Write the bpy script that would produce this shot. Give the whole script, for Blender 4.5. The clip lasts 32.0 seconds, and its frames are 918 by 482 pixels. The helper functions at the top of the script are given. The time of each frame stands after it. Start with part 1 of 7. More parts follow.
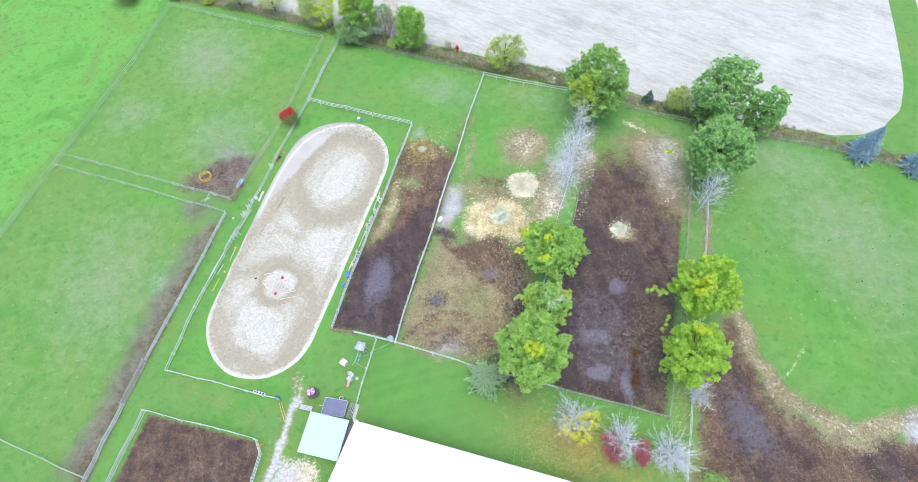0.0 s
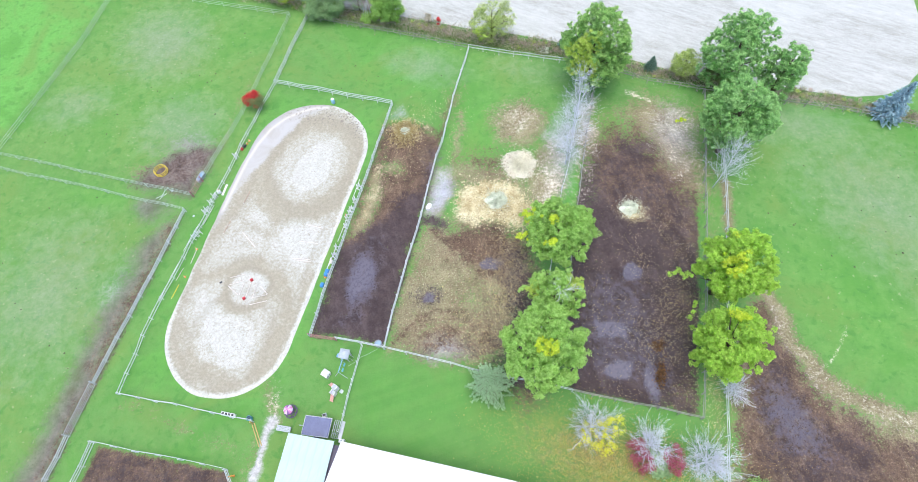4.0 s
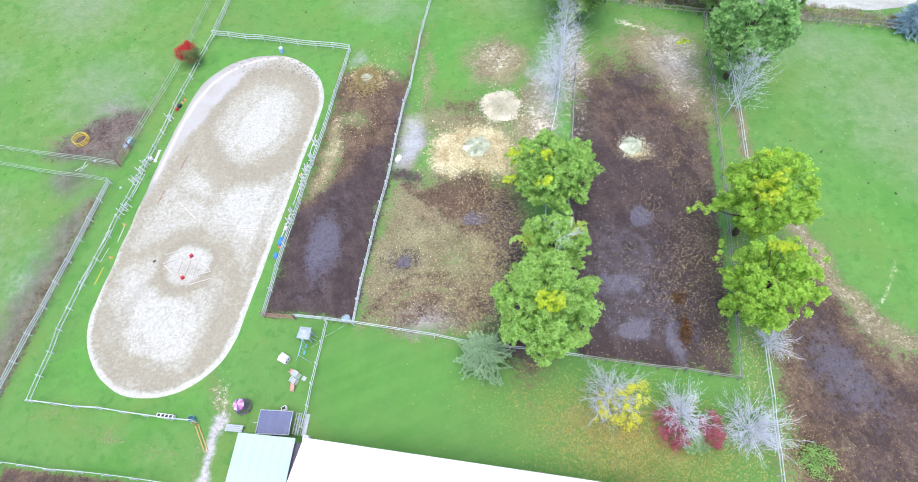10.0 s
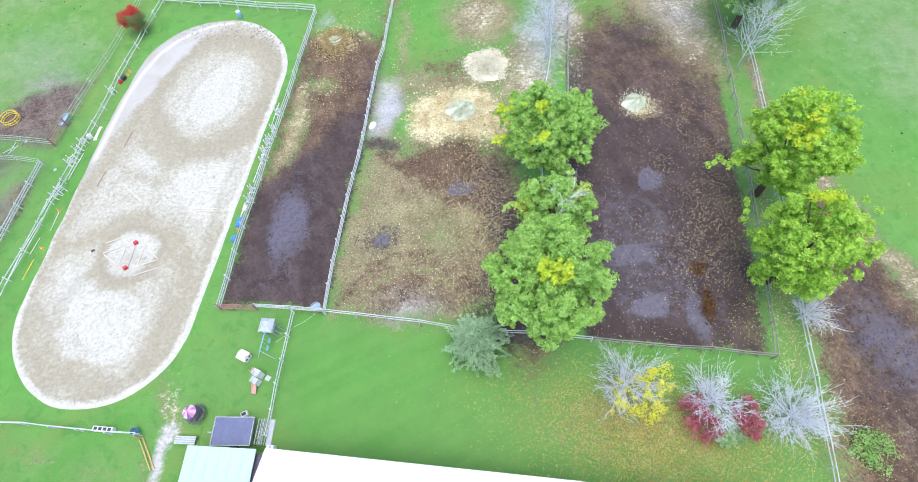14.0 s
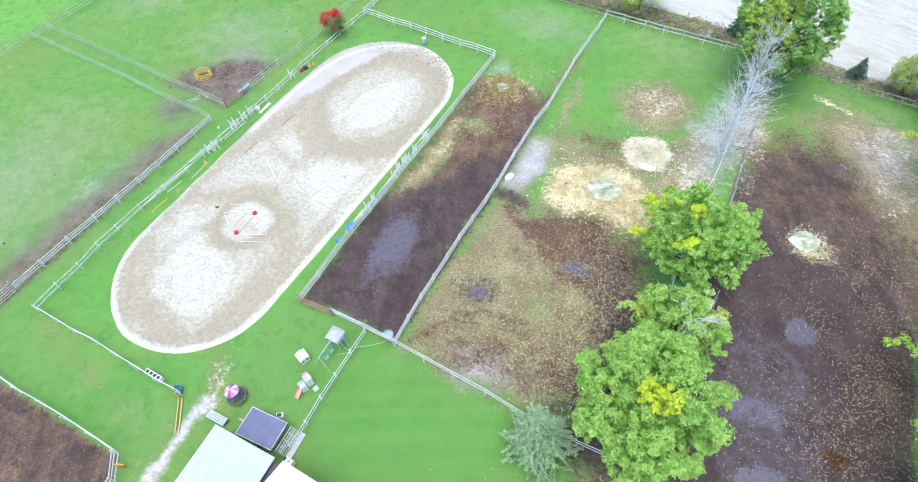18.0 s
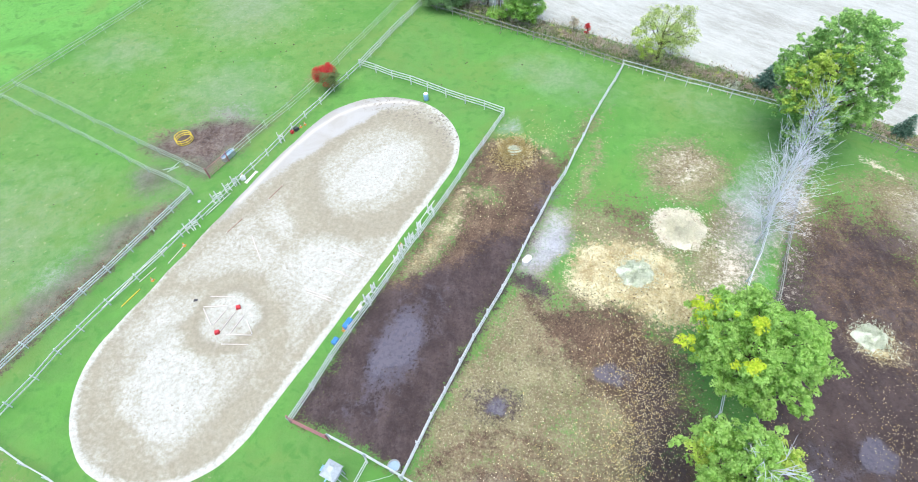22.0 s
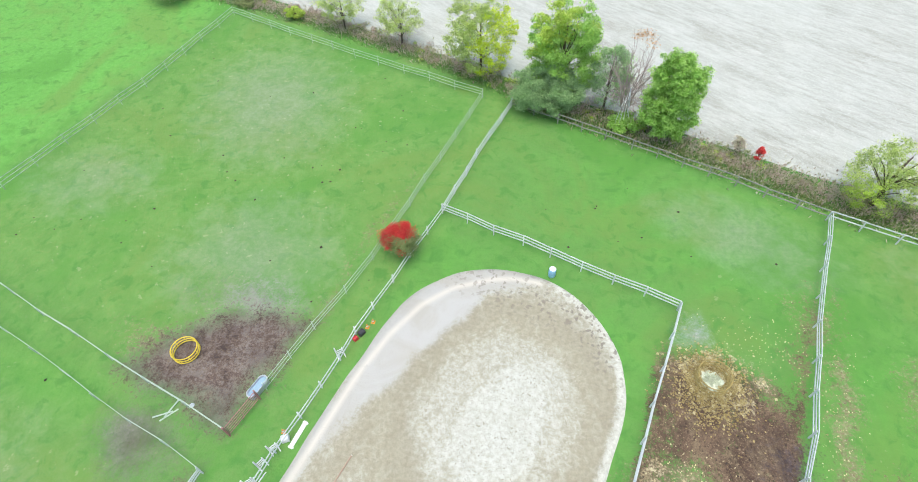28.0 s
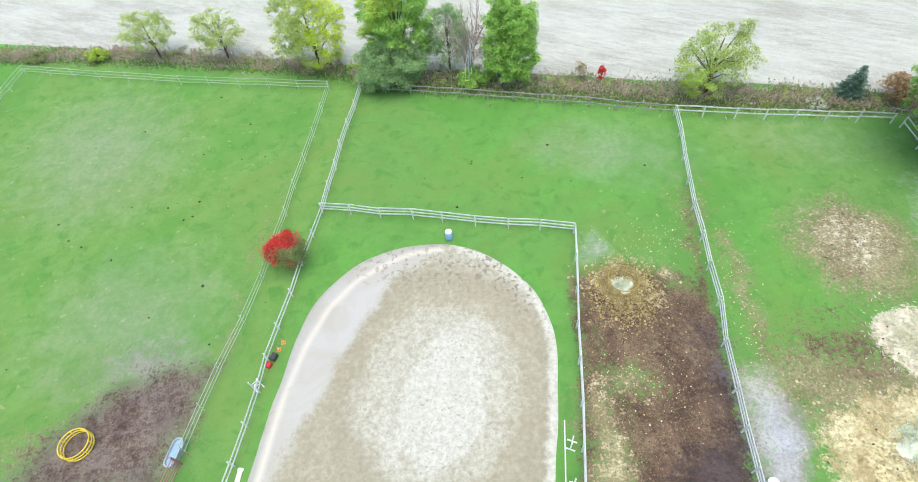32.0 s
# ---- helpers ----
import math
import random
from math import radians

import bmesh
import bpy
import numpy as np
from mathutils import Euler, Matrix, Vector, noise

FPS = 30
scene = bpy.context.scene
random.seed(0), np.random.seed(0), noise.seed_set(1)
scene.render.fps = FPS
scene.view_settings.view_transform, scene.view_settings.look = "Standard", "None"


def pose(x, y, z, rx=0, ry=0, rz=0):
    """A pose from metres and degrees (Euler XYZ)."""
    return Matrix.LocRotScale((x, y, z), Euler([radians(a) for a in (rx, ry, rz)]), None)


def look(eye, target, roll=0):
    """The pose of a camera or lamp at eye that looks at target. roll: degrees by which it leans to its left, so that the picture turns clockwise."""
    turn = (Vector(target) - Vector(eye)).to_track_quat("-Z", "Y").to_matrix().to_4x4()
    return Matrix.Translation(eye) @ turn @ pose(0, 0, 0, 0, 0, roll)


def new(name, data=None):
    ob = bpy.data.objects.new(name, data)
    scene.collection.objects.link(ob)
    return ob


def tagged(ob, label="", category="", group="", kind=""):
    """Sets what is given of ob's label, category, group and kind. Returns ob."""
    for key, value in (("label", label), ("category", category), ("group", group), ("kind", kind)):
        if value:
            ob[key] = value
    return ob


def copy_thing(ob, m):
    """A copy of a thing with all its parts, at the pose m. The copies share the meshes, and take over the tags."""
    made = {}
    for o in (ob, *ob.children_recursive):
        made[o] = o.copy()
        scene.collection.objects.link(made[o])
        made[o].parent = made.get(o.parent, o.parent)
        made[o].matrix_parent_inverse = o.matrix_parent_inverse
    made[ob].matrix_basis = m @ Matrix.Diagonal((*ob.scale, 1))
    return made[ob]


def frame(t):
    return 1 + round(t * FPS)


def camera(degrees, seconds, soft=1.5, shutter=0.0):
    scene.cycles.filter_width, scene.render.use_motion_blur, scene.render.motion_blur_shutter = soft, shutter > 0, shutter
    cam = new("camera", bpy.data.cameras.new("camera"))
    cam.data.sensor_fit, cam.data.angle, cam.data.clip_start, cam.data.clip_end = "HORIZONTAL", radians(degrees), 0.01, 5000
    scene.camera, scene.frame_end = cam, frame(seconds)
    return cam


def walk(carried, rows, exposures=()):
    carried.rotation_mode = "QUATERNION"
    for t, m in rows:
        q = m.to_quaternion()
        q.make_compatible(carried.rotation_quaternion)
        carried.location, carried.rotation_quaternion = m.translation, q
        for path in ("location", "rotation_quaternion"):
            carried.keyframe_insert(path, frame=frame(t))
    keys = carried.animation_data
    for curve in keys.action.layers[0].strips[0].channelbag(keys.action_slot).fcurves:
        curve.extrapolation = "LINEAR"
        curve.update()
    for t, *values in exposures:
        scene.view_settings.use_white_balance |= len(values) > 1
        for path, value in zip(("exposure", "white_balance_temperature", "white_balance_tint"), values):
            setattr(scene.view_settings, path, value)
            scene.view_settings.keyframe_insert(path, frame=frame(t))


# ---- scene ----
cam = camera(81.74, 32.0, soft=0.95)
# seconds, eye, yaw to the left from +y, pitch, roll
PATH = [
    (0.0, 1.37, -0.52, 72.30, 5.18, -61.16, -5.72),
    (0.5, 1.36, 0.21, 71.08, 4.98, -61.16, -5.93),
    (1.0, 1.10, 0.81, 69.94, 4.44, -61.11, -5.71),
    (1.5, 0.80, 1.26, 68.83, 3.87, -61.07, -5.49),
    (2.0, 0.48, 1.72, 67.75, 3.35, -61.13, -5.30),
    (2.5, 0.21, 2.00, 66.46, 2.90, -61.09, -5.22),
    (4.5, 0.00, 2.52, 62.43, 1.75, -61.25, -5.71),
    (5.0, 0.06, 2.60, 61.57, 1.44, -61.35, -5.81),
    (5.5, 0.06, 2.75, 60.71, 1.23, -61.49, -5.88),
    (6.0, -0.04, 2.64, 59.67, 0.89, -61.41, -5.87),
    (6.5, -0.15, 2.64, 58.69, 0.49, -61.41, -5.80),
    (7.0, -0.01, 2.69, 57.88, 0.40, -61.53, -6.04),
    (7.5, -0.10, 2.64, 56.79, -0.12, -61.47, -5.89),
    (8.0, -0.10, 2.58, 55.69, -0.49, -61.41, -5.87),
    (8.5, 0.15, 2.76, 54.66, -0.41, -61.55, -6.22),
    (9.0, 0.04, 2.79, 53.56, -0.85, -61.56, -6.11),
    (9.5, 0.04, 2.88, 52.43, -1.03, -61.53, -6.29),
    (10.0, 0.08, 3.08, 51.41, -1.24, -61.60, -6.36),
    (10.5, 0.23, 3.25, 50.36, -1.27, -61.69, -6.63),
    (11.0, 0.27, 3.37, 49.39, -1.47, -61.69, -6.69),
    (11.5, 0.31, 3.58, 48.46, -1.71, -61.81, -6.76),
    (12.0, 0.31, 3.65, 47.51, -1.98, -61.75, -6.69),
    (12.5, 0.29, 3.84, 46.58, -2.29, -61.80, -6.72),
    (13.0, 0.24, 4.03, 45.57, -2.66, -61.73, -6.59),
    (13.5, 0.23, 4.19, 44.63, -3.07, -61.73, -6.51),
    (15.1, -0.13, 4.44, 41.50, -4.16, -61.67, -6.30),
    (15.5, -0.21, 4.50, 40.72, -1.77, -61.16, -5.68),
    (16.0, -0.29, 4.70, 40.12, 11.61, -60.82, -3.93),
    (16.5, -0.02, 5.27, 40.08, 16.35, -61.16, -4.13),
    (17.0, -0.08, 5.55, 40.22, 16.74, -60.88, -4.05),
    (17.5, -0.01, 6.02, 40.39, 16.99, -58.19, -4.20),
    (18.0, -0.19, 5.97, 40.36, 16.27, -53.86, -3.58),
    (18.5, -0.27, 5.93, 40.30, 16.16, -52.30, -3.63),
    (19.0, -0.36, 6.31, 40.36, 16.29, -52.41, -3.88),
    (19.5, -0.52, 6.84, 40.46, 16.34, -52.47, -4.09),
    (20.0, -0.84, 7.81, 40.56, 16.37, -52.52, -4.21),
    (20.5, -1.37, 9.03, 40.60, 16.12, -52.55, -4.15),
    (21.0, -2.21, 10.55, 40.24, 15.58, -52.33, -3.83),
    (21.5, -2.75, 12.29, 39.87, 15.57, -52.30, -3.94),
    (22.0, -3.63, 14.72, 39.53, 15.48, -52.34, -3.87),
    (22.5, -4.54, 17.05, 39.19, 15.40, -52.29, -3.91),
    (23.0, -6.19, 20.37, 39.01, 14.84, -52.65, -3.46),
    (23.5, -7.72, 23.26, 38.79, 14.37, -52.82, -3.10),
    (24.0, -9.48, 26.85, 38.47, 14.22, -52.98, -2.99),
    (24.5, -11.16, 29.74, 38.16, 13.81, -52.85, -2.71),
    (25.0, -13.39, 33.23, 37.93, 13.21, -52.95, -2.17),
    (25.5, -14.84, 36.06, 37.47, 13.65, -52.78, -2.54),
    (26.0, -16.93, 38.18, 37.37, 13.14, -52.53, -2.13),
    (26.5, -18.23, 39.14, 37.20, 13.36, -52.01, -2.47),
    (28.5, -22.64, 39.11, 34.05, 12.57, -51.48, -1.79),
    (29.0, -22.75, 38.69, 33.35, 12.76, -51.38, -2.22),
    (29.5, -22.65, 38.39, 32.87, 13.01, -51.29, -2.61),
    (30.0, -22.63, 38.19, 32.78, 12.93, -51.36, -2.60),
    (30.5, -22.18, 38.02, 32.77, 13.12, -51.28, -3.25),
    (31.0, -21.24, 38.10, 32.93, 4.92, -51.81, -5.57),
    (31.5, -21.45, 38.15, 32.69, -3.37, -51.99, -5.96),
    (32.0, -21.32, 38.28, 32.81, -4.23, -52.16, -6.16),
]
walk(cam, [(t, pose(x, y, z, 90 + pitch, 0, yaw) @ pose(0, 0, 0, 0, 0, roll)) for t, x, y, z, yaw, pitch, roll in PATH],
     [(0, 0.66, 6150, 12), (3, 0.7, 6150, 12), (9, 0.72, 6150, 14), (13, 0.74, 6100, 12), (18, 0.8, 6100, 11), (21, 0.8, 6150, 9), (24, 0.63, 6450, 7), (27, 0.6, 6600, 5), (32, 0.63, 6600, 5)])
# ---- end camera ----

# ---------- light ----------
world = bpy.data.worlds.new("overcast_sky")
scene.world = world
world.use_nodes = True
wn, wl = world.node_tree.nodes, world.node_tree.links
sky = wn.new("ShaderNodeTexSky")
sky.sky_type, sky.sun_disc = "NISHITA", False
sky.sun_elevation, sky.sun_rotation = radians(80), radians(190)
sky.air_density, sky.dust_density, sky.ozone_density = 1.0, 4.0, 1.0
wn["Background"].inputs["Strength"].default_value = 0.18
wl.new(sky.outputs["Color"], wn["Background"].inputs["Color"])
sun = new("sun", bpy.data.lights.new("sun", "SUN"))
sun.data.energy, sun.data.angle, sun.data.color = 0.9, radians(70), (1.0, 0.97, 0.92)
sun.matrix_world = look((-3, 4, 100), (0, 20, 0))


# ---------- materials ----------
class Nodes:
    """A short way to write a node material."""

    def __init__(self, name):
        self.mat = bpy.data.materials.new(name)
        self.mat.use_nodes = True
        self.n, self.l = self.mat.node_tree.nodes, self.mat.node_tree.links
        self.bsdf = self.n["Principled BSDF"]
        self.pos = self.n.new("ShaderNodeTexCoord").outputs["Object"]

    def put(self, socket, value):
        if isinstance(value, bpy.types.NodeSocket):
            self.l.new(value, socket)
        elif isinstance(value, tuple):
            socket.default_value = (*value, 1.0) if len(value) == 3 and socket.type == "RGBA" else value
        else:
            socket.default_value = value

    def noise(self, scale, detail=4.0, rough=0.55, at=None, warp=0.0):
        t = self.n.new("ShaderNodeTexNoise")
        self.put(t.inputs["Vector"], at or self.pos)
        t.inputs["Scale"].default_value, t.inputs["Detail"].default_value = scale, detail
        t.inputs["Roughness"].default_value, t.inputs["Distortion"].default_value = rough, warp
        return t.outputs["Fac"]

    def cells(self, scale, out="Distance", at=None):
        t = self.n.new("ShaderNodeTexVoronoi")
        self.put(t.inputs["Vector"], at or self.pos)
        t.inputs["Scale"].default_value = scale
        return t.outputs[out]

    def moved(self, scale=(1, 1, 1), turn=0.0):
        t = self.n.new("ShaderNodeMapping")
        self.put(t.inputs["Vector"], self.pos)
        t.vector_type = "TEXTURE"
        t.inputs["Rotation"].default_value, t.inputs["Scale"].default_value = (0, 0, -turn), tuple(1 / v for v in scale)
        return t.outputs["Vector"]

    def math(self, op, a, b=0.0):
        t = self.n.new("ShaderNodeMath")
        t.operation = op
        self.put(t.inputs[0], a)
        self.put(t.inputs[1], b)
        return t.outputs[0]

    def attr(self, name):
        t = self.n.new("ShaderNodeAttribute")
        t.attribute_name = name
        return t.outputs["Fac"]

    def step(self, v, lo, hi):
        t = self.n.new("ShaderNodeMapRange")
        t.interpolation_type = "SMOOTHSTEP"
        self.put(t.inputs["Value"], v)
        t.inputs["From Min"].default_value, t.inputs["From Max"].default_value = lo, hi
        return t.outputs["Result"]

    def mask(self, name, grain, amp=0.5, edge=0.15):
        v = self.math("ADD", self.attr(name), self.math("MULTIPLY", self.math("SUBTRACT", grain, 0.5), amp))
        return self.math("MULTIPLY", self.step(v, 0.5 - edge, 0.5 + edge), self.step(self.attr(name), 0.02, 0.2))

    def mix(self, f, a, b):
        t = self.n.new("ShaderNodeMix")
        t.data_type = "RGBA"
        self.put(t.inputs[0], f)
        self.put(t.inputs[6], a)
        self.put(t.inputs[7], b)
        return t.outputs[2]

    def ramp(self, v, *stops):
        t = self.n.new("ShaderNodeValToRGB")
        self.put(t.inputs[0], v)
        e = t.color_ramp.elements
        while len(e) < len(stops):
            e.new(0.5)
        for k, (p, c) in zip(e, stops):
            k.position, k.color = p, (*c, 1)
        return t.outputs["Color"]

    def bump(self, h, strength=0.4, dist=0.05):
        t = self.n.new("ShaderNodeBump")
        t.inputs["Strength"].default_value, t.inputs["Distance"].default_value = strength, dist
        self.put(t.inputs["Height"], h)
        self.l.new(t.outputs["Normal"], self.bsdf.inputs["Normal"])
        return self

    def end(self, color, rough=0.7, metal=0.0, spec=0.3):
        self.put(self.bsdf.inputs["Base Color"], color)
        self.put(self.bsdf.inputs["Roughness"], rough)
        self.put(self.bsdf.inputs["Metallic"], metal)
        self.put(self.bsdf.inputs["Specular IOR Level"], spec)
        return self.mat

    def object_random(self):
        return self.n.new("ShaderNodeObjectInfo").outputs["Random"]

    def island_random(self):
        return self.n.new("ShaderNodeNewGeometry").outputs["Random Per Island"]


def plain(name, color, rough=0.6, metal=0.0, scale=6.0, vary=0.25, spec=0.3):
    """Paint, plastic or metal with faint dirt at two scales."""
    k = Nodes(name)
    g = k.math("ADD", k.math("MULTIPLY", k.noise(scale), 0.6), k.math("MULTIPLY", k.noise(scale * 9), 0.4))
    dark = tuple(c * (1 - vary) for c in color)
    k.bump(k.noise(scale * 12), 0.08, 0.01)
    return k.end(k.mix(k.step(g, 0.35, 0.7), dark, color), rough, metal, spec)


def wood(name, light, dark):
    k = Nodes(name)
    grain = k.noise(5, 6, 0.6, k.moved((1, 9, 9)))
    c = k.mix(k.step(grain, 0.3, 0.72), dark, light)
    c = k.mix(k.math("MULTIPLY", k.object_random(), 0.5), c, dark)
    k.bump(grain, 0.3, 0.01)
    return k.end(c, 0.8)


def leafy(name, *stops, rough=0.55):
    k = Nodes(name)
    c = k.ramp(k.island_random(), *stops)
    c = k.mix(k.math("MULTIPLY", k.step(k.noise(0.55, 3), 0.35, 0.7), 0.25), c, tuple(v * 0.55 for v in stops[0][1]))
    c = k.mix(k.math("MULTIPLY", k.step(k.noise(1.7, 3), 0.46, 0.66), 0.5), c, stops[-1][1])
    c = k.mix(k.math("MULTIPLY", k.step(k.noise(2.3, 3), 0.5, 0.34), 0.45), c, tuple(v * 0.6 for v in stops[0][1]))
    m = k.end(c, rough, 0.0, 0.25)
    tr = k.n.new("ShaderNodeBsdfTranslucent")
    k.put(tr.inputs["Color"], c)
    add = k.n.new("ShaderNodeMixShader")
    add.inputs[0].default_value = 0.5
    k.l.new(k.bsdf.outputs[0], add.inputs[1])
    k.l.new(tr.outputs[0], add.inputs[2])
    k.l.new(add.outputs[0], k.n["Material Output"].inputs["Surface"])
    return m


def ground_material():
    k = Nodes("paddock_ground")
    ragged = k.noise(0.5, 11, 0.68, None, 0.4)
    fine, speck, dot = k.noise(2.2, 9, 0.72), k.noise(6.5, 4, 0.66), k.noise(15, 2, 0.5)
    edge_grain = k.math("ADD", k.math("ADD", k.math("MULTIPLY", ragged, 0.28), k.math("MULTIPLY", fine, 0.4)), k.math("MULTIPLY", speck, 0.32))
    wide = k.noise(0.38, 13, 0.76, None, 0.3)
    pit = k.noise(5.0, 6, 0.74)
    trodden = k.noise(1.1, 9, 0.74, None, 1.2)
    warp = k.n.new("ShaderNodeVectorMath")
    warp.operation = "ADD"
    jitter = k.n.new("ShaderNodeTexNoise")
    k.put(jitter.inputs["Vector"], k.pos)
    jitter.inputs["Scale"].default_value = 1.3
    k.l.new(k.pos, warp.inputs[0])
    k.l.new(jitter.outputs["Color"], warp.inputs[1])
    big_print = k.math("MULTIPLY", k.step(k.cells(1.9, "Distance", warp.outputs[0]), 0.36, 0.16), k.step(trodden, 0.4, 0.56))
    print_ = k.math("MULTIPLY", k.step(k.cells(3.4, "Distance", warp.outputs[0]), 0.36, 0.18), k.step(k.noise(0.7, 5, 0.65), 0.4, 0.58))
    streak = k.noise(0.8, 8, 0.65, k.moved((1.2, 0.3, 1), -0.25))
    # grass
    grass = k.mix(k.step(ragged, 0.32, 0.68), (0.097, 0.24, 0.05), (0.122, 0.28, 0.064))
    grass = k.mix(k.math("MULTIPLY", k.step(fine, 0.42, 0.7), 0.5), grass, (0.142, 0.262, 0.072))
    grass = k.mix(k.math("MULTIPLY", k.step(speck, 0.5, 0.72), 0.32), grass, (0.062, 0.19, 0.036))
    grass = k.mix(k.math("MULTIPLY", k.step(dot, 0.55, 0.7), 0.25), grass, (0.17, 0.29, 0.09))
    lush = k.mix(k.math("MULTIPLY", k.math("ADD", k.step(fine, 0.34, 0.66), k.step(ragged, 0.32, 0.68)), 0.5), (0.086, 0.262, 0.043), (0.116, 0.322, 0.056))
    lush = k.mix(k.math("MULTIPLY", k.step(speck, 0.5, 0.72), 0.25), lush, (0.066, 0.215, 0.036))
    c = k.mix(k.mask("lush", ragged, 1.4, 0.5), grass, lush)
    vivid = k.mix(k.step(fine, 0.34, 0.66), (0.108, 0.318, 0.056), (0.14, 0.375, 0.07))
    c = k.mix(k.mask("vivid", ragged, 0.8, 0.4), c, vivid)
    worn = k.mix(k.step(ragged, 0.34, 0.66), (0.11, 0.248, 0.05), (0.146, 0.29, 0.07))
    worn = k.mix(k.math("MULTIPLY", k.step(fine, 0.48, 0.7), 0.6), worn, (0.2, 0.276, 0.078))
    c = k.mix(k.math("MULTIPLY", k.mask("dull", ragged, 2.0, 0.5), 0.85), c, worn)
    broad = k.noise(0.085, 6, 0.6, None, 0.8)
    c = k.mix(k.math("MULTIPLY", k.step(broad, 0.5, 0.64), 0.6), c, (0.145, 0.252, 0.056))
    c = k.mix(k.math("MULTIPLY", k.step(broad, 0.48, 0.36), 0.6), c, (0.078, 0.246, 0.036))
    mown = k.noise(0.9, 5, 0.6, k.moved((0.03, 1.0, 1), -0.26))
    c = k.mix(k.math("MULTIPLY", k.attr("lawn"), k.math("MULTIPLY", k.step(mown, 0.42, 0.6), 0.26)), c, (0.15, 0.31, 0.07))
    c = k.mix(k.math("MULTIPLY", k.attr("lawn"), k.math("MULTIPLY", k.step(mown, 0.52, 0.38), 0.18)), c, (0.075, 0.21, 0.04))
    tussock = k.math("MULTIPLY", k.step(k.noise(0.85, 6, 0.62, None, 0.6), 0.52, 0.66), 0.75)
    c = k.mix(k.math("MULTIPLY", tussock, k.math("SUBTRACT", 1.0, k.attr("lawn"))), c, (0.072, 0.222, 0.04))
    fog = k.mix(k.step(fine, 0.35, 0.65), (0.2, 0.27, 0.16), (0.275, 0.33, 0.225))
    c = k.mix(k.math("MULTIPLY", k.mask("ashy", ragged, 1.4, 0.6), 0.66), c, fog)
    flecks = k.step(k.noise(1.5, 4, 0.55), 0.645, 0.69)
    c = k.mix(k.math("MULTIPLY", flecks, k.math("MULTIPLY", k.attr("fleck"), 0.3)), c, (0.42, 0.43, 0.26))
    c = k.mix(k.math("MULTIPLY", k.attr("lawn"), 0.3), c, (0.082, 0.212, 0.046))
    # grazed and trampled turf
    tan = k.mix(k.step(wide, 0.34, 0.68), (0.18, 0.158, 0.083), (0.31, 0.29, 0.16))
    tan = k.mix(k.math("MULTIPLY", k.step(ragged, 0.5, 0.64), 0.55), tan, (0.17, 0.215, 0.078))
    tan = k.mix(k.math("MULTIPLY", k.step(dot, 0.54, 0.66), 0.45), tan, (0.13, 0.1, 0.06))
    tan = k.mix(k.math("MULTIPLY", k.step(speck, 0.55, 0.68), 0.75), tan, (0.11, 0.082, 0.05))
    tan = k.mix(k.math("MULTIPLY", k.step(k.noise(0.24, 12, 0.74, None, 0.6), 0.48, 0.62), 0.6), tan, (0.16, 0.112, 0.066))
    tan = k.mix(k.math("MULTIPLY", k.step(pit, 0.52, 0.64), 0.6), tan, (0.11, 0.084, 0.052))
    tan = k.mix(k.math("MULTIPLY", k.step(pit, 0.47, 0.37), 0.7), tan, (0.47, 0.435, 0.3))
    tan = k.mix(k.math("MULTIPLY", big_print, 0.55), tan, (0.09, 0.066, 0.042))
    c = k.mix(k.mask("bare", edge_grain, 4.0, 0.32), c, tan)
    grey = k.mix(k.step(wide, 0.32, 0.66), (0.31, 0.32, 0.34), (0.52, 0.55, 0.6))
    grey = k.mix(k.math("MULTIPLY", k.step(pit, 0.52, 0.64), 0.5), grey, (0.2, 0.19, 0.19))
    c = k.mix(k.mask("grey", edge_grain, 2.4, 0.5), c, grey)
    silt = k.mix(k.step(wide, 0.34, 0.66), (0.105, 0.083, 0.074), (0.21, 0.185, 0.168))
    silt = k.mix(k.math("MULTIPLY", print_, 0.5), silt, (0.07, 0.054, 0.048))
    c = k.mix(k.math("MULTIPLY", k.attr("silt"), k.step(k.math("ADD", k.attr("silt"), k.math("MULTIPLY", k.math("SUBTRACT", edge_grain, 0.5), 2.4)), 0.1, 0.7)), c, silt)
    # brown earth
    brown = k.mix(k.step(wide, 0.36, 0.64), (0.066, 0.04, 0.027), (0.18, 0.122, 0.078))
    brown = k.mix(k.math("MULTIPLY", k.step(streak, 0.5, 0.66), 0.5), brown, (0.25, 0.195, 0.118))
    brown = k.mix(k.math("MULTIPLY", k.step(trodden, 0.52, 0.4), 0.55), brown, (0.06, 0.036, 0.025))
    brown = k.mix(k.math("MULTIPLY", k.step(speck, 0.58, 0.66), 0.85), brown, (0.36, 0.28, 0.16))
    brown = k.mix(k.math("MULTIPLY", k.step(dot, 0.56, 0.64), 0.7), brown, (0.04, 0.027, 0.021))
    brown = k.mix(k.math("MULTIPLY", k.step(pit, 0.46, 0.36), 0.65), brown, (0.31, 0.24, 0.15))
    brown = k.mix(k.math("MULTIPLY", print_, 0.75), brown, (0.045, 0.028, 0.02))
    brown = k.mix(k.math("MULTIPLY", big_print, 0.4), brown, (0.05, 0.031, 0.022))
    c = k.mix(k.mask("brown", edge_grain, 4.0, 0.28), c, brown)
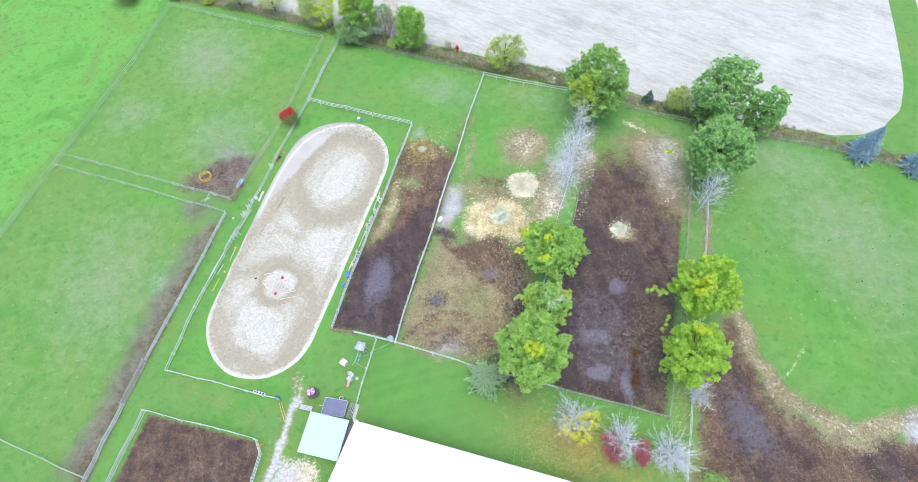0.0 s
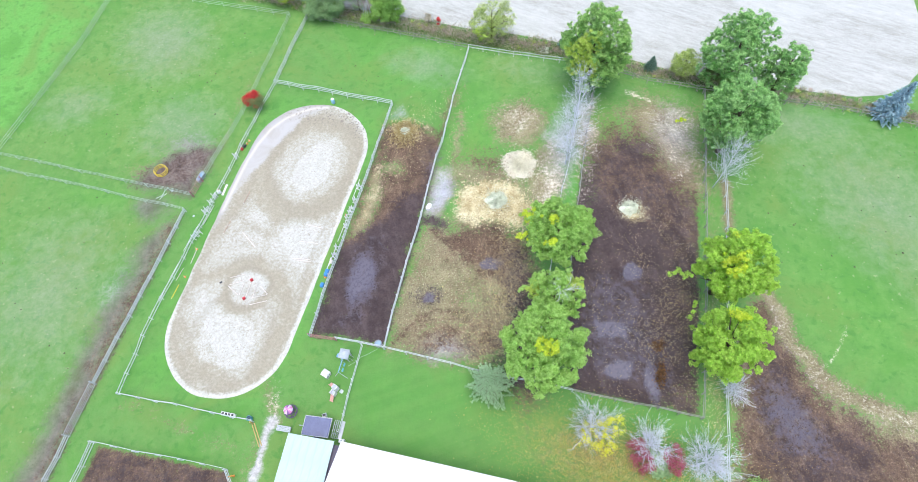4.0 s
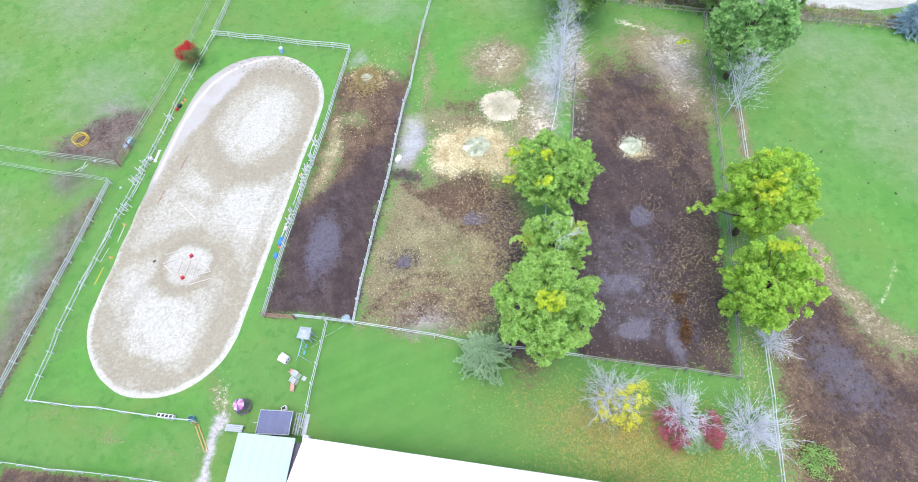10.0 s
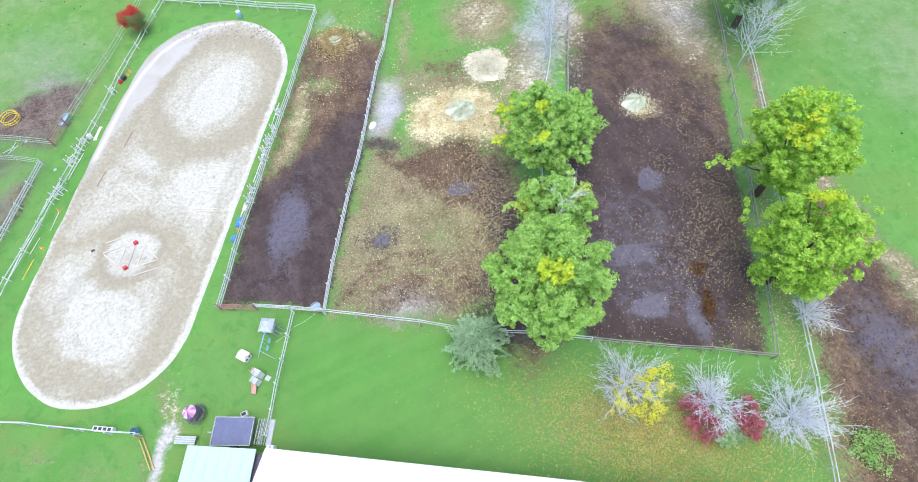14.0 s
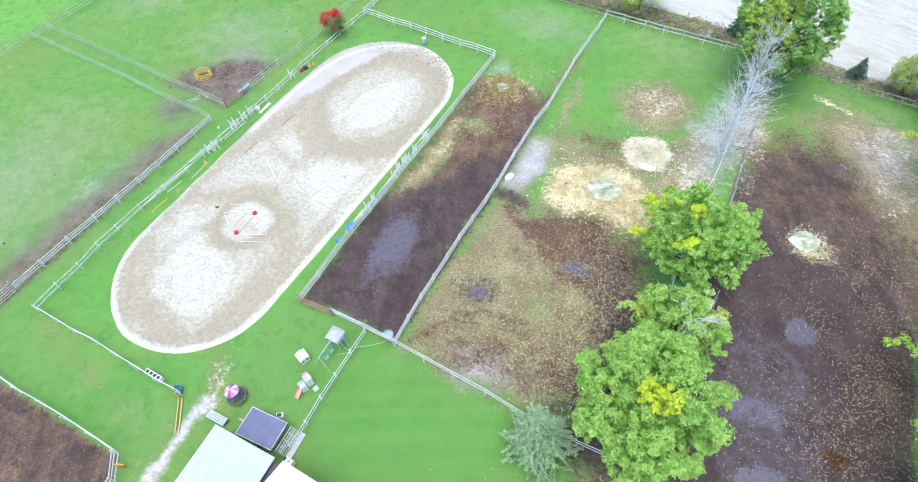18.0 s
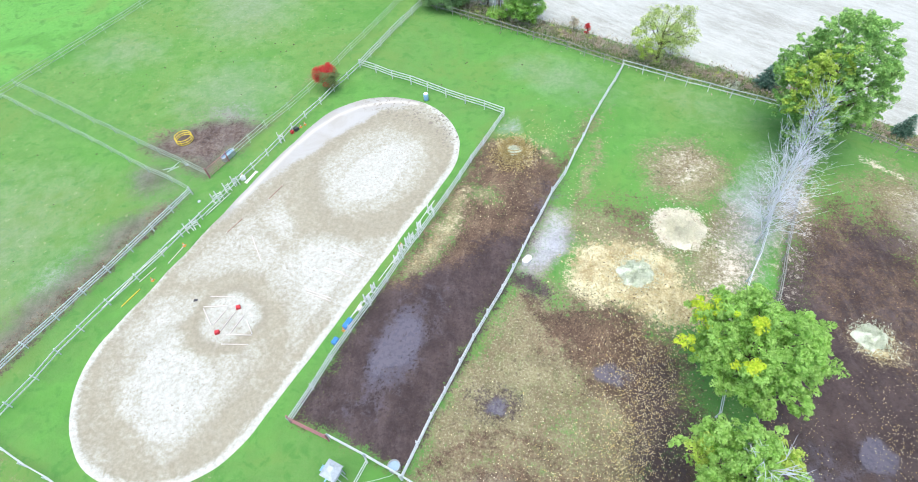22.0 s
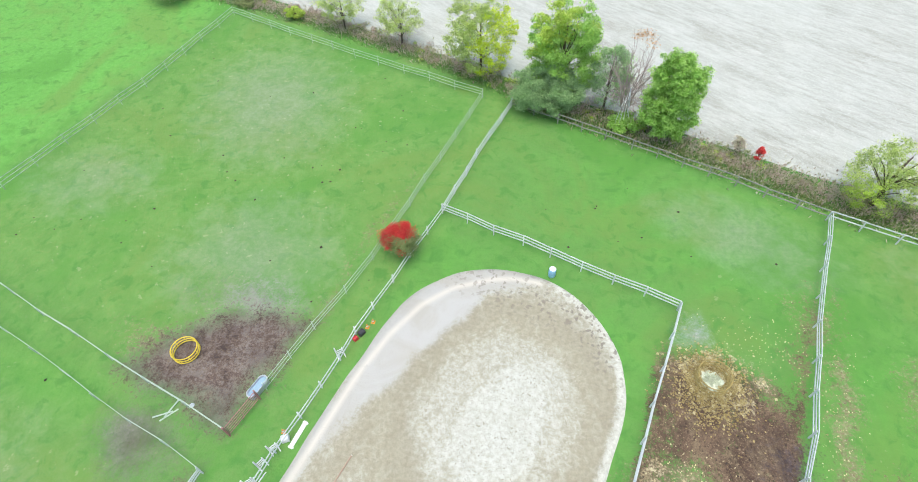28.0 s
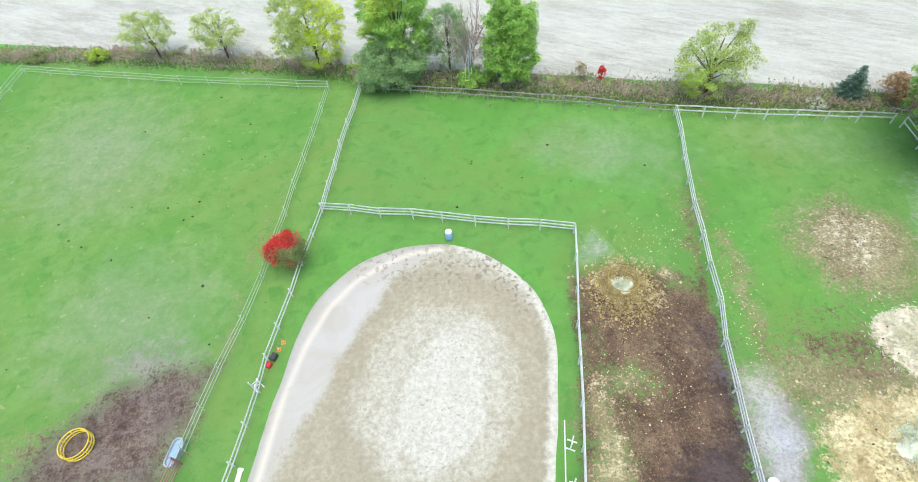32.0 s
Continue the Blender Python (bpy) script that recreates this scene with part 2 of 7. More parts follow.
    # wet mud
    mud = k.mix(k.step(wide, 0.34, 0.66), (0.038, 0.026, 0.025), (0.08, 0.058, 0.055))
    mud = k.mix(k.math("MULTIPLY", k.step(streak, 0.48, 0.66), 0.35), mud, (0.12, 0.095, 0.096))
    mud = k.mix(k.math("MULTIPLY", k.step(trodden, 0.54, 0.7), 0.4), mud, (0.105, 0.08, 0.08))
    mud = k.mix(k.math("MULTIPLY", big_print, 0.55), mud, (0.03, 0.021, 0.022))
    mud = k.mix(k.math("MULTIPLY", print_, 0.5), mud, (0.027, 0.019, 0.02))
    mud = k.mix(k.math("MULTIPLY", k.step(speck, 0.6, 0.7), 0.18), mud, (0.12, 0.086, 0.075))
    mud = k.mix(k.math("MULTIPLY", k.step(pit, 0.52, 0.64), 0.4), mud, (0.026, 0.019, 0.02))
    mud = k.mix(k.math("MULTIPLY", k.step(pit, 0.45, 0.35), 0.22), mud, (0.12, 0.098, 0.102))
    muddy = k.mask("mud", edge_grain, 4.2, 0.32)
    c = k.mix(muddy, c, mud)
    # straw and sand
    straw = k.mix(k.step(wide, 0.36, 0.62), (0.36, 0.29, 0.14), (0.7, 0.66, 0.42))
    straw = k.mix(k.math("MULTIPLY", k.step(pit, 0.53, 0.63), 0.65), straw, (0.22, 0.155, 0.07))
    straw = k.mix(k.math("MULTIPLY", k.step(trodden, 0.54, 0.66), 0.55), straw, (0.26, 0.19, 0.09))
    straw = k.mix(k.math("MULTIPLY", k.step(speck, 0.58, 0.68), 0.7), straw, (0.2, 0.14, 0.07))
    c = k.mix(k.mask("straw", edge_grain, 5.0, 0.3), c, straw)
    pale = k.mix(k.step(fine, 0.36, 0.6), (0.42, 0.37, 0.27), (0.64, 0.6, 0.48))
    pale = k.mix(k.math("MULTIPLY", k.step(speck, 0.6, 0.68), 0.8), pale, (0.2, 0.15, 0.09))
    c = k.mix(k.mask("pale", edge_grain, 4.6, 0.3), c, pale)
    gravel = k.mix(k.step(fine, 0.35, 0.65), (0.34, 0.335, 0.32), (0.54, 0.54, 0.53))
    c = k.mix(k.mask("gravel", edge_grain, 1.8, 0.4), c, gravel)
    # standing water and slick mud, with reflected sky tinted into the blue-grey colour
    pool = k.math("ADD", k.attr("wet_sheen"), k.math("MULTIPLY", k.math("SUBTRACT", k.noise(1.0, 11, 0.74), 0.5), 1.6))
    wet_sheen = k.step(k.math("SUBTRACT", pool, k.math("MULTIPLY", k.math("MAXIMUM", print_, big_print), 0.3)), 0.28, 0.86)
    c = k.mix(k.math("MULTIPLY", wet_sheen, 0.74), c, (0.11, 0.106, 0.142))
    damp = k.math("MULTIPLY", muddy, k.step(fine, 0.48, 0.62))
    rough = k.math("SUBTRACT", k.math("SUBTRACT", 0.92, k.math("MULTIPLY", damp, 0.2)), k.math("MULTIPLY", wet_sheen, 0.6))
    relief = k.math("MULTIPLY", k.math("ADD", k.math("MULTIPLY", fine, 1.3), k.math("MULTIPLY", speck, 0.4)), k.math("SUBTRACT", 1.0, wet_sheen))
    k.bump(relief, 0.6, 0.15)
    return k.end(c, rough, 0.0, 0.4)


def arena_material():
    k = Nodes("arena_sand")
    ragged, fine, speck = k.noise(0.55, 10, 0.68, None, 0.5), k.noise(3.0, 9, 0.74), k.noise(8.0, 5, 0.7)
    drift, swirl = k.noise(0.22, 6, 0.6, None, 1.2), k.noise(1.1, 8, 0.7, None, 1.5)
    warp = k.n.new("ShaderNodeVectorMath")
    warp.operation = "ADD"
    jitter = k.n.new("ShaderNodeTexNoise")
    k.put(jitter.inputs["Vector"], k.pos)
    jitter.inputs["Scale"].default_value = 1.7
    k.l.new(k.pos, warp.inputs[0])
    k.l.new(jitter.outputs["Color"], warp.inputs[1])
    hoof = k.math("MULTIPLY", k.step(k.cells(2.6, "Distance", warp.outputs[0]), 0.3, 0.14), k.step(k.noise(0.9, 4, 0.6), 0.4, 0.6))
    print_ = k.math("MULTIPLY", k.step(k.cells(4.6, "Distance", warp.outputs[0]), 0.3, 0.16), k.step(swirl, 0.36, 0.6))
    tan = k.mix(k.step(fine, 0.28, 0.72), (0.28, 0.262, 0.19), (0.375, 0.355, 0.268))
    tan = k.mix(k.math("MULTIPLY", k.step(swirl, 0.48, 0.7), 0.55), tan, (0.44, 0.435, 0.35))
    white = k.mix(k.step(fine, 0.32, 0.62), (0.41, 0.41, 0.345), (0.53, 0.55, 0.5))
    white = k.mix(k.math("MULTIPLY", k.step(swirl, 0.52, 0.36), 0.4), white, (0.37, 0.358, 0.285))
    white = k.mix(k.math("MULTIPLY", hoof, 0.78), white, (0.27, 0.25, 0.195))
    white = k.mix(k.math("MULTIPLY", print_, 0.5), white, (0.26, 0.245, 0.195))
    white = k.mix(k.math("MULTIPLY", k.step(speck, 0.56, 0.68), 0.45), white, (0.29, 0.275, 0.22))
    grain = k.math("ADD", k.math("MULTIPLY", k.math("SUBTRACT", swirl, 0.5), 1.1), k.math("ADD", k.math("MULTIPLY", k.math("SUBTRACT", fine, 0.5), 0.9), k.math("MULTIPLY", k.math("SUBTRACT", drift, 0.5), 0.7)))
    c = k.mix(k.step(k.math("ADD", k.attr("white"), k.math("MULTIPLY", grain, 0.75)), 0.05, 0.98), tan, white)
    c = k.mix(k.math("MULTIPLY", k.math("MULTIPLY", k.attr("rut"), k.step(ragged, 0.2, 0.6)), 0.88), c, k.mix(k.step(fine, 0.3, 0.7), (0.255, 0.237, 0.172), (0.33, 0.312, 0.24)))
    smooth = k.mix(k.step(drift, 0.35, 0.65), (0.395, 0.385, 0.345), (0.435, 0.44, 0.42))
    smooth = k.mix(k.math("MULTIPLY", k.step(speck, 0.55, 0.75), 0.3), smooth, (0.35, 0.335, 0.285))
    c = k.mix(k.step(k.math("ADD", k.attr("smooth"), k.math("MULTIPLY", grain, 0.45)), 0.25, 0.75), c, smooth)
    damp = k.mix(k.step(fine, 0.3, 0.7), (0.29, 0.285, 0.26), (0.36, 0.355, 0.33))
    c = k.mix(k.math("MULTIPLY", k.attr("damp"), 0.75), c, damp)
    rim = k.mix(k.step(fine, 0.36, 0.64), (0.44, 0.44, 0.385), (0.57, 0.585, 0.53))
    rim = k.mix(k.math("MULTIPLY", k.step(speck, 0.56, 0.66), 0.5), rim, (0.35, 0.335, 0.27))
    c = k.mix(k.step(k.math("ADD", k.attr("rim"), k.math("MULTIPLY", grain, 0.5)), 0.3, 0.8), c, rim)
    c = k.mix(k.math("MULTIPLY", k.attr("ridge"), k.step(ragged, 0.25, 0.5)), c, (0.58, 0.56, 0.49))
    c = k.mix(k.math("MULTIPLY", k.attr("pock"), k.math("MULTIPLY", k.step(k.cells(2.0, "Distance", warp.outputs[0]), 0.42, 0.22), 0.85)), c, (0.2, 0.18, 0.15))
    relief = k.math("SUBTRACT", k.math("ADD", fine, speck), k.math("ADD", k.math("MULTIPLY", hoof, 0.7), k.math("MULTIPLY", print_, 0.5)))
    k.bump(relief, 0.4, 0.08)
    return k.end(c, 0.9, 0.0, 0.2)


def stubble_material():
    k = Nodes("corn_stubble")
    row = k.noise(1.3, 9, 0.74, k.moved((0.25, 1.4, 1), 0.56))
    swath = k.noise(0.26, 10, 0.74, k.moved((0.3, 1.1, 1), 0.56))
    broad = k.noise(0.07, 6, 0.65)
    fine, tiny = k.noise(1.5, 11, 0.82, k.moved((0.75, 1.15, 1), 0.56)), k.noise(5, 6, 0.85)
    c = k.mix(k.step(row, 0.34, 0.64), (0.35, 0.362, 0.325), (0.452, 0.475, 0.44))
    c = k.mix(k.math("MULTIPLY", k.step(swath, 0.48, 0.62), 0.55), c, (0.27, 0.272, 0.232))
    c = k.mix(k.math("MULTIPLY", k.step(fine, 0.5, 0.66), 0.55), c, (0.28, 0.275, 0.24))
    c = k.mix(k.math("MULTIPLY", k.step(k.noise(0.5, 9, 0.78, k.moved((0.5, 1.2, 1), 0.56)), 0.5, 0.64), 0.45), c, (0.5, 0.515, 0.48))
    c = k.mix(k.math("MULTIPLY", k.step(tiny, 0.52, 0.64), 0.6), c, (0.61, 0.64, 0.6))
    c = k.mix(k.math("MULTIPLY", k.step(broad, 0.48, 0.62), 0.3), c, (0.52, 0.55, 0.515))
    k.bump(k.math("ADD", fine, row), 0.4, 0.08)
    return k.end(c, 0.95, 0.0, 0.15)


def metal_roof(name, light, dark):
    k = Nodes(name)
    streak = k.noise(2.2, 5, 0.6, k.moved((1.0, 0.12, 1), 0.26))
    c = k.mix(k.step(streak, 0.35, 0.72), dark, light)
    k.bump(k.noise(8), 0.05, 0.01)
    return k.end(c, 0.38, 0.0, 0.5)


GROUND, ARENA, STUBBLE = ground_material(), arena_material(), stubble_material()
BOARD = wood("weathered_white_board", (0.74, 0.79, 0.79), (0.48, 0.53, 0.53))
OLD_BOARD = wood("grey_weathered_board", (0.42, 0.42, 0.39), (0.24, 0.24, 0.22))
TAPE = plain("white_fence_tape", (0.48, 0.6, 0.5), 0.5, scale=3)
TIMBER = wood("yellow_timber", (0.62, 0.5, 0.2), (0.4, 0.3, 0.12))
BARK = wood("bark", (0.2, 0.15, 0.11), (0.09, 0.07, 0.055))
PALE_BARK = wood("silver_twigs", (0.74, 0.79, 0.86), (0.55, 0.58, 0.63))
GREEN = leafy("green_leaves", (0.0, (0.27, 0.5, 0.09)), (0.5, (0.41, 0.69, 0.16)), (1.0, (0.57, 0.83, 0.27)))
FRESH = leafy("yellowing_leaves", (0.0, (0.31, 0.55, 0.07)), (0.5, (0.46, 0.75, 0.1)), (1.0, (0.63, 0.89, 0.18)))
DEEP = leafy("deep_green_leaves", (0.0, (0.24, 0.46, 0.12)), (0.5, (0.38, 0.65, 0.19)), (1.0, (0.54, 0.79, 0.29)))
YELLOW = leafy("yellow_leaves", (0.0, (0.5, 0.7, 0.05)), (0.5, (0.7, 0.86, 0.07)), (1.0, (0.87, 0.93, 0.12)))
LIME = leafy("lime_leaves", (0.0, (0.38, 0.58, 0.09)), (0.5, (0.54, 0.72, 0.13)), (1.0, (0.7, 0.82, 0.22)))
WILLOW = leafy("willow_leaves", (0.0, (0.36, 0.5, 0.13)), (0.5, (0.52, 0.66, 0.2)), (1.0, (0.68, 0.78, 0.32)))
SAGE = leafy("sage_leaves", (0.0, (0.26, 0.43, 0.19)), (0.5, (0.38, 0.58, 0.27)), (1.0, (0.5, 0.7, 0.38)))
BLUE = leafy("blue_needles", (0.0, (0.2, 0.4, 0.5)), (0.5, (0.44, 0.66, 0.78)), (1.0, (0.76, 0.9, 0.95)))
PINE = leafy("pine_needles", (0.0, (0.32, 0.52, 0.29)), (0.5, (0.46, 0.68, 0.41)), (1.0, (0.6, 0.79, 0.54)))
SPRUCE = leafy("spruce_needles", (0.0, (0.09, 0.2, 0.14)), (0.5, (0.18, 0.34, 0.25)), (1.0, (0.3, 0.46, 0.36)))
RED = leafy("red_leaves", (0.0, (0.52, 0.03, 0.04)), (0.5, (0.76, 0.06, 0.07)), (1.0, (0.86, 0.15, 0.12)))
CRIMSON = leafy("crimson_leaves", (0.0, (0.36, 0.06, 0.1)), (0.5, (0.55, 0.13, 0.2)), (1.0, (0.66, 0.26, 0.3)))
GOLD = leafy("golden_leaves", (0.0, (0.68, 0.68, 0.04)), (0.5, (0.86, 0.85, 0.07)), (1.0, (0.94, 0.93, 0.16)))
POPLAR = leafy("poplar_leaves", (0.0, (0.23, 0.47, 0.14)), (0.5, (0.38, 0.68, 0.23)), (1.0, (0.55, 0.83, 0.37)))
OLIVE = leafy("olive_leaves", (0.0, (0.21, 0.28, 0.1)), (0.5, (0.32, 0.39, 0.16)), (1.0, (0.46, 0.5, 0.25)))
WEEDS = leafy("dry_weeds", (0.0, (0.44, 0.35, 0.28)), (0.35, (0.66, 0.57, 0.48)), (0.6, (0.48, 0.52, 0.28)), (1.0, (0.78, 0.71, 0.6)))
FALLEN = leafy("fallen_leaves", (0.0, (0.52, 0.4, 0.14)), (0.5, (0.7, 0.6, 0.3)), (1.0, (0.8, 0.76, 0.58)))
HAY = leafy("hay_strands", (0.0, (0.5, 0.56, 0.4)), (0.5, (0.68, 0.74, 0.58)), (1.0, (0.84, 0.87, 0.76)))
STRAW = leafy("straw_strands", (0.0, (0.46, 0.38, 0.19)), (0.5, (0.64, 0.57, 0.33)), (1.0, (0.78, 0.73, 0.48)))
WHITE = plain("white_paint", (0.78, 0.79, 0.8), 0.5, vary=0.15)
WHITE_PLASTIC = plain("white_plastic", (0.8, 0.8, 0.8), 0.4, vary=0.1)
GREY = plain("grey_steel", (0.36, 0.38, 0.4), 0.4, 0.6)
GALV = plain("galvanised_steel", (0.52, 0.56, 0.6), 0.4, 0.4)
DARK = plain("dark_iron", (0.06, 0.06, 0.07), 0.5)
YELLOW_PAINT = plain("yellow_paint", (0.85, 0.66, 0.07), 0.45)
BLUE_PLASTIC = plain("blue_plastic", (0.06, 0.25, 0.62), 0.4)
SKY_PLASTIC = plain("pale_blue_plastic", (0.3, 0.55, 0.75), 0.4)
TEAL = plain("teal_plastic", (0.12, 0.4, 0.5), 0.4)
RED_PAINT = plain("red_paint", (0.62, 0.05, 0.06), 0.45)
DUSTY_RED = plain("faded_red_paint", (0.42, 0.2, 0.2), 0.6)
PINK = plain("pink_fabric", (0.66, 0.26, 0.5), 0.8)
ROSE = plain("pale_rose_plastic", (0.75, 0.42, 0.36), 0.45)
PURPLE = plain("purple_fabric", (0.26, 0.14, 0.32), 0.8)
LILAC = plain("lilac_fabric", (0.72, 0.58, 0.74), 0.8)
SLATE = plain("slate_stain", (0.12, 0.11, 0.15), 0.6)
TARP = plain("dark_blue_tarp", (0.1, 0.125, 0.25), 0.22, scale=1.5, spec=0.6)
ORANGE = plain("orange_plastic", (0.8, 0.32, 0.06), 0.45)
LID = plain("grey_plastic", (0.5, 0.56, 0.6), 0.45)
SHED_ROOF = metal_roof("pale_shed_roof", (0.4, 0.56, 0.55), (0.36, 0.51, 0.5))
BARN_ROOF = metal_roof("white_barn_roof", (0.85, 0.86, 0.87), (0.78, 0.79, 0.8))
SIDING = plain("white_siding", (0.7, 0.7, 0.68), 0.6, scale=2)
GLASS_DARK = plain("dark_opening", (0.02, 0.02, 0.025), 0.3)


# ---------- mesh helpers ----------
class Geo:
    """Collects vertices and faces for one mesh."""

    def __init__(self):
        self.v, self.f = [], []

    def box(self, size, m=None, chamfer=0.0):
        x, y, z = (s / 2 for s in size)
        c = min(chamfer, x * 0.9, y * 0.9, z * 0.9)
        m = m or Matrix()
        if c <= 0:
            pts = [(a * x, b * y, d * z) for d in (-1, 1) for a, b in ((-1, -1), (1, -1), (1, 1), (-1, 1))]
            return self.raw([m @ Vector(p) for p in pts], [(3, 2, 1, 0), (4, 5, 6, 7), (0, 1, 5, 4), (1, 2, 6, 5), (2, 3, 7, 6), (3, 0, 4, 7)])
        rings = [(x - c, y - c, -z), (x, y, -z + c), (x, y, z - c), (x - c, y - c, z)]
        pts, faces = [], []
        for a, b, h in rings:
            pts += [m @ Vector(p) for p in ((-a, -b, h), (a, -b, h), (a, b, h), (-a, b, h))]
        for r in range(3):
            for q in range(4):
                faces.append((r * 4 + q, r * 4 + (q + 1) % 4, r * 4 + 4 + (q + 1) % 4, r * 4 + 4 + q))
        return self.raw(pts, faces + [(3, 2, 1, 0), (12, 13, 14, 15)])

    def raw(self, pts, faces):
        n = len(self.v)
        self.v += [tuple(p) for p in pts]
        self.f += [tuple(i + n for i in q) for q in faces]
        return self

    def tube(self, pts, radii, sides=6, cap=True):
        pts = [Vector(p) for p in pts]
        radii = radii if isinstance(radii, (list, tuple)) else [radii] * len(pts)
        rings, faces = [], []
        for i, p in enumerate(pts):
            way = (pts[min(i + 1, len(pts) - 1)] - pts[max(i - 1, 0)]).normalized()
            a = way.cross(Vector((0.31, 0.17, 0.93)) if abs(way.z) < 0.9 else Vector((1, 0.1, 0))).normalized()
            b = way.cross(a)
            rings += [p + radii[i] * (math.cos(t) * a + math.sin(t) * b) for t in (2 * math.pi * s / sides for s in range(sides))]
        for i in range(len(pts) - 1):
            for s in range(sides):
                faces.append((i * sides + s, i * sides + (s + 1) % sides, (i + 1) * sides + (s + 1) % sides, (i + 1) * sides + s))
        if cap:
            faces += [tuple(reversed(range(sides))), tuple(range((len(pts) - 1) * sides, len(pts) * sides))]
        return self.raw(rings, faces)

    def lathe(self, profile, sides=16, m=None):
        m, n = m or Matrix(), len(profile)
        pts = [m @ Vector((r * math.cos(a), r * math.sin(a), z)) for r, z in profile for a in (2 * math.pi * s / sides for s in range(sides))]
        faces = [(i * sides + s, i * sides + (s + 1) % sides, (i + 1) * sides + (s + 1) % sides, (i + 1) * sides + s) for i in range(n - 1) for s in range(sides)]
        return self.raw(pts, faces + [tuple(reversed(range(sides))), tuple(range((n - 1) * sides, n * sides))])

    def ring(self, radius, thick, z, sides=36, m=None):
        m = m or Matrix()
        pts, faces = [], []
        for s in range(sides):
            a = 2 * math.pi * s / sides
            for q in range(6):
                b = 2 * math.pi * q / 6
                r = radius + thick * math.cos(b)
                pts.append(m @ Vector((r * math.cos(a), r * math.sin(a), z + thick * math.sin(b))))
        for s in range(sides):
            for q in range(6):
                t = (s + 1) % sides
                faces.append((s * 6 + q, t * 6 + q, t * 6 + (q + 1) % 6, s * 6 + (q + 1) % 6))
        return self.raw(pts, faces)

    def mesh(self, name, material, smooth=False):
        me = bpy.data.meshes.new(name)
        me.from_pydata(self.v, [], self.f)
        me.materials.append(material)
        if smooth:
            me.shade_smooth()
        return me


def quick_mesh(name, verts, faces, material):
    """A mesh from numpy arrays; all faces have the same number of corners."""
    me = bpy.data.meshes.new(name)
    n, k = faces.shape
    me.vertices.add(len(verts))
    me.vertices.foreach_set("co", np.ascontiguousarray(verts, dtype=np.float32).ravel())
    me.loops.add(n * k)
    me.loops.foreach_set("vertex_index", faces.astype(np.int32).ravel())
    me.polygons.add(n)
    me.polygons.foreach_set("loop_start", np.arange(0, n * k, k, dtype=np.int32))
    me.update(calc_edges=True)
    me.materials.append(material)
    return me


def thing(name, label, category, at=(0, 0, 0), turn=0.0, group="", kind=""):
    ob = new(name)
    ob.matrix_basis = pose(*at, 0, 0, turn)
    return tagged(ob, label, category, group, kind)


def part(name, geo, material, parent, label="", smooth=False, m=None, kind=""):
    me = geo.mesh(name, material, smooth) if isinstance(geo, Geo) else geo
    ob = new(name, me)
    ob.parent = parent
    if m is not None:
        ob.matrix_basis = m
    return tagged(ob, label, kind=kind)


def structure(name, mesh, label, category):
    return tagged(new(name, mesh), label, category, kind="structure")


# ---------- plan ----------
def inside_distance(X, Y, poly):
    """Signed distance to a polygon, negative inside."""
    p = np.array(poly, float)
    d, odd = np.full(X.shape, 1e9), np.zeros(X.shape, bool)
    for (ax, ay), (bx, by) in zip(p, np.roll(p, -1, 0)):
        ex, ey = bx - ax, by - ay
        t = np.clip(((X - ax) * ex + (Y - ay) * ey) / (ex * ex + ey * ey), 0, 1)
        d = np.minimum(d, np.hypot(X - ax - t * ex, Y - ay - t * ey))
        cross = (ay > Y) != (by > Y)
        odd ^= cross & (X < ax + ex * (Y - ay) / (ey if ey else 1e-9))
    return np.where(odd, -d, d)


def line_distance(X, Y, pts):
    d = np.full(X.shape, 1e9)
    for (ax, ay), (bx, by) in zip(pts, pts[1:]):
        ex, ey = bx - ax, by - ay
        t = np.clip(((X - ax) * ex + (Y - ay) * ey) / (ex * ex + ey * ey), 0, 1)
        d = np.minimum(d, np.hypot(X - ax - t * ex, Y - ay - t * ey))
    return d


def area(X, Y, poly, soft):
    soft = soft * 1.4 if soft > 1.1 else soft
    return np.clip(0.5 - inside_distance(X, Y, poly) / soft, 0, 1)


def spot(X, Y, x, y, rx, ry, turn=0.0, soft=1.0):
    c, s = math.cos(radians(turn)), math.sin(radians(turn))
    u, v = (X - x) * c + (Y - y) * s, -(X - x) * s + (Y - y) * c
    soft = soft * 1.4 if soft > 1.1 else soft
    return np.clip(0.5 - (np.hypot(u / rx, v / ry) - 1) * min(rx, ry) / soft, 0, 1)


def trail(X, Y, pts, half, soft):
    return np.clip(0.5 - (line_distance(X, Y, pts) - half) / soft, 0, 1)


def most(*layers):
    out = layers[0]
    for one in layers[1:]:
        out = np.maximum(out, one)
    return out


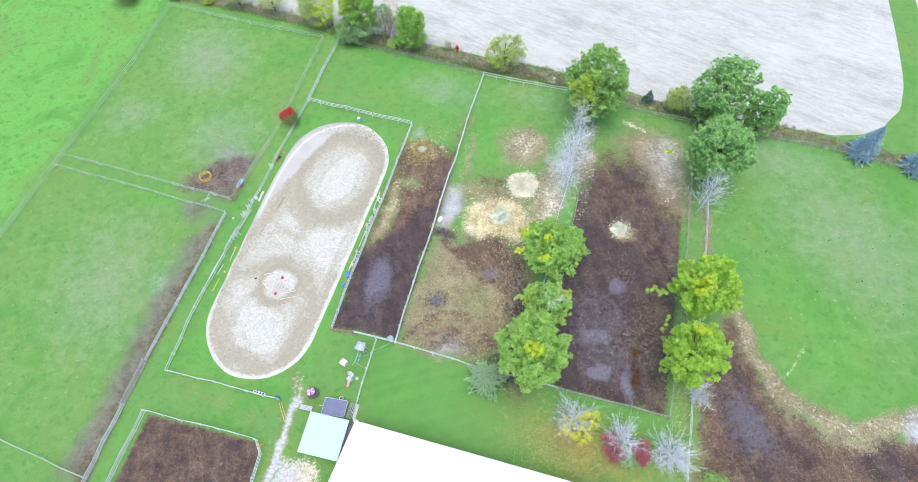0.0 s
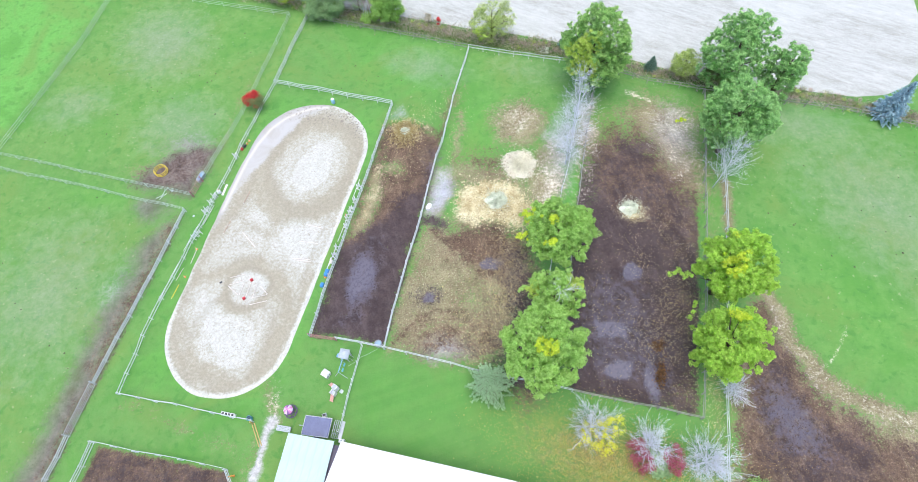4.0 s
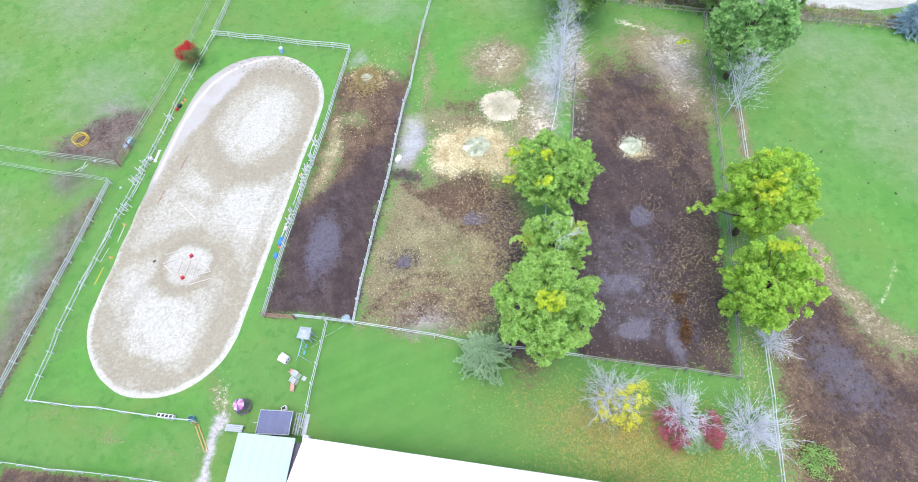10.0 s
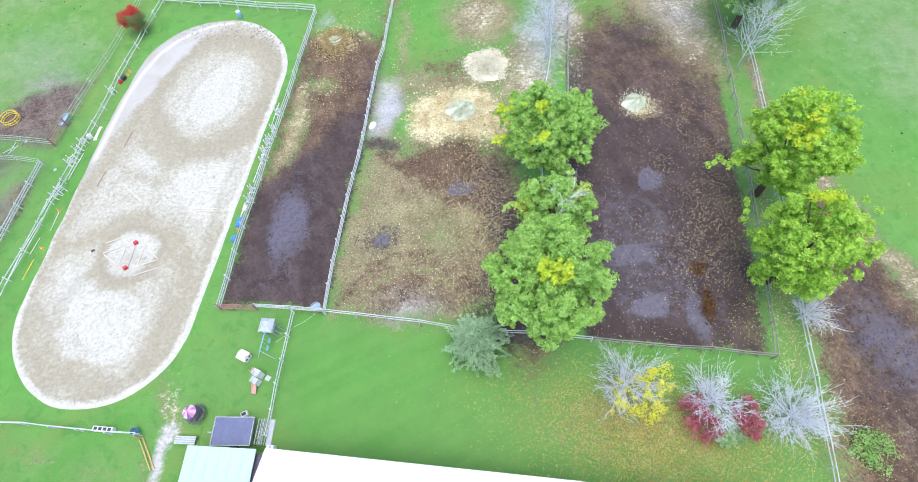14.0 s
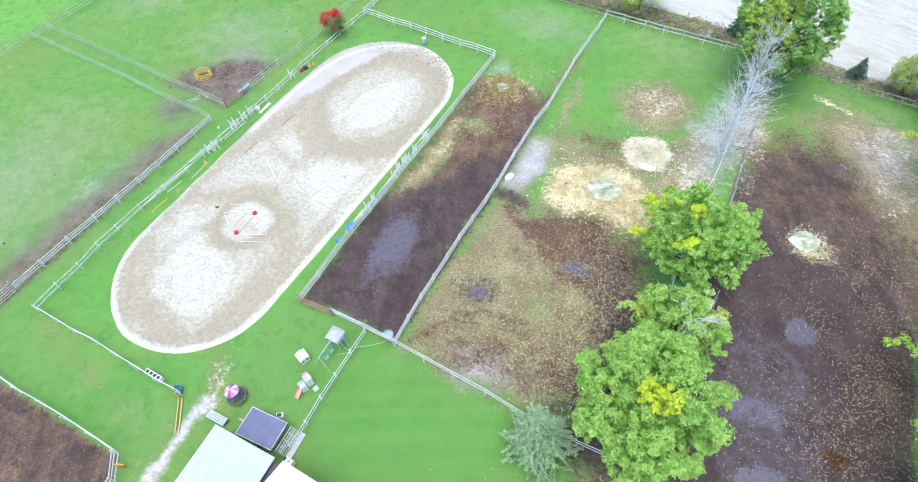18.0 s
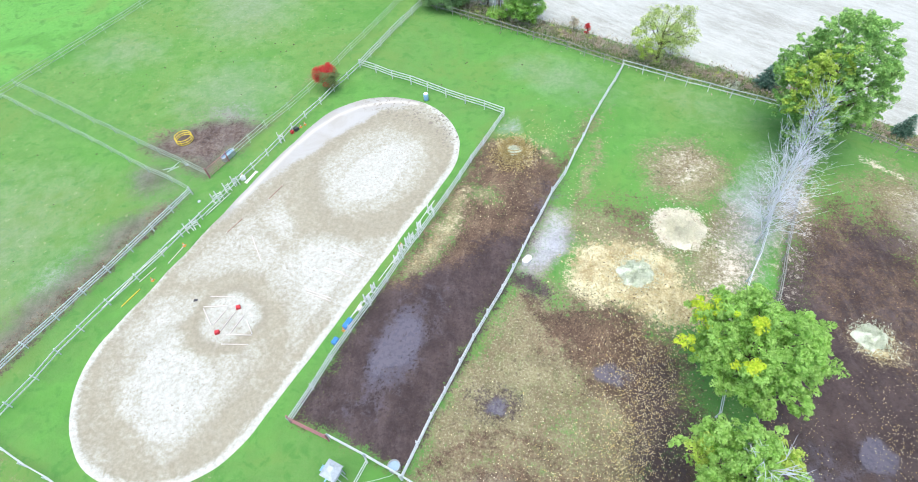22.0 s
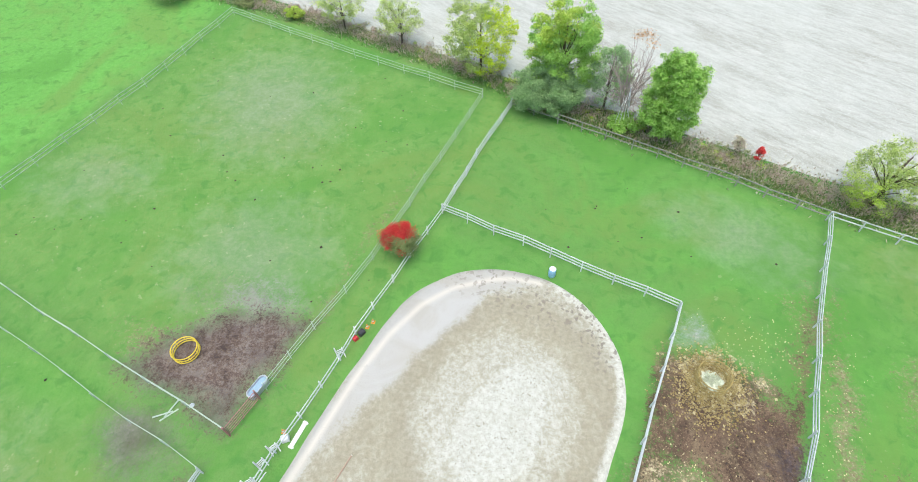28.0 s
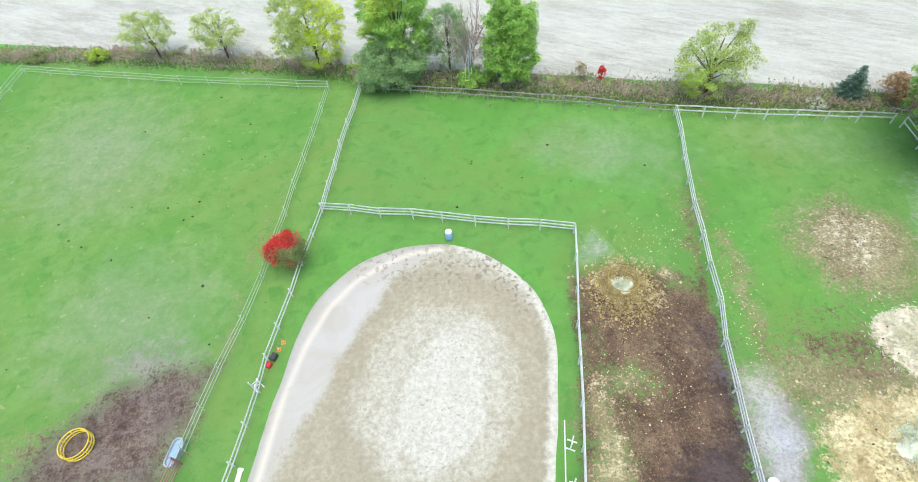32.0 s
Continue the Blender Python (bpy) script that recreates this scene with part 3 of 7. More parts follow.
def rough_field(x, y, cell, seed):
    """Smooth value noise about 0, from -1 to 1, in three octaves."""
    out, weight = np.zeros(x.shape), 1.0
    table = np.random.default_rng(seed).random((256, 256)) * 2 - 1
    for octave in range(3):
        u, v = x / cell + 57.3 * octave, y / cell + 31.7 * octave
        iu, iv = np.floor(u).astype(int), np.floor(v).astype(int)
        fu, fv = u - iu, v - iv
        fu, fv = fu * fu * (3 - 2 * fu), fv * fv * (3 - 2 * fv)
        at = lambda a, b: table[(iu + a) % 256, (iv + b) % 256]
        out += weight * ((at(0, 0) * (1 - fu) + at(1, 0) * fu) * (1 - fv) + (at(0, 1) * (1 - fu) + at(1, 1) * fu) * fv)
        cell, weight = cell / 2, weight * 0.5
    return out / 1.4


PADDOCK_2 = [(-10.6, 59.0), (-7.2, 59.0), (-3.6, 55.8), (-1.2, 61.5), (-0.7, 60.0), (-4.3, 47), (-11.0, 23.3), (-20.6, 25.3), (-17.4, 40.5), (-14.2, 52.0), (-12.0, 58.5)]
PADDOCK_4 = [(17.6, 49.8), (21.0, 50.6), (24.5, 52.0), (27.4, 49.0), (28.0, 44.5), (32.2, 40.6), (32.0, 38.5), (24.8, 12.8), (10.6, 16.8), (11.3, 26), (15.2, 41)]
PADDOCK_4_WET = [(15.5, 48.2), (20.0, 51.4), (24.5, 53.2), (28.0, 51.6), (28.8, 46.5), (32.5, 41.5), (34.0, 38.0), (26.4, 10.0), (8.6, 15.0), (10.0, 26)]
PADDOCK_4_LAND = [(18.6, 55.5), (22.0, 64.0), (36.4, 59.0), (32.2, 40.6), (24.8, 12.6), (10.6, 16.6), (12.3, 29), (15.7, 42.6)]
EAST_MUD = [(36.6, 26.5), (33.5, 24.5), (30.5, 19.0), (28.4, 12.0), (26.3, 4.0), (23.5, -8), (62, -8), (57, 9.5), (52.7, 9.2), (48.5, 8.5), (42.4, 10.5), (38.3, 17.0)]
EAST_RIM = [(36.8, 28.0), (38.2, 20.0), (41.0, 14.5), (46.0, 11.3), (51.0, 10.6), (57.0, 12.2)]
FEED_MUD = [(-43.4, 56.9), (-41.0, 57.4), (-37.6, 56.8), (-39.6, 47.4), (-50.2, 51.0), (-48.0, 53.8)]
SOUTH_PEN = [(-44.3, 13.3), (-28.6, 9.7), (-28.0, 8.2), (-29.5, -4.0), (-48.5, -4.0)]


def ground_sheet():
    near_x, near_y = np.arange(-82, 82.01, 0.42), np.arange(-4, 106.01, 0.42)
    far = np.array([6, 16, 40, 100, 250, 700, 2000.0])
    xs, ys = np.r_[-82 - far[::-1], near_x, 82 + far], np.r_[-4 - far[::-1], near_y, 106 + far]
    X, Y = np.meshgrid(xs, ys)
    nx, ny = len(xs), len(ys)
    i = np.arange((ny - 1) * (nx - 1))
    r, q = i // (nx - 1), i % (nx - 1)
    a = r * nx + q
    me = quick_mesh("ground", np.c_[X.ravel(), Y.ravel(), 0 * X.ravel()], np.c_[a, a + 1, a + 1 + nx, a + nx], GROUND)
    x, y = X.ravel(), Y.ravel()
    hx, hy = x, y
    x, y = x + 0.9 * rough_field(x, y, 3.0, 1), y + 0.9 * rough_field(x, y, 3.0, 2)
    verge = area(hx, hy, [(-39.2, 47), (-40.0, 45.0), (-43.3, 31.9), (-46.3, 20.6), (-47.7, 14.6), (-51.1, -4), (-66, -4), (-66, 47)], 0.9)
    layers = {
        "mud": most(
            area(x, y, [(-21.0, 24.6), (-10.6, 22.4), (-6.0, 41.0), (-5.0, 46.0), (-7.4, 46.6), (-8.8, 45.6), (-11.1, 42.5), (-13.7, 40.8), (-15.2, 38.8), (-18.0, 37.8)], 2.6) * area(hx, hy, PADDOCK_2, 0.8),
            area(x, y, PADDOCK_4_WET, 3.0) * area(hx, hy, PADDOCK_4_LAND, 0.8) * (1 - 0.42 * area(x, y, [(20, 12), (24.5, 25), (26, 36), (18, 41), (16, 48), (22, 54), (34, 44), (34, 34), (25, 9)], 3.0)), area(hx, hy, SOUTH_PEN, 0.7) * 0.5, area(x, y, [(-5.2, 45.0), (-3.2, 54.0), (-5.0, 54.4), (-7.6, 46.0)], 2.5) * 0.58, trail(x, y, [(-41.2, 43.0), (-45.8, 26.0), (-48.0, 15.0), (-50.8, 4.0)], 0.5, 2.2) * 0.55 * verge, area(x, y, FEED_MUD, 2.5) * 0.34,
            area(x, y, [(32.5, 21.5), (36.5, 21.0), (38.2, 14.0), (44.0, 8.5), (40.0, -6), (30.5, -6.0), (30.0, 12.0)], 3.5) * 0.55,
            spot(x, y, 50.0, 6.5, 4.5, 2.6, -10, 2.0) * 0.7, area(x, y, [(4.3, 31.0), (5.2, 35.5), (7.0, 35.0), (8.6, 30.0), (8.4, 25), (6.2, 18.2), (1.6, 19.8), (3.0, 22.2), (4.6, 25.2)], 3.0) * 1.0, spot(x, y, -5.9, 29.5, 1.7, 1.6, 0, 1.6) * 0.8,
            spot(x, y, 5.5, 18.8, 3.2, 2.0, -15, 1.6), spot(x, y, -4.6, 40.7, 1.7, 1.0, -15, 1.2)),
        "brown": most(area(hx, hy, SOUTH_PEN, 0.7), 
            0.34 * trail(x, y, [(-72, 103.3), (-54, 98.6), (-37, 92.4), (-28, 89.2), (-12, 82.6), (3, 77.4), (19, 72.0), (30, 66.4), (42, 62), (57, 57.2), (74, 50.2)], 2.0, 1.8), area(x, y, PADDOCK_2, 2.5) * area(hx, hy, [(-11.5, 65), (-0.8, 63.5), (-3.1, 54.4), (-6.4, 41.6), (-11.2, 22.5), (-21, 24.5), (-16.5, 41.2), (-13.5, 52)], 0.7), area(x, y, EAST_MUD, 2.5) * 0.85, area(x, y, [(-3.8, 38.4), (0.2, 40.2), (5.2, 39.2), (8.6, 36.0), (8.6, 30.0), (4.6, 30.0), (2.0, 31.2), (0.4, 33.2), (-2.8, 35.0)], 4.0) * 1.0,
            trail(x, y, [(-10.0, 23.6), (-8.0, 25.8), (-4.9, 27.0), (-1.6, 27.0), (1.6, 26.2), (3.6, 27.4)], 0.3, 1.5) * 0.9, area(x, y, [(-8.5, 23.2), (-5, 24), (1.5, 23.4), (3.4, 24), (3.2, 20.0), (-7.0, 22.2)], 3.5) * 0.8,
            spot(x, y, 4.2, 50.2, 3.3, 1.7, -25, 3) * 0.75, area(x, y, [(17.0, 52.0), (21.0, 54.5), (27.0, 55.0), (30.5, 50.0), (33.5, 42.0), (34, 36), (24.8, 10), (10, 16), (15.2, 42)], 7.0) * area(hx, hy, PADDOCK_4_LAND, 0.8),
            trail(x, y, [(-41.6, 43.0), (-46.2, 26.0), (-48.4, 15.0), (-51.2, 4.0)], 1.0, 3.0) * 0.74 * verge, area(x, y, FEED_MUD, 3.0) * 0.5, area(x, y, [(-9.5, 23.4), (-0.6, 20.2), (3.4, 22), (4.4, 30), (2.5, 31), (0.4, 26.6), (-6.0, 27.2)], 2.4) * 0.56, trail(x, y, [(-5.0, 39.2), (-2.2, 36.4), (-0.6, 34.2), (1.4, 32.2)], 0.7, 1.8) * 0.75, spot(x, y, 7.5, 23.0, 2.5, 8.0, -14, 2.0)),
        # pools at full strength; weaker spots paint a sky sheen over trampled mud
        "wet_sheen": most(
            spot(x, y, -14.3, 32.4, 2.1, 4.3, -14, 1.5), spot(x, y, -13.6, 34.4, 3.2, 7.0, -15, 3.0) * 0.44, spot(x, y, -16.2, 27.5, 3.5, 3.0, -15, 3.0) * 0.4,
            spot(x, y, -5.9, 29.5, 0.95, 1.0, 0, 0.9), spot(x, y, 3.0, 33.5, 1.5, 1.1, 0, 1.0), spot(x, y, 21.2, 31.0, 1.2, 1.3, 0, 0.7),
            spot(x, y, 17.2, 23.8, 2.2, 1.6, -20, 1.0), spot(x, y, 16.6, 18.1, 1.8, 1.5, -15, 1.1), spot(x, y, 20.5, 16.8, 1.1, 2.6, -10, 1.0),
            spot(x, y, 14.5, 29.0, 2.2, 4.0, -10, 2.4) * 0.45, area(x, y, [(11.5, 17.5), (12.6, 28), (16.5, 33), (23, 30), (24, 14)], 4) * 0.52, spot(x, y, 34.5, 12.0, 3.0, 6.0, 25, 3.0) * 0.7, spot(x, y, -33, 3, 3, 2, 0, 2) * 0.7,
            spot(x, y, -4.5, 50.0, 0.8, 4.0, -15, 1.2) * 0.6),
        "straw": most(
            spot(x, y, -8.5, 57.3, 2.5, 2.3, 0, 2.8) * 0.56, area(x, y, [(-1.0, 45.0), (2.5, 47.2), (7.8, 45.8), (8.4, 40.6), (5.9, 39.2), (1.6, 39.8), (-1.0, 41.7)], 1.6), spot(x, y, 8.0, 40.6, 2.6, 1.8, 20, 1.6),
            spot(x, y, 22.6, 40.2, 1.8, 1.5, 0, 1.4) * 0.62, trail(x, y, [(-12.2, 50.5), (-13.4, 45.4), (-15.0, 41.0)], 0.6, 2.4) * 0.55, spot(x, y, -11.0, 50.2, 1.0, 0.8, 0, 1.5) * 0.48),
        "pale": most(area(x, y, [(-24.5, 7.4), (-20.5, 6.6), (-19.5, 3.0), (-20, -4), (-24.5, -4)], 1.5) * 0.9, trail(x, y, [(-24.0, 19.2), (-24.3, 15.2)], 0.4, 1.8) * 0.42, trail(x, y, EAST_RIM, 0.6, 3.5) * 0.42, area(x, y, [(28.5, 57.5), (33.8, 56.0), (33.4, 45.0), (31.0, 45.5), (29.4, 51)], 5.0) * 0.42, spot(x, y, 18.9, 53.0, 1.0, 6.0, -15, 3.0) * 0.5, spot(x, y, 9.2, 58.4, 3.2, 3.2, -10, 3.0) * 0.34, spot(x, y, 8.4, 49.3, 2.5, 2.2, -10, 1.0), spot(x, y, 12.2, 45.0, 1.4, 5.0, -12, 2.5) * 0.62, trail(x, y, [(26.5, 62.0), (30.0, 60.3)], 0.2, 0.8),
                     trail(x, y, [(40.5, 16.5), (45.0, 22.5)], 0.05, 0.5) * 0.7),
        "bare": most(spot(x, y, 12.0, 9.0, 7.0, 3.4, -15, 4.0) * 0.45, trail(x, y, [(37.5, 55), (30.5, 27), (26.5, 12), (25.0, 6)], 0.8, 1.4) * 0.36, area(x, y, EAST_MUD, 3.0) * 0.95, 
            area(x, y, [(-11.0, 22.9), (-0.6, 19.6), (5, 21), (8, 31), (5, 38.5), (-6.2, 40.5), (-9, 31.5)], 2.6) * 0.96, spot(x, y, 9.2, 57.4, 4.4, 4.8, -10, 3.6) * 0.95,
            area(x, y, [(24.5, 58.5), (29.5, 61.5), (35.0, 57.5), (34.5, 46.0), (32.6, 41.0), (28.0, 44.0), (27.0, 52.0)], 5.0) * 1.0,
            spot(x, y, 11.8, 46.5, 2.6, 7.0, -13, 2.5), spot(x, y, 2.0, 44.0, 9.0, 7.5, -15, 3.5) * 0.75, spot(x, y, 18.5, 54.0, 2.2, 6.0, -15, 3.0) * 0.9,
            trail(x, y, EAST_RIM, 1.3, 2.0), trail(x, y, [(36.4, 44), (35.9, 38.5), (33.6, 30.0)], 0.7, 1.4), spot(x, y, -12.6, 48.5, 1.8, 2.0, -15, 2.5), spot(x, y, -15.0, 41.5, 1.3, 3.0, -15, 2.5),
            spot(x, y, 48.0, 8.0, 9.0, 3.0, -12, 3.0), trail(x, y, [(0.6, 60.0), (-2.0, 50)], 0.7, 1.8) * 0.7,             spot(x, y, -47.5, 52.5, 3.0, 1.2, -18, 2.0) * 0.7, trail(x, y, [(-24.7, 19.5), (-24.2, 15.0)], 0.6, 2.0) * 0.7, trail(x, y, [(-25.6, 12.6), (-26.4, 8.0), (-27.0, 3.0)], 0.7, 2.4) * 0.5, trail(x, y, [(-42.4, 17.6), (-37.6, 16.2), (-32.0, 13.4), (-27.6, 11.6)], 0.5, 2.6) * 0.45, spot(x, y, -1.2, 62.0, 1.4, 4.0, -15, 2.5) * 0.6,
            trail(x, y, [(-40.0, 49.0), (-33.5, 73.0)], 0.2, 1.8) * 0.55),
        "grey": most(spot(x, y, 34.8, 12.0, 2.6, 6.5, 25, 4.0) * 0.62, spot(x, y, 36.0, 2.0, 4.0, 3.0, 0, 4.0) * 0.55, spot(x, y, -3.7, 45.3, 1.25, 3.2, -12, 1.6) * 0.9, spot(x, y, -3.3, 22.2, 2.3, 1.2, -8, 2.0) * 0.75, spot(x, y, -5.9, 49.8, 0.6, 1.8, -25, 1.2) * 0.7, spot(x, y, -46.5, 46.4, 1.6, 1.2, -15, 2.0) * 0.3, spot(x, y, -42.5, 57.5, 2.6, 1.6, 10, 2.6) * 0.42,
                     spot(x, y, 31.2, 52.5, 2.4, 5.5, -12, 3.5) * 0.52, spot(x, y, 15.0, 52.5, 1.9, 7.0, -15, 2.5) * 0.62, spot(x, y, 19.0, 56.0, 0.9, 4.0, -15, 2.0) * 0.7, spot(x, y, -10.0, 60.8, 0.9, 1.0, 0, 1.4) * 0.5,
                     spot(x, y, -47.6, 33.0, 1.2, 2.5, -10, 2.5) * 0.36, spot(x, y, 56.0, 9.0, 2.0, 3.0, 0, 2.0)),
        "gravel": most(trail(x, y, [(-24.4, 15.2), (-24.6, 11.6), (-25.2, 8.6), (-26.0, 5.0), (-26.4, -4)], 0.5, 0.9), area(x, y, [(-25.4, 7.6), (-23.4, 7.2), (-22.0, 6.6), (-20.6, -4), (-27.6, -4)], 2.0) * 0.8),
        "vivid": area(x, y, [(-65.2, 100.5), (-74.6, 58.0), (-95, -10), (-400, -10), (-400, 240), (-66, 240)], 3.0),
        "lush": most(spot(x, y, -8.0, 71.0, 12.0, 7.0, -18, 8.0) * 0.75,
                     spot(x, y, 3.0, 56.0, 4.5, 9.0, -14, 5.0) * 0.8, area(x, y, [(-30, 67), (-12, 61), (-21, 25), (-26, 15.5), (-43, 19.5)], 4) * 0.7,
                     spot(x, y, 47.0, 24.0, 6.0, 10.0, 30, 6.0) * 0.8, spot(x, y, -54.0, 48.5, 6.0, 2.0, -17, 2.5) * 0.85, area(x, y, [(-14, 22.5), (-1, 19), (2, 12), (-15, 12.5)], 4) * 0.65,
                     spot(x, y, -0.2, 28.6, 2.4, 2.2, 0, 2.5) * 0.5, area(x, y, [(12.6, 42), (15.4, 41.8), (17.0, 47), (14.2, 47.3)], 0.8)),
        "dull": most(area(x, y, [(-64, 97), (-31, 86), (-40, 49), (-73, 58)], 10), area(x, y, [(37, 58), (76, 47), (62, 12), (42, 15), (36, 30)], 4) * 0.35,
                     area(x, y, [(-74, 55), (-48, 47), (-52, 8), (-80, 14)], 12) * 0.8, spot(x, y, 8, 70, 9, 5, -20, 7) * 0.7, spot(x, y, 12.0, 8.0, 12.0, 6.0, -15, 5.0) * 0.8, trail(x, y, [(39, 60), (30.5, 27), (26.5, 12), (25.0, 4)], 1.6, 1.5), trail(x, y, [(-28, 86), (-31, 70), (-36.5, 50)], 1.4, 2.0),
                     area(x, y, [(-31.5, 88), (-27, 87), (-31, 70), (-35, 68)], 4) * 0.7, spot(x, y, -33.5, 10.9, 8, 2, -14, 2) * 0.55),
        "silt": most(area(x, y, [(-41.0, 44.6), (-46.6, 21.0), (-50.0, 5.0), (-54.5, 6.0), (-50.4, 22), (-45.2, 42.0)], 3.5) * 1.0 * verge, spot(x, y, -43.0, 57.6, 3.4, 1.6, 8, 4.0) * 0.75, area(x, y, FEED_MUD, 2.5),
                     area(x, y, [(33.0, 21.5), (36.4, 21.0), (38.4, 14.0), (43.0, 8.5), (40.0, -6), (33.5, -6.0), (31.5, 12.0)], 4.0) * 0.9, spot(x, y, -46.0, 46.3, 3.0, 2.0, -15, 3.0) * 0.85),
        "ashy": most(spot(x, y, 57.0, 38.0, 7.0, 12.0, 25, 9) * 0.7, spot(x, y, 50.0, 53.0, 6.0, 3.0, -15, 5) * 0.8, spot(x, y, -51.5, 81.5, 6.0, 7.5, 30, 7) * 0.85, spot(x, y, -44.5, 62.0, 5.0, 4.5, 20, 6) * 0.8,
                     spot(x, y, -5.0, 71.0, 5.0, 2.6, -20, 4) * 0.85, spot(x, y, -63.5, 67.5, 4.0, 3.0, 0, 5) * 0.7, spot(x, y, -57.0, 33.0, 7.0, 9.0, 0, 9) * 0.7, spot(x, y, 12.0, 68.5, 4.0, 2.0, -20, 4) * 0.5),
        "lawn": area(x, y, [(-16, 23), (-11, 22.4), (24, 12.2), (25.5, 4), (24, -4), (-16, -4)], 1.0) * 0.9,
        "fleck": most(area(x, y, [(-64, 97), (-31, 86), (-40, 49), (-73, 58)], 6), area(x, y, [(-74, 55), (-42, 45), (-50, 6), (-80, 14)], 4), area(x, y, [(36, 55), (75, 48), (58, 14), (38, 22)], 6),
                      area(x, y, [(-2, 62), (17, 69), (30, 60), (20, 40), (-2, 42)], 4) * 0.8, spot(x, y, -5.0, 63.0, 5.0, 4.0, 0, 2)),
    }
    green = most(spot(x, y, -9.9, 48.9, 1.0, 0.7, -20, 1.6) * 0.3, spot(x, y, -13.3, 46.4, 0.9, 1.2, -15, 1.6) * 0.25, spot(x, y, -1.8, 43.4, 0.8, 2.6, -10, 1.2), spot(x, y, 11.9, 47.6, 0.6, 1.0, 0, 1.6) * 0.6, spot(x, y, -0.2, 28.6, 1.9, 1.7, 0, 3.0) * 0.42,
                 trail(x, y, [(-6.6, 24.6), (-4.4, 25.6), (-1.8, 25.2), (0.2, 23.6)], 0.25, 1.0) * 0.4, spot(x, y, 0.9, 30.6, 0.8, 1.8, 10, 1.6) * 0.4, trail(x, y, [(-8.6, 32.5), (-6.5, 40.2)], 0.15, 1.2) * 0.6)
    sand = most(spot(x, y, -10.2, 50.2, 1.4, 0.8, -20, 1.8), trail(x, y, [(-12.7, 49.0), (-13.6, 44.6), (-15.4, 40.2)], 1.0, 2.0), spot(x, y, -12.0, 52.0, 0.6, 1.6, -15, 1.6) * 0.6, trail(x, y, [(-6.8, 56.0), (-8.6, 48.2)], 0.05, 1.6) * 0.4)
    layers["brown"] = layers["brown"] * (1 - most(green, 0.75 * sand))
    layers["bare"] = most(layers["bare"], sand) * (1 - 0.85 * green)
    for name, values in layers.items():
        me.attributes.new(name, "FLOAT", "POINT").data.foreach_set("value", values.astype(np.float32))
    return structure("ground", me, "green pasture with bare, muddy and straw-strewn paddocks", "ground")


ground_sheet()
SOUTH_C, NORTH_C, SOUTH_R, NORTH_R = np.array([-30.8, 26.0]), np.array([-23.3, 55.0]), 8.1, 9.0
ALONG = (NORTH_C - SOUTH_C) / np.linalg.norm(NORTH_C - SOUTH_C)
ACROSS = np.array([ALONG[1], -ALONG[0]])


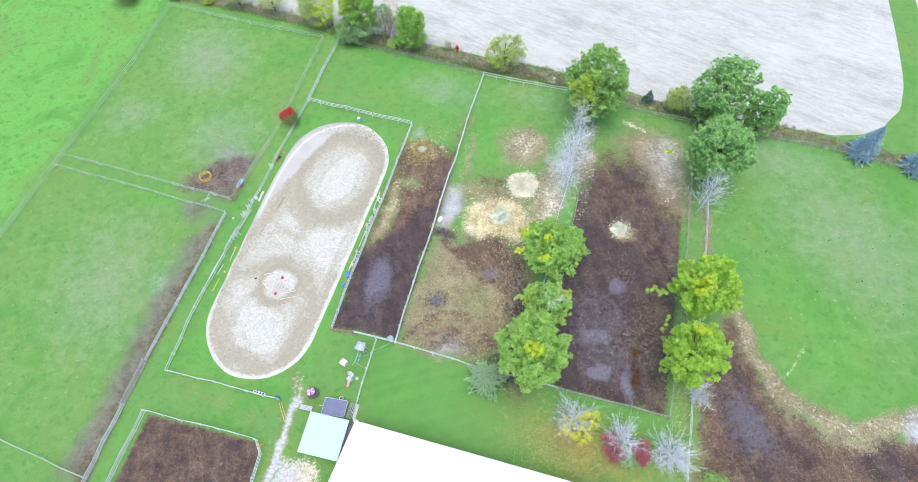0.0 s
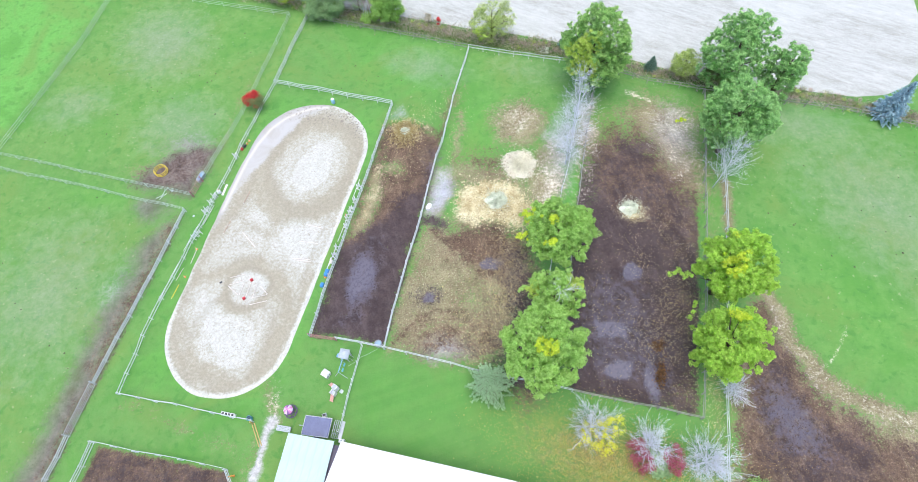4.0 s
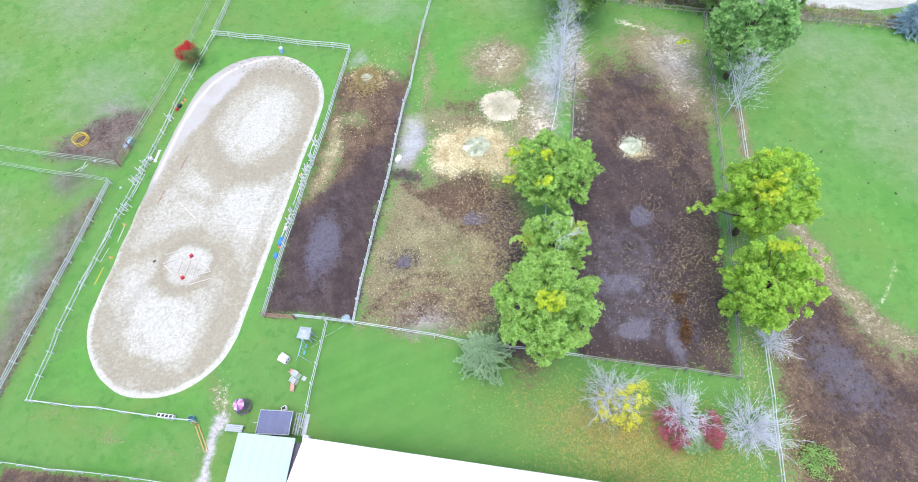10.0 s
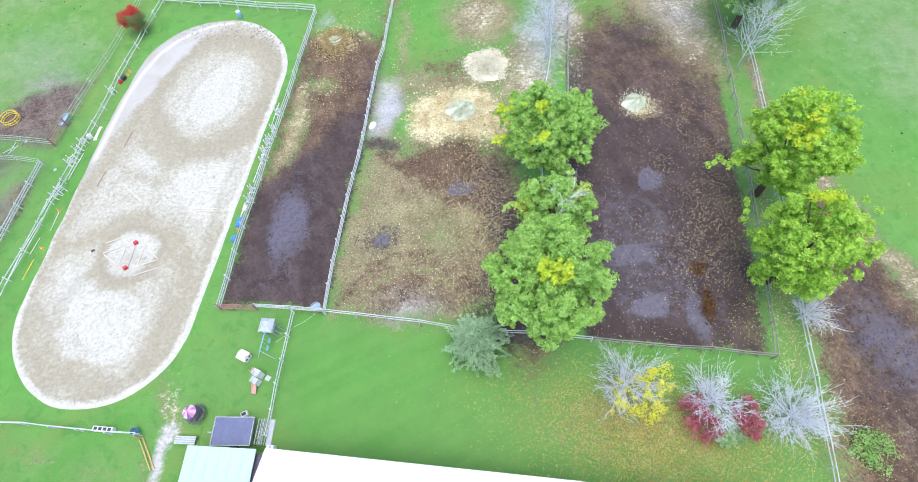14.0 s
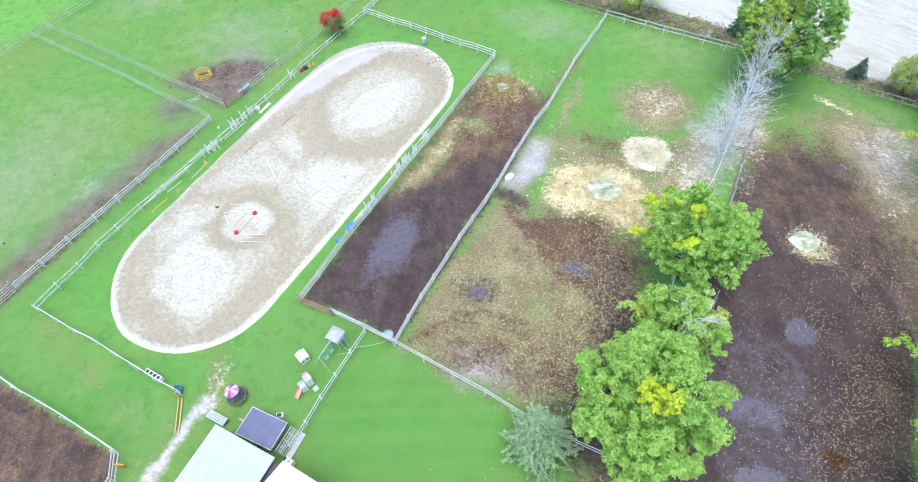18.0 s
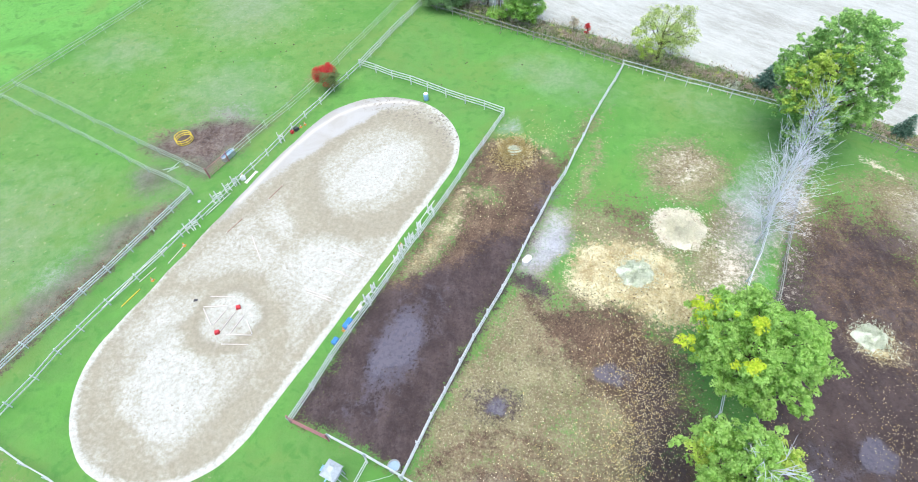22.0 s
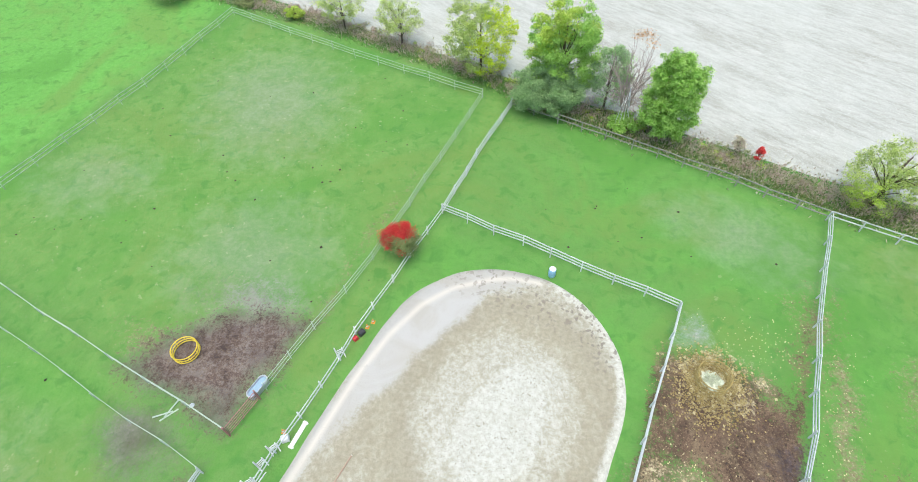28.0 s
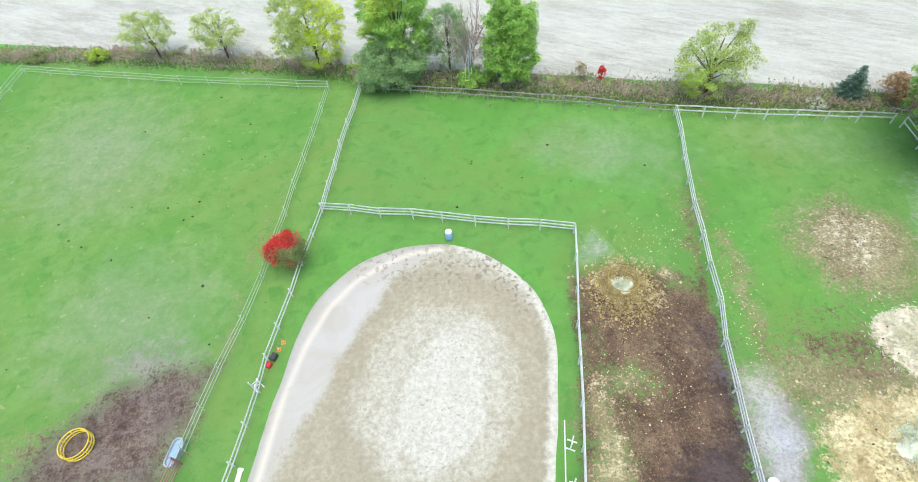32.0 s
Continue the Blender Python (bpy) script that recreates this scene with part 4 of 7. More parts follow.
def riding_arena():
    """The stadium-shaped arena: rings from its long axis out to a low sandy bank."""
    edge, axis = [], []
    for a in np.linspace(0, 180, 60):
        edge.append(NORTH_C + NORTH_R * (math.cos(radians(a)) * ACROSS + math.sin(radians(a)) * ALONG))
        axis.append(NORTH_C)
    for s in np.linspace(0, 1, 72)[1:-1]:
        edge.append((1 - s) * (NORTH_C - NORTH_R * ACROSS) + s * (SOUTH_C - SOUTH_R * ACROSS))
        axis.append((1 - s) * NORTH_C + s * SOUTH_C)
    for a in np.linspace(180, 360, 60):
        edge.append(SOUTH_C + SOUTH_R * (math.cos(radians(a)) * ACROSS + math.sin(radians(a)) * ALONG))
        axis.append(SOUTH_C)
    for s in np.linspace(0, 1, 72)[1:-1]:
        edge.append((1 - s) * (SOUTH_C + SOUTH_R * ACROSS) + s * (NORTH_C + NORTH_R * ACROSS))
        axis.append((1 - s) * SOUTH_C + s * NORTH_C)
    edge, axis = np.array(edge), np.array(axis)
    wobble = np.array([noise.noise((p[0] * 0.35, p[1] * 0.35, 3.0)) for p in edge])
    out = (edge - axis) / np.linalg.norm(edge - axis, axis=1)[:, None]
    side, way = (edge - SOUTH_C) @ ACROSS, (edge - SOUTH_C) @ ALONG
    bulge = 0.14 + 0.62 * (side < 0) * np.clip((way + 6) / 6, 0, 1) * np.clip((31 - way) / 8, 0, 1)
    edge = edge + out * (wobble * 0.14 + bulge)[:, None]
    rings = np.r_[np.linspace(0.0, 0.97, 56), 1.0]
    n, k = len(edge), len(rings)
    P = np.concatenate([axis + r * (edge - axis) for r in rings])
    inward = np.concatenate([np.linalg.norm(edge - axis, axis=1) * (1 - r) for r in rings])
    high = 0.05 + 0.07 * np.exp(-((inward - 0.45) / 0.35) ** 2) - 0.16 * (inward < 0.02)
    i = np.arange((k - 1) * n)
    r, q = i // n, i % n
    faces = np.c_[r * n + q, (r + 1) * n + q, (r + 1) * n + (q + 1) % n, r * n + (q + 1) % n]
    me = quick_mesh("riding_arena", np.c_[P, high], faces, ARENA)
    x, y = P.T
    u, v = (P - SOUTH_C) @ ALONG, (P - SOUTH_C) @ ACROSS
    wx, wy = x + 0.8 * rough_field(x, y, 3.0, 5), y + 0.8 * rough_field(x, y, 3.0, 6)

    def band(cx, cy, rx, ry, turn, half):
        c, q = math.cos(radians(turn)), math.sin(radians(turn))
        a, b = (wx - cx) * c + (wy - cy) * q, -(wx - cx) * q + (wy - cy) * c
        return np.exp(-((np.hypot(a / rx, b / ry) - 1) * min(rx, ry) / half) ** 2)

    track = [(-30.8, 50.4), (-32.9, 45.9), (-35.4, 41.6), (-37.1, 36.2), (-38.3, 31.6), (-38.4, 28.0), (-37.6, 24.6), (-35.5, 21.6), (-32.2, 19.9), (-28.5, 19.9), (-25.7, 21.4), (-23.7, 24.6), (-22.3, 28.8), (-20.8, 32.8)]
    white = np.full(x.shape, 0.58)
    white = most(white, area(wx, wy, [(-21.8, 57.1), (-18.8, 57.2), (-17.9, 54.2), (-18.4, 50.4), (-19.6, 47.4), (-22.4, 45.8), (-25.4, 46.4), (-26.9, 49.2), (-26.8, 51.8), (-25.8, 54.3), (-24.2, 56.2)], 2.6),
                 0.9 * area(wx, wy, [(-31.3, 42.7), (-30.8, 44.2), (-29.0, 44.8), (-27.3, 43.7), (-27.2, 42.2), (-29.2, 41.5)], 1.8),
                 0.7 * area(wx, wy, [(-31.4, 39.0), (-31.0, 45.6), (-28.2, 46.3), (-26.4, 44.2), (-26.8, 38.4), (-29.4, 37.2)], 2.6),
                 0.96 * area(wx, wy, [(-26.5, 43.7), (-24.7, 45.0), (-21.8, 44.7), (-19.0, 43.1), (-19.5, 39.3), (-20.9, 35.8), (-21.6, 33.0), (-24.4, 35.4), (-27.0, 37.2), (-27.4, 40.6)], 2.4),
                 area(wx, wy, [(-36.7, 29.0), (-35.8, 25.8), (-34.0, 22.4), (-30.9, 20.4), (-28.2, 20.5), (-26.3, 22.9), (-25.9, 26.1), (-27.4, 28.4), (-30.6, 29.6), (-32.9, 31.2), (-35.4, 32.6), (-36.3, 31.2)], 2.8),
                 0.8 * trail(wx, wy, [(-16.4, 49.6), (-18.2, 43.0), (-20.2, 35.6), (-22.2, 29.5)], 0.25, 1.4), 0.75 * trail(wx, wy, [(-17.4, 52.6), (-18.4, 47.4)], 0.5, 1.2))
    white = white - 0.55 * trail(wx, wy, track, 1.0, 2.4) - 0.7 * band(-22.8, 51.6, 6.6, 8.3, -12, 1.4)
    white = white - 0.6 * trail(wx, wy, [(-36.0, 34.0), (-33.5, 34.9), (-31.4, 35.9), (-28.8, 36.0), (-26.0, 34.4), (-24.5, 31.4), (-24.2, 27.7), (-25.0, 24.4), (-26.2, 21.4)], 0.8, 1.8)
    white = white - 0.28 * trail(wx, wy, [(-27.0, 29.4), (-28.5, 43.5), (-29.5, 48.0)], 0.3, 1.8) - 0.3 * trail(wx, wy, [(-29.4, 40.6), (-24.5, 40.0)], 0.2, 1.6)
    for cx, cy, rx, ry in ((-31.4, 25.2, 4.2, 3.9), (-31.4, 25.2, 2.4, 2.2), (-22.4, 51.4, 3.2, 4.6), (-29.2, 43.2, 2.4, 2.2), (-23.4, 40.4, 2.6, 3.2)):
        white = white - 0.22 * band(cx, cy, rx, ry, -12, 0.4)
    white = np.clip(np.maximum(white - 1.0 * band(-29.3, 32.3, 2.9, 2.8, 0, 0.7), 1.0 * spot(wx, wy, -29.3, 32.3, 2.45, 2.35, 0, 0.9)), 0, 1)
    smooth = area(wx, wy, [(-36.4, 42.0), (-35.2, 47.3), (-33.2, 54.6), (-31.4, 59.6), (-28.0, 63.4), (-21.6, 64.6), (-20.8, 62.9), (-24.9, 61.4), (-27.0, 58.2), (-28.8, 55.6), (-29.7, 52.8), (-31.1, 51.2), (-32.8, 49.4), (-34.2, 46.6), (-35.4, 43.4)], 1.6)
    rim = np.clip(1.15 - inward / 1.1, 0, 1) * np.clip(1.0 - smooth * 1.2, 0, 1) * (1 - 0.35 * area(x, y, [(-41, 40), (-33, 44), (-36, 30), (-44, 30)], 3))
    damp = np.clip(1.25 - inward / 0.9, 0, 1) * smooth
    ridge = 1.3 * trail(x, y, [(-20.8, 63.1), (-23.0, 63.2), (-24.8, 62.8), (-27.6, 61.5), (-29.7, 59.5), (-31.4, 56.6), (-32.7, 53.2), (-33.5, 50.3), (-34.2, 47.6), (-35.0, 44.6)], 0.1, 0.5)
    pock = np.clip(1.0 * spot(x, y, -21.8, 61.7, 6.0, 1.5, -18, 2.4) + 0.9 * spot(x, y, -16.2, 59.4, 1.2, 3.4, 24, 1.6) + 0.4 * spot(x, y, -15.6, 54, 0.7, 5, -10, 1.6), 0, 1)
    rut = most(band(-29.3, 32.3, 2.9, 2.8, 0, 0.5), 0.7 * band(-22.2, 52.2, 6.5, 8.5, -10, 1.0), 0.45 * trail(wx, wy, track, 0.6, 2.4), 0.4 * trail(wx, wy, [(-34.6, 36.4), (-29.6, 36.6), (-26.0, 36.2), (-24.2, 33.8), (-24.2, 30.0), (-25.4, 26.0), (-25.6, 22.4)], 0.4, 2.0),
               0.9 * trail(x, y, [(-17.6, 48.0), (-18.6, 45.4), (-20.9, 38.0), (-22.4, 32.6), (-24.0, 27.0)], 0.08, 0.6), 0.9 * trail(x, y, [(-15.6, 50.0), (-16.4, 46.4), (-18.7, 38.8), (-20.3, 33.3), (-21.9, 28.2)], 0.1, 0.6), 0.55 * band(-30.8, 25.6, 5.4, 6.4, -15, 0.6))
    for name, values in (("rut", rut), ("white", white), ("smooth", smooth), ("rim", rim), ("pock", pock), ("damp", damp), ("ridge", ridge)):
        me.attributes.new(name, "FLOAT", "POINT").data.foreach_set("value", values.astype(np.float32))
    me.shade_smooth()
    return structure("riding_arena", me, "stadium-shaped riding arena of pale trampled sand", "arena")


riding_arena()
FIELD_EDGE = [(-300, 188), (-69.9, 106.3), (-54.2, 100.2), (-36.7, 94.0), (-20.9, 88.0), (-7.6, 83.4), (3.1, 79.6), (17.9, 75.0), (38, 64.6), (53.1, 60.4), (60.0, 58.2), (66.0, 58.4), (71.5, 61.2), (75.3, 66.5), (79.4, 81), (84, 102), (110, 230), (140, 380)]


def rounded(pts, times=2):
    """Cuts the corners of an open line."""
    for _ in range(times):
        out = [pts[0]]
        for (ax, ay), (bx, by) in zip(pts, pts[1:]):
            out += [(0.75 * ax + 0.25 * bx, 0.75 * ay + 0.25 * by), (0.25 * ax + 0.75 * bx, 0.25 * ay + 0.75 * by)]
        pts = out + [pts[-1]]
    return pts


FIELD_EDGE = [(x, y - 0.5 + 0.4 * noise.noise((x * 0.4, y * 0.4, 9.0))) for x, y in rounded(FIELD_EDGE)]
structure("stubble_field", Geo().raw([(x, y, 0.03) for x, y in FIELD_EDGE] + [(-300, 700, 0.03), (200, 700, 0.03)][::-1], [tuple(range(len(FIELD_EDGE) + 2))]).mesh("stubble_field", STUBBLE),
          "pale harvested field of short dry stubble", "field")
structure("road", Geo().raw([(82.6, 70, 0.035), (90, 70, 0.035), (160, 420, 0.035), (152, 420, 0.035)], [(0, 1, 2, 3)]).mesh("road", plain("road_gravel", (0.6, 0.59, 0.58), 0.9, scale=1)), "pale gravel farm road beside the field", "road")

# ---------- fences ----------
POST = Geo().box((0.09, 0.09, 1.4), pose(0, 0, 0.66), 0.02)
THIN_POST = Geo().box((0.05, 0.05, 1.2), pose(0, 0, 0.58), 0.012)
RAIL = Geo().box((1.0, 0.05, 0.115), None, 0.01)
TAPE_LINE = Geo().box((1.0, 0.03, 0.05), None, 0.004)
fence_meshes = {}


def fence(label, pts, board=BOARD, heights=(0.42, 0.76, 1.1), bay=2.6, tape=False, wander=0.1, skip=(), sag=0.04):
    """A run of posts with rails between them along a line in the plan."""
    key = (board.name, tape)
    if key not in fence_meshes:
        fence_meshes[key] = ((THIN_POST if tape else POST).mesh("post", board), (TAPE_LINE if tape else RAIL).mesh("rail", board))
    post_mesh, rail_mesh = fence_meshes[key]
    top = thing("fence", label, "fence", (*pts[0], 0), group="paddock fences")
    stops = []
    for (ax, ay), (bx, by) in zip(pts, pts[1:]):
        n = max(1, round(math.hypot(bx - ax, by - ay) / bay))
        for i in range(n):
            w = wander if i else 0.0
            stops.append(Vector((ax + (bx - ax) * i / n + random.uniform(-w, w), ay + (by - ay) * i / n + random.uniform(-w, w), 0)))
    stops.append(Vector((*pts[-1], 0)))
    base = Vector((*pts[0], 0))
    for p in stops:
        q = p - base
        part("post", post_mesh, board, top, m=pose(q.x, q.y, 0, random.uniform(-2, 2), random.uniform(-2, 2), random.uniform(-10, 10)) @ Matrix.Diagonal((1, 1, (max(heights) + 0.12) / (1.18 if tape else 1.36), 1)))
    for i, (p, q) in enumerate(zip(stops, stops[1:])):
        if i in skip:
            continue
        d = q - p
        side = Vector((-d.y, d.x, 0)).normalized() * (0.05 if tape else 0.085)
        for h in heights:
            a, b = p - base + side + Vector((0, 0, h + random.uniform(-sag, sag))), q - base + side + Vector((0, 0, h + random.uniform(-sag, sag)))
            e = b - a
            turn = e.to_track_quat("X", "Z").to_matrix().to_4x4()
            part("rail", rail_mesh, board, top, m=Matrix.Translation((a + b) / 2) @ turn @ Matrix.Diagonal((e.length + 0.06, 1, 1, 1)))
    return top


WOODEN = "weathered white board fence with three rails along a paddock"
TAPED = "thin white tape fence on slim posts round a pasture"
GREYED = "old grey board fence with two rails"
TAPES = (0.4, 0.75, 1.1)
fence(TAPED, [(-72.8, 58.0), (-66.6, 81.5), (-63.9, 97.6)], TAPE, TAPES, 3.6, True)
fence(TAPED, [(-63.9, 97.6), (-45.3, 90.8), (-29.4, 85.8)], TAPE, TAPES, 3.6, True)
fence(TAPED, [(-29.4, 85.8), (-31.7, 75.5), (-34.6, 63.0), (-37.0, 56.0), (-38.6, 50.9)], TAPE, TAPES, 3.4, True)
fence(TAPED, [(-72.8, 58.0), (-50.6, 50.9), (-39.7, 47.5)], TAPE, TAPES, 3.6, True)
fence(TAPED, [(-73.4, 55.7), (-52.9, 49.2), (-40.3, 45.0)], TAPE, TAPES, 3.6, True)
fence(TAPED, [(-72.8, 58.0), (-73.4, 55.7), (-82.5, 22)], TAPE, TAPES, 3.6, True)
fence("white board fence along the worn edge of a pasture", [(-40.3, 45.0), (-43.6, 31.9), (-46.6, 20.6)], BOARD, (0.55, 0.8, 1.05))
fence("white board fence along a muddy corner", [(-48.0, 14.6), (-50.0, 5.4), (-51.4, -1)], BOARD, (0.4, 0.72, 1.04))
fence(TAPED, [(-50.0, 5.4), (-64.0, 10.4), (-78, 15.5)], TAPE, TAPES, 3.6, True)
fence(WOODEN, [(-26.2, 84.7), (-28.4, 76.5), (-30.1, 69.0)])
fence(WOODEN, [(-30.1, 69.0), (-33.2, 58.5), (-35.5, 49.5), (-38.9, 37.2), (-41.4, 28.6), (-43.2, 19.1)], BOARD, (0.5, 0.95))
fence(WOODEN, [(-30.1, 69.0), (-10.6, 62.6)], BOARD, (0.45, 0.8, 1.15))
fence(WOODEN, [(-10.6, 62.6), (-13.4, 52.0), (-16.4, 41.2), (-19.3, 30.3), (-20.5, 24.9)], BOARD, (0.45, 0.8, 1.12))
fence("low white rail fence closing the end of the arena", [(-43.2, 19.1), (-26.4, 15.0)], BOARD, (0.5, 0.95))
fence(GREYED, [(-26.2, 84.7), (-13.9, 80.3), (-4.8, 76.9), (2.2, 74.0)], OLD_BOARD, (0.5, 1.05), 2.7)
fence(WOODEN, [(2.2, 74.0), (7.2, 72.3), (14.4, 70.1), (19.5, 68.6)], BOARD, (0.6, 1.1), 2.6)
fence(GREYED, [(19.5, 69.3), (30, 63.6), (42, 59.6)], OLD_BOARD, (0.6, 1.1), 2.6)
fence(WOODEN, [(2.2, 74.0), (-0.2, 65.6), (-2.9, 54.4), (-4.7, 48.4), (-6.3, 41.6), (-9.0, 31.9), (-11.2, 22.7)], BOARD, (0.45, 0.78, 1.12), 2.6, wander=0.16)
fence(WOODEN, [(-17.2, 24.3), (-11.1, 22.7)])
fence(WOODEN, [(-11.1, 22.7), (-0.5, 19.3), (10.9, 16.2)], BOARD, (0.6, 1.1))
fence(GREYED, [(10.9, 16.2), (24.8, 12.3)], OLD_BOARD, (0.6, 1.1))
fence("white board fence along a grassy lane", [(20.0, 68.0), (18.0, 57.5), (14.7, 46.9), (12.8, 41.6), (9.6, 29.0), (6.6, 17.6)], BOARD, (0.6, 1.1))
fence("grey board fence along a grassy lane", [(22.2, 66.0), (17.5, 49.4), (15.7, 42.6), (12.3, 30.0), (8.8, 17.0)], OLD_BOARD, (0.6, 1.1))
fence("grey board fence along a grassy lane", [(38.0, 60.6), (32.4, 39.1), (30.6, 32.4), (27.2, 20.2), (24.8, 12.3)], OLD_BOARD, (0.6, 1.1))
fence("white board fence along a grassy lane", [(40.2, 59.9), (35.1, 38.7), (29.0, 17.4), (27.0, 10.3), (25.2, 3.9), (23.5, -2)], BOARD, (0.6, 1.1))
fence("weathered board fence below the field hedge", [(42, 59.6), (57.4, 55.0), (71, 49.2), (84, 43.5)], OLD_BOARD, (0.6, 1.1))
fence("white board fence beside the play area", [(-13.9, 23.3), (-14.9, 19.1), (-16.2, 13.2)], BOARD, (0.45, 0.9), 2.4)
fence("white board fence round a muddy pen", [(-44.7, 13.7), (-28.6, 9.9), (-27.7, 8.2), (-29.3, -3)], BOARD, (0.5, 0.9, 1.25))
fence("white board fence round a muddy pen", [(-44.7, 13.7), (-48.3, -2)], BOARD, (0.5, 0.9, 1.25))


def farm_gate(a, b, material, label):
    """A tubular gate with two posts, five bars and two uprights."""
    a, b = Vector((*a, 0)), Vector((*b, 0))
    d = b - a
    top = thing("farm_gate", label, "gate", a, math.degrees(math.atan2(d.y, d.x)), group="gates")
    n = d.length
    for x in (0, n):
        part("post", Geo().tube([(x, 0, 0), (x, 0, 1.45)], 0.07, 8), material, top)
    frame_ = Geo()
    frame_.tube([(0.1, 0, 0.2), (n - 0.1, 0, 0.2), (n - 0.1, 0, 1.25), (0.1, 0, 1.25), (0.1, 0, 0.2)], 0.03, 6)
    part("gate_frame", frame_, material, top)
    for z in (0.46, 0.72, 0.98):
        part("bar", Geo().tube([(0.1, 0, z), (n - 0.1, 0, z)], 0.02, 6), material, top)
    part("brace", Geo().tube([(n / 2, 0, 0.2), (n / 2, 0, 1.25)], 0.02, 6), material, top)


farm_gate((-20.5, 24.9), (-17.2, 24.2), DUSTY_RED, "faded red tubular steel gate of a muddy paddock")
farm_gate((-39.7, 47.5), (-38.8, 50.2), DUSTY_RED, "faded red tubular gate beside the water trough")
farm_gate((-46.6, 20.6), (-48.0, 14.6), GALV, "galvanised tubular gate between two pasture fences")

# ---------- trees ----------
rng = np.random.default_rng(7)


def leaf_cloud(centres, radii, count, size, flat=0.75, tall=1.0):
    """Small folded leaves on the skins of many clumps."""
    k = len(centres)
    pick = np.repeat(np.arange(k), count)
    n = len(pick)
    d = rng.normal(size=(n, 3))
    d /= np.linalg.norm(d, axis=1)[:, None]
    d[:, 2] = np.where(d[:, 2] < -0.35, -d[:, 2], d[:, 2])
    depth = 0.35 + 0.85 * rng.random(n) ** 0.7
    p = centres[pick] + d * (radii[pick] * depth)[:, None] * (1, 1, flat)
    normal = 0.7 * d + rng.normal(scale=0.55, size=(n, 3)) + (0, 0, 0.8)
    normal /= np.linalg.norm(normal, axis=1)[:, None]
    a = np.cross(normal, rng.normal(size=(n, 3)))
    a /= np.linalg.norm(a, axis=1)[:, None]
    b = np.cross(normal, a)
    s = size * (0.65 + 0.7 * rng.random(n))[:, None]
    lift = normal * s * 0.25
    quads = np.stack([p - a * s * tall, p + b * s * 0.5 + lift, p + a * s * tall, p - b * s * 0.5 + lift], 1)
    return quads.reshape(-1, 3), np.arange(4 * n).reshape(-1, 4)


def crown_clumps(n, rx, ry, z0, z1, lobes=58, shape=0.6):
    """Clump centres on the lobes of a full round crown between two heights."""
    i = np.arange(lobes) + 0.5
    w = np.clip(1 - 2 * i / lobes + rng.normal(0, 0.06, lobes), -1, 1)
    a = 2.4 * i + rng.normal(0, 0.3, lobes)
    flat = np.sqrt(1 - w * w)
    flat = np.where(w < 0, flat ** shape, flat)
    size = np.array([rx, ry, (z1 - z0) / 2])
    lobe = rng.uniform(0.12, 0.3, lobes)
    heart = np.c_[flat * np.cos(a), flat * np.sin(a), w] * size * (rng.uniform(0.86, 1.08, lobes) - lobe * 0.9)[:, None]
    pick = rng.integers(0, lobes, n)
    d = rng.normal(size=(n, 3))
    d = d / np.linalg.norm(d, axis=1)[:, None] + 0.5 * heart[pick] / size
    d /= np.linalg.norm(d, axis=1)[:, None]
    c = heart[pick] + d * size * (lobe[pick] * rng.uniform(0.45, 1.2, n))[:, None]
    core = rng.normal(size=(n // 3, 3))
    core *= rng.uniform(0.25, 0.84, (n // 3, 1)) / np.linalg.norm(core, axis=1)[:, None]
    return np.r_[c, core * size] + (0, 0, (z0 + z1) / 2)


def limbs(geo, height, spread, targets, girth):
    trunk = [Vector((0, 0, -0.1)), Vector((0.06, 0.03, height * 0.25)), Vector((-0.05, 0.08, height * 0.5)), Vector((0.05, 0, height * 0.8))]
    geo.tube(trunk, [girth * 1.25, girth, girth * 0.7, girth * 0.2], 8)
    for t in targets:
        t = Vector(t)
        z = min(t.z * random.uniform(0.35, 0.6), height * 0.62)
        s = Vector((0, 0.03, z))
        mid = s.lerp(t, 0.5) + Vector((random.uniform(-0.3, 0.3), random.uniform(-0.3, 0.3), random.uniform(0.0, 0.5)))
        geo.tube([s, mid, t], [girth * 0.38, girth * 0.22, girth * 0.06], 5)


def leafy_tree(at, height, rx, ry, base, label, main=GREEN, accent=None, where=(), clumps=95, per=250, leaf=0.1, girth=0.28, size=(0.6, 1.05), name="tree", shape=0.6, extra=()):
    """A broad-leaved tree: trunk with limbs, a crown of clumped leaves, and a turning patch of another colour."""
    top = thing(name, label, "tree", (*at, 0), group="")
    c = crown_clumps(clumps, rx, ry, base, height - 0.6, shape=shape)
    if len(extra):
        c = np.r_[c, np.array(extra, float)]
    radius = rng.uniform(*size, len(c))
    turned = np.zeros(len(c), bool)
    for x, y, z, r in where:
        turned |= rng.random(len(c)) < 2.5 * np.exp(-(np.linalg.norm(c - (x, y, z), axis=1) / (r * 0.7)) ** 2)
    stem = Geo()
    limbs(stem, height, rx, c[:: max(1, len(c) // 16)], girth)
    part("trunk", stem, BARK, top, "dark bark with rising limbs", True)
    green = ~turned
    part("crown", quick_mesh("crown", *leaf_cloud(c[green], radius[green], per, leaf), main), main, top)
    if turned.any():
        part("turning_leaves", quick_mesh("turning_leaves", *leaf_cloud(c[turned], radius[turned], per, leaf), accent), accent, top, "patch of leaves that has turned colour")
    return top


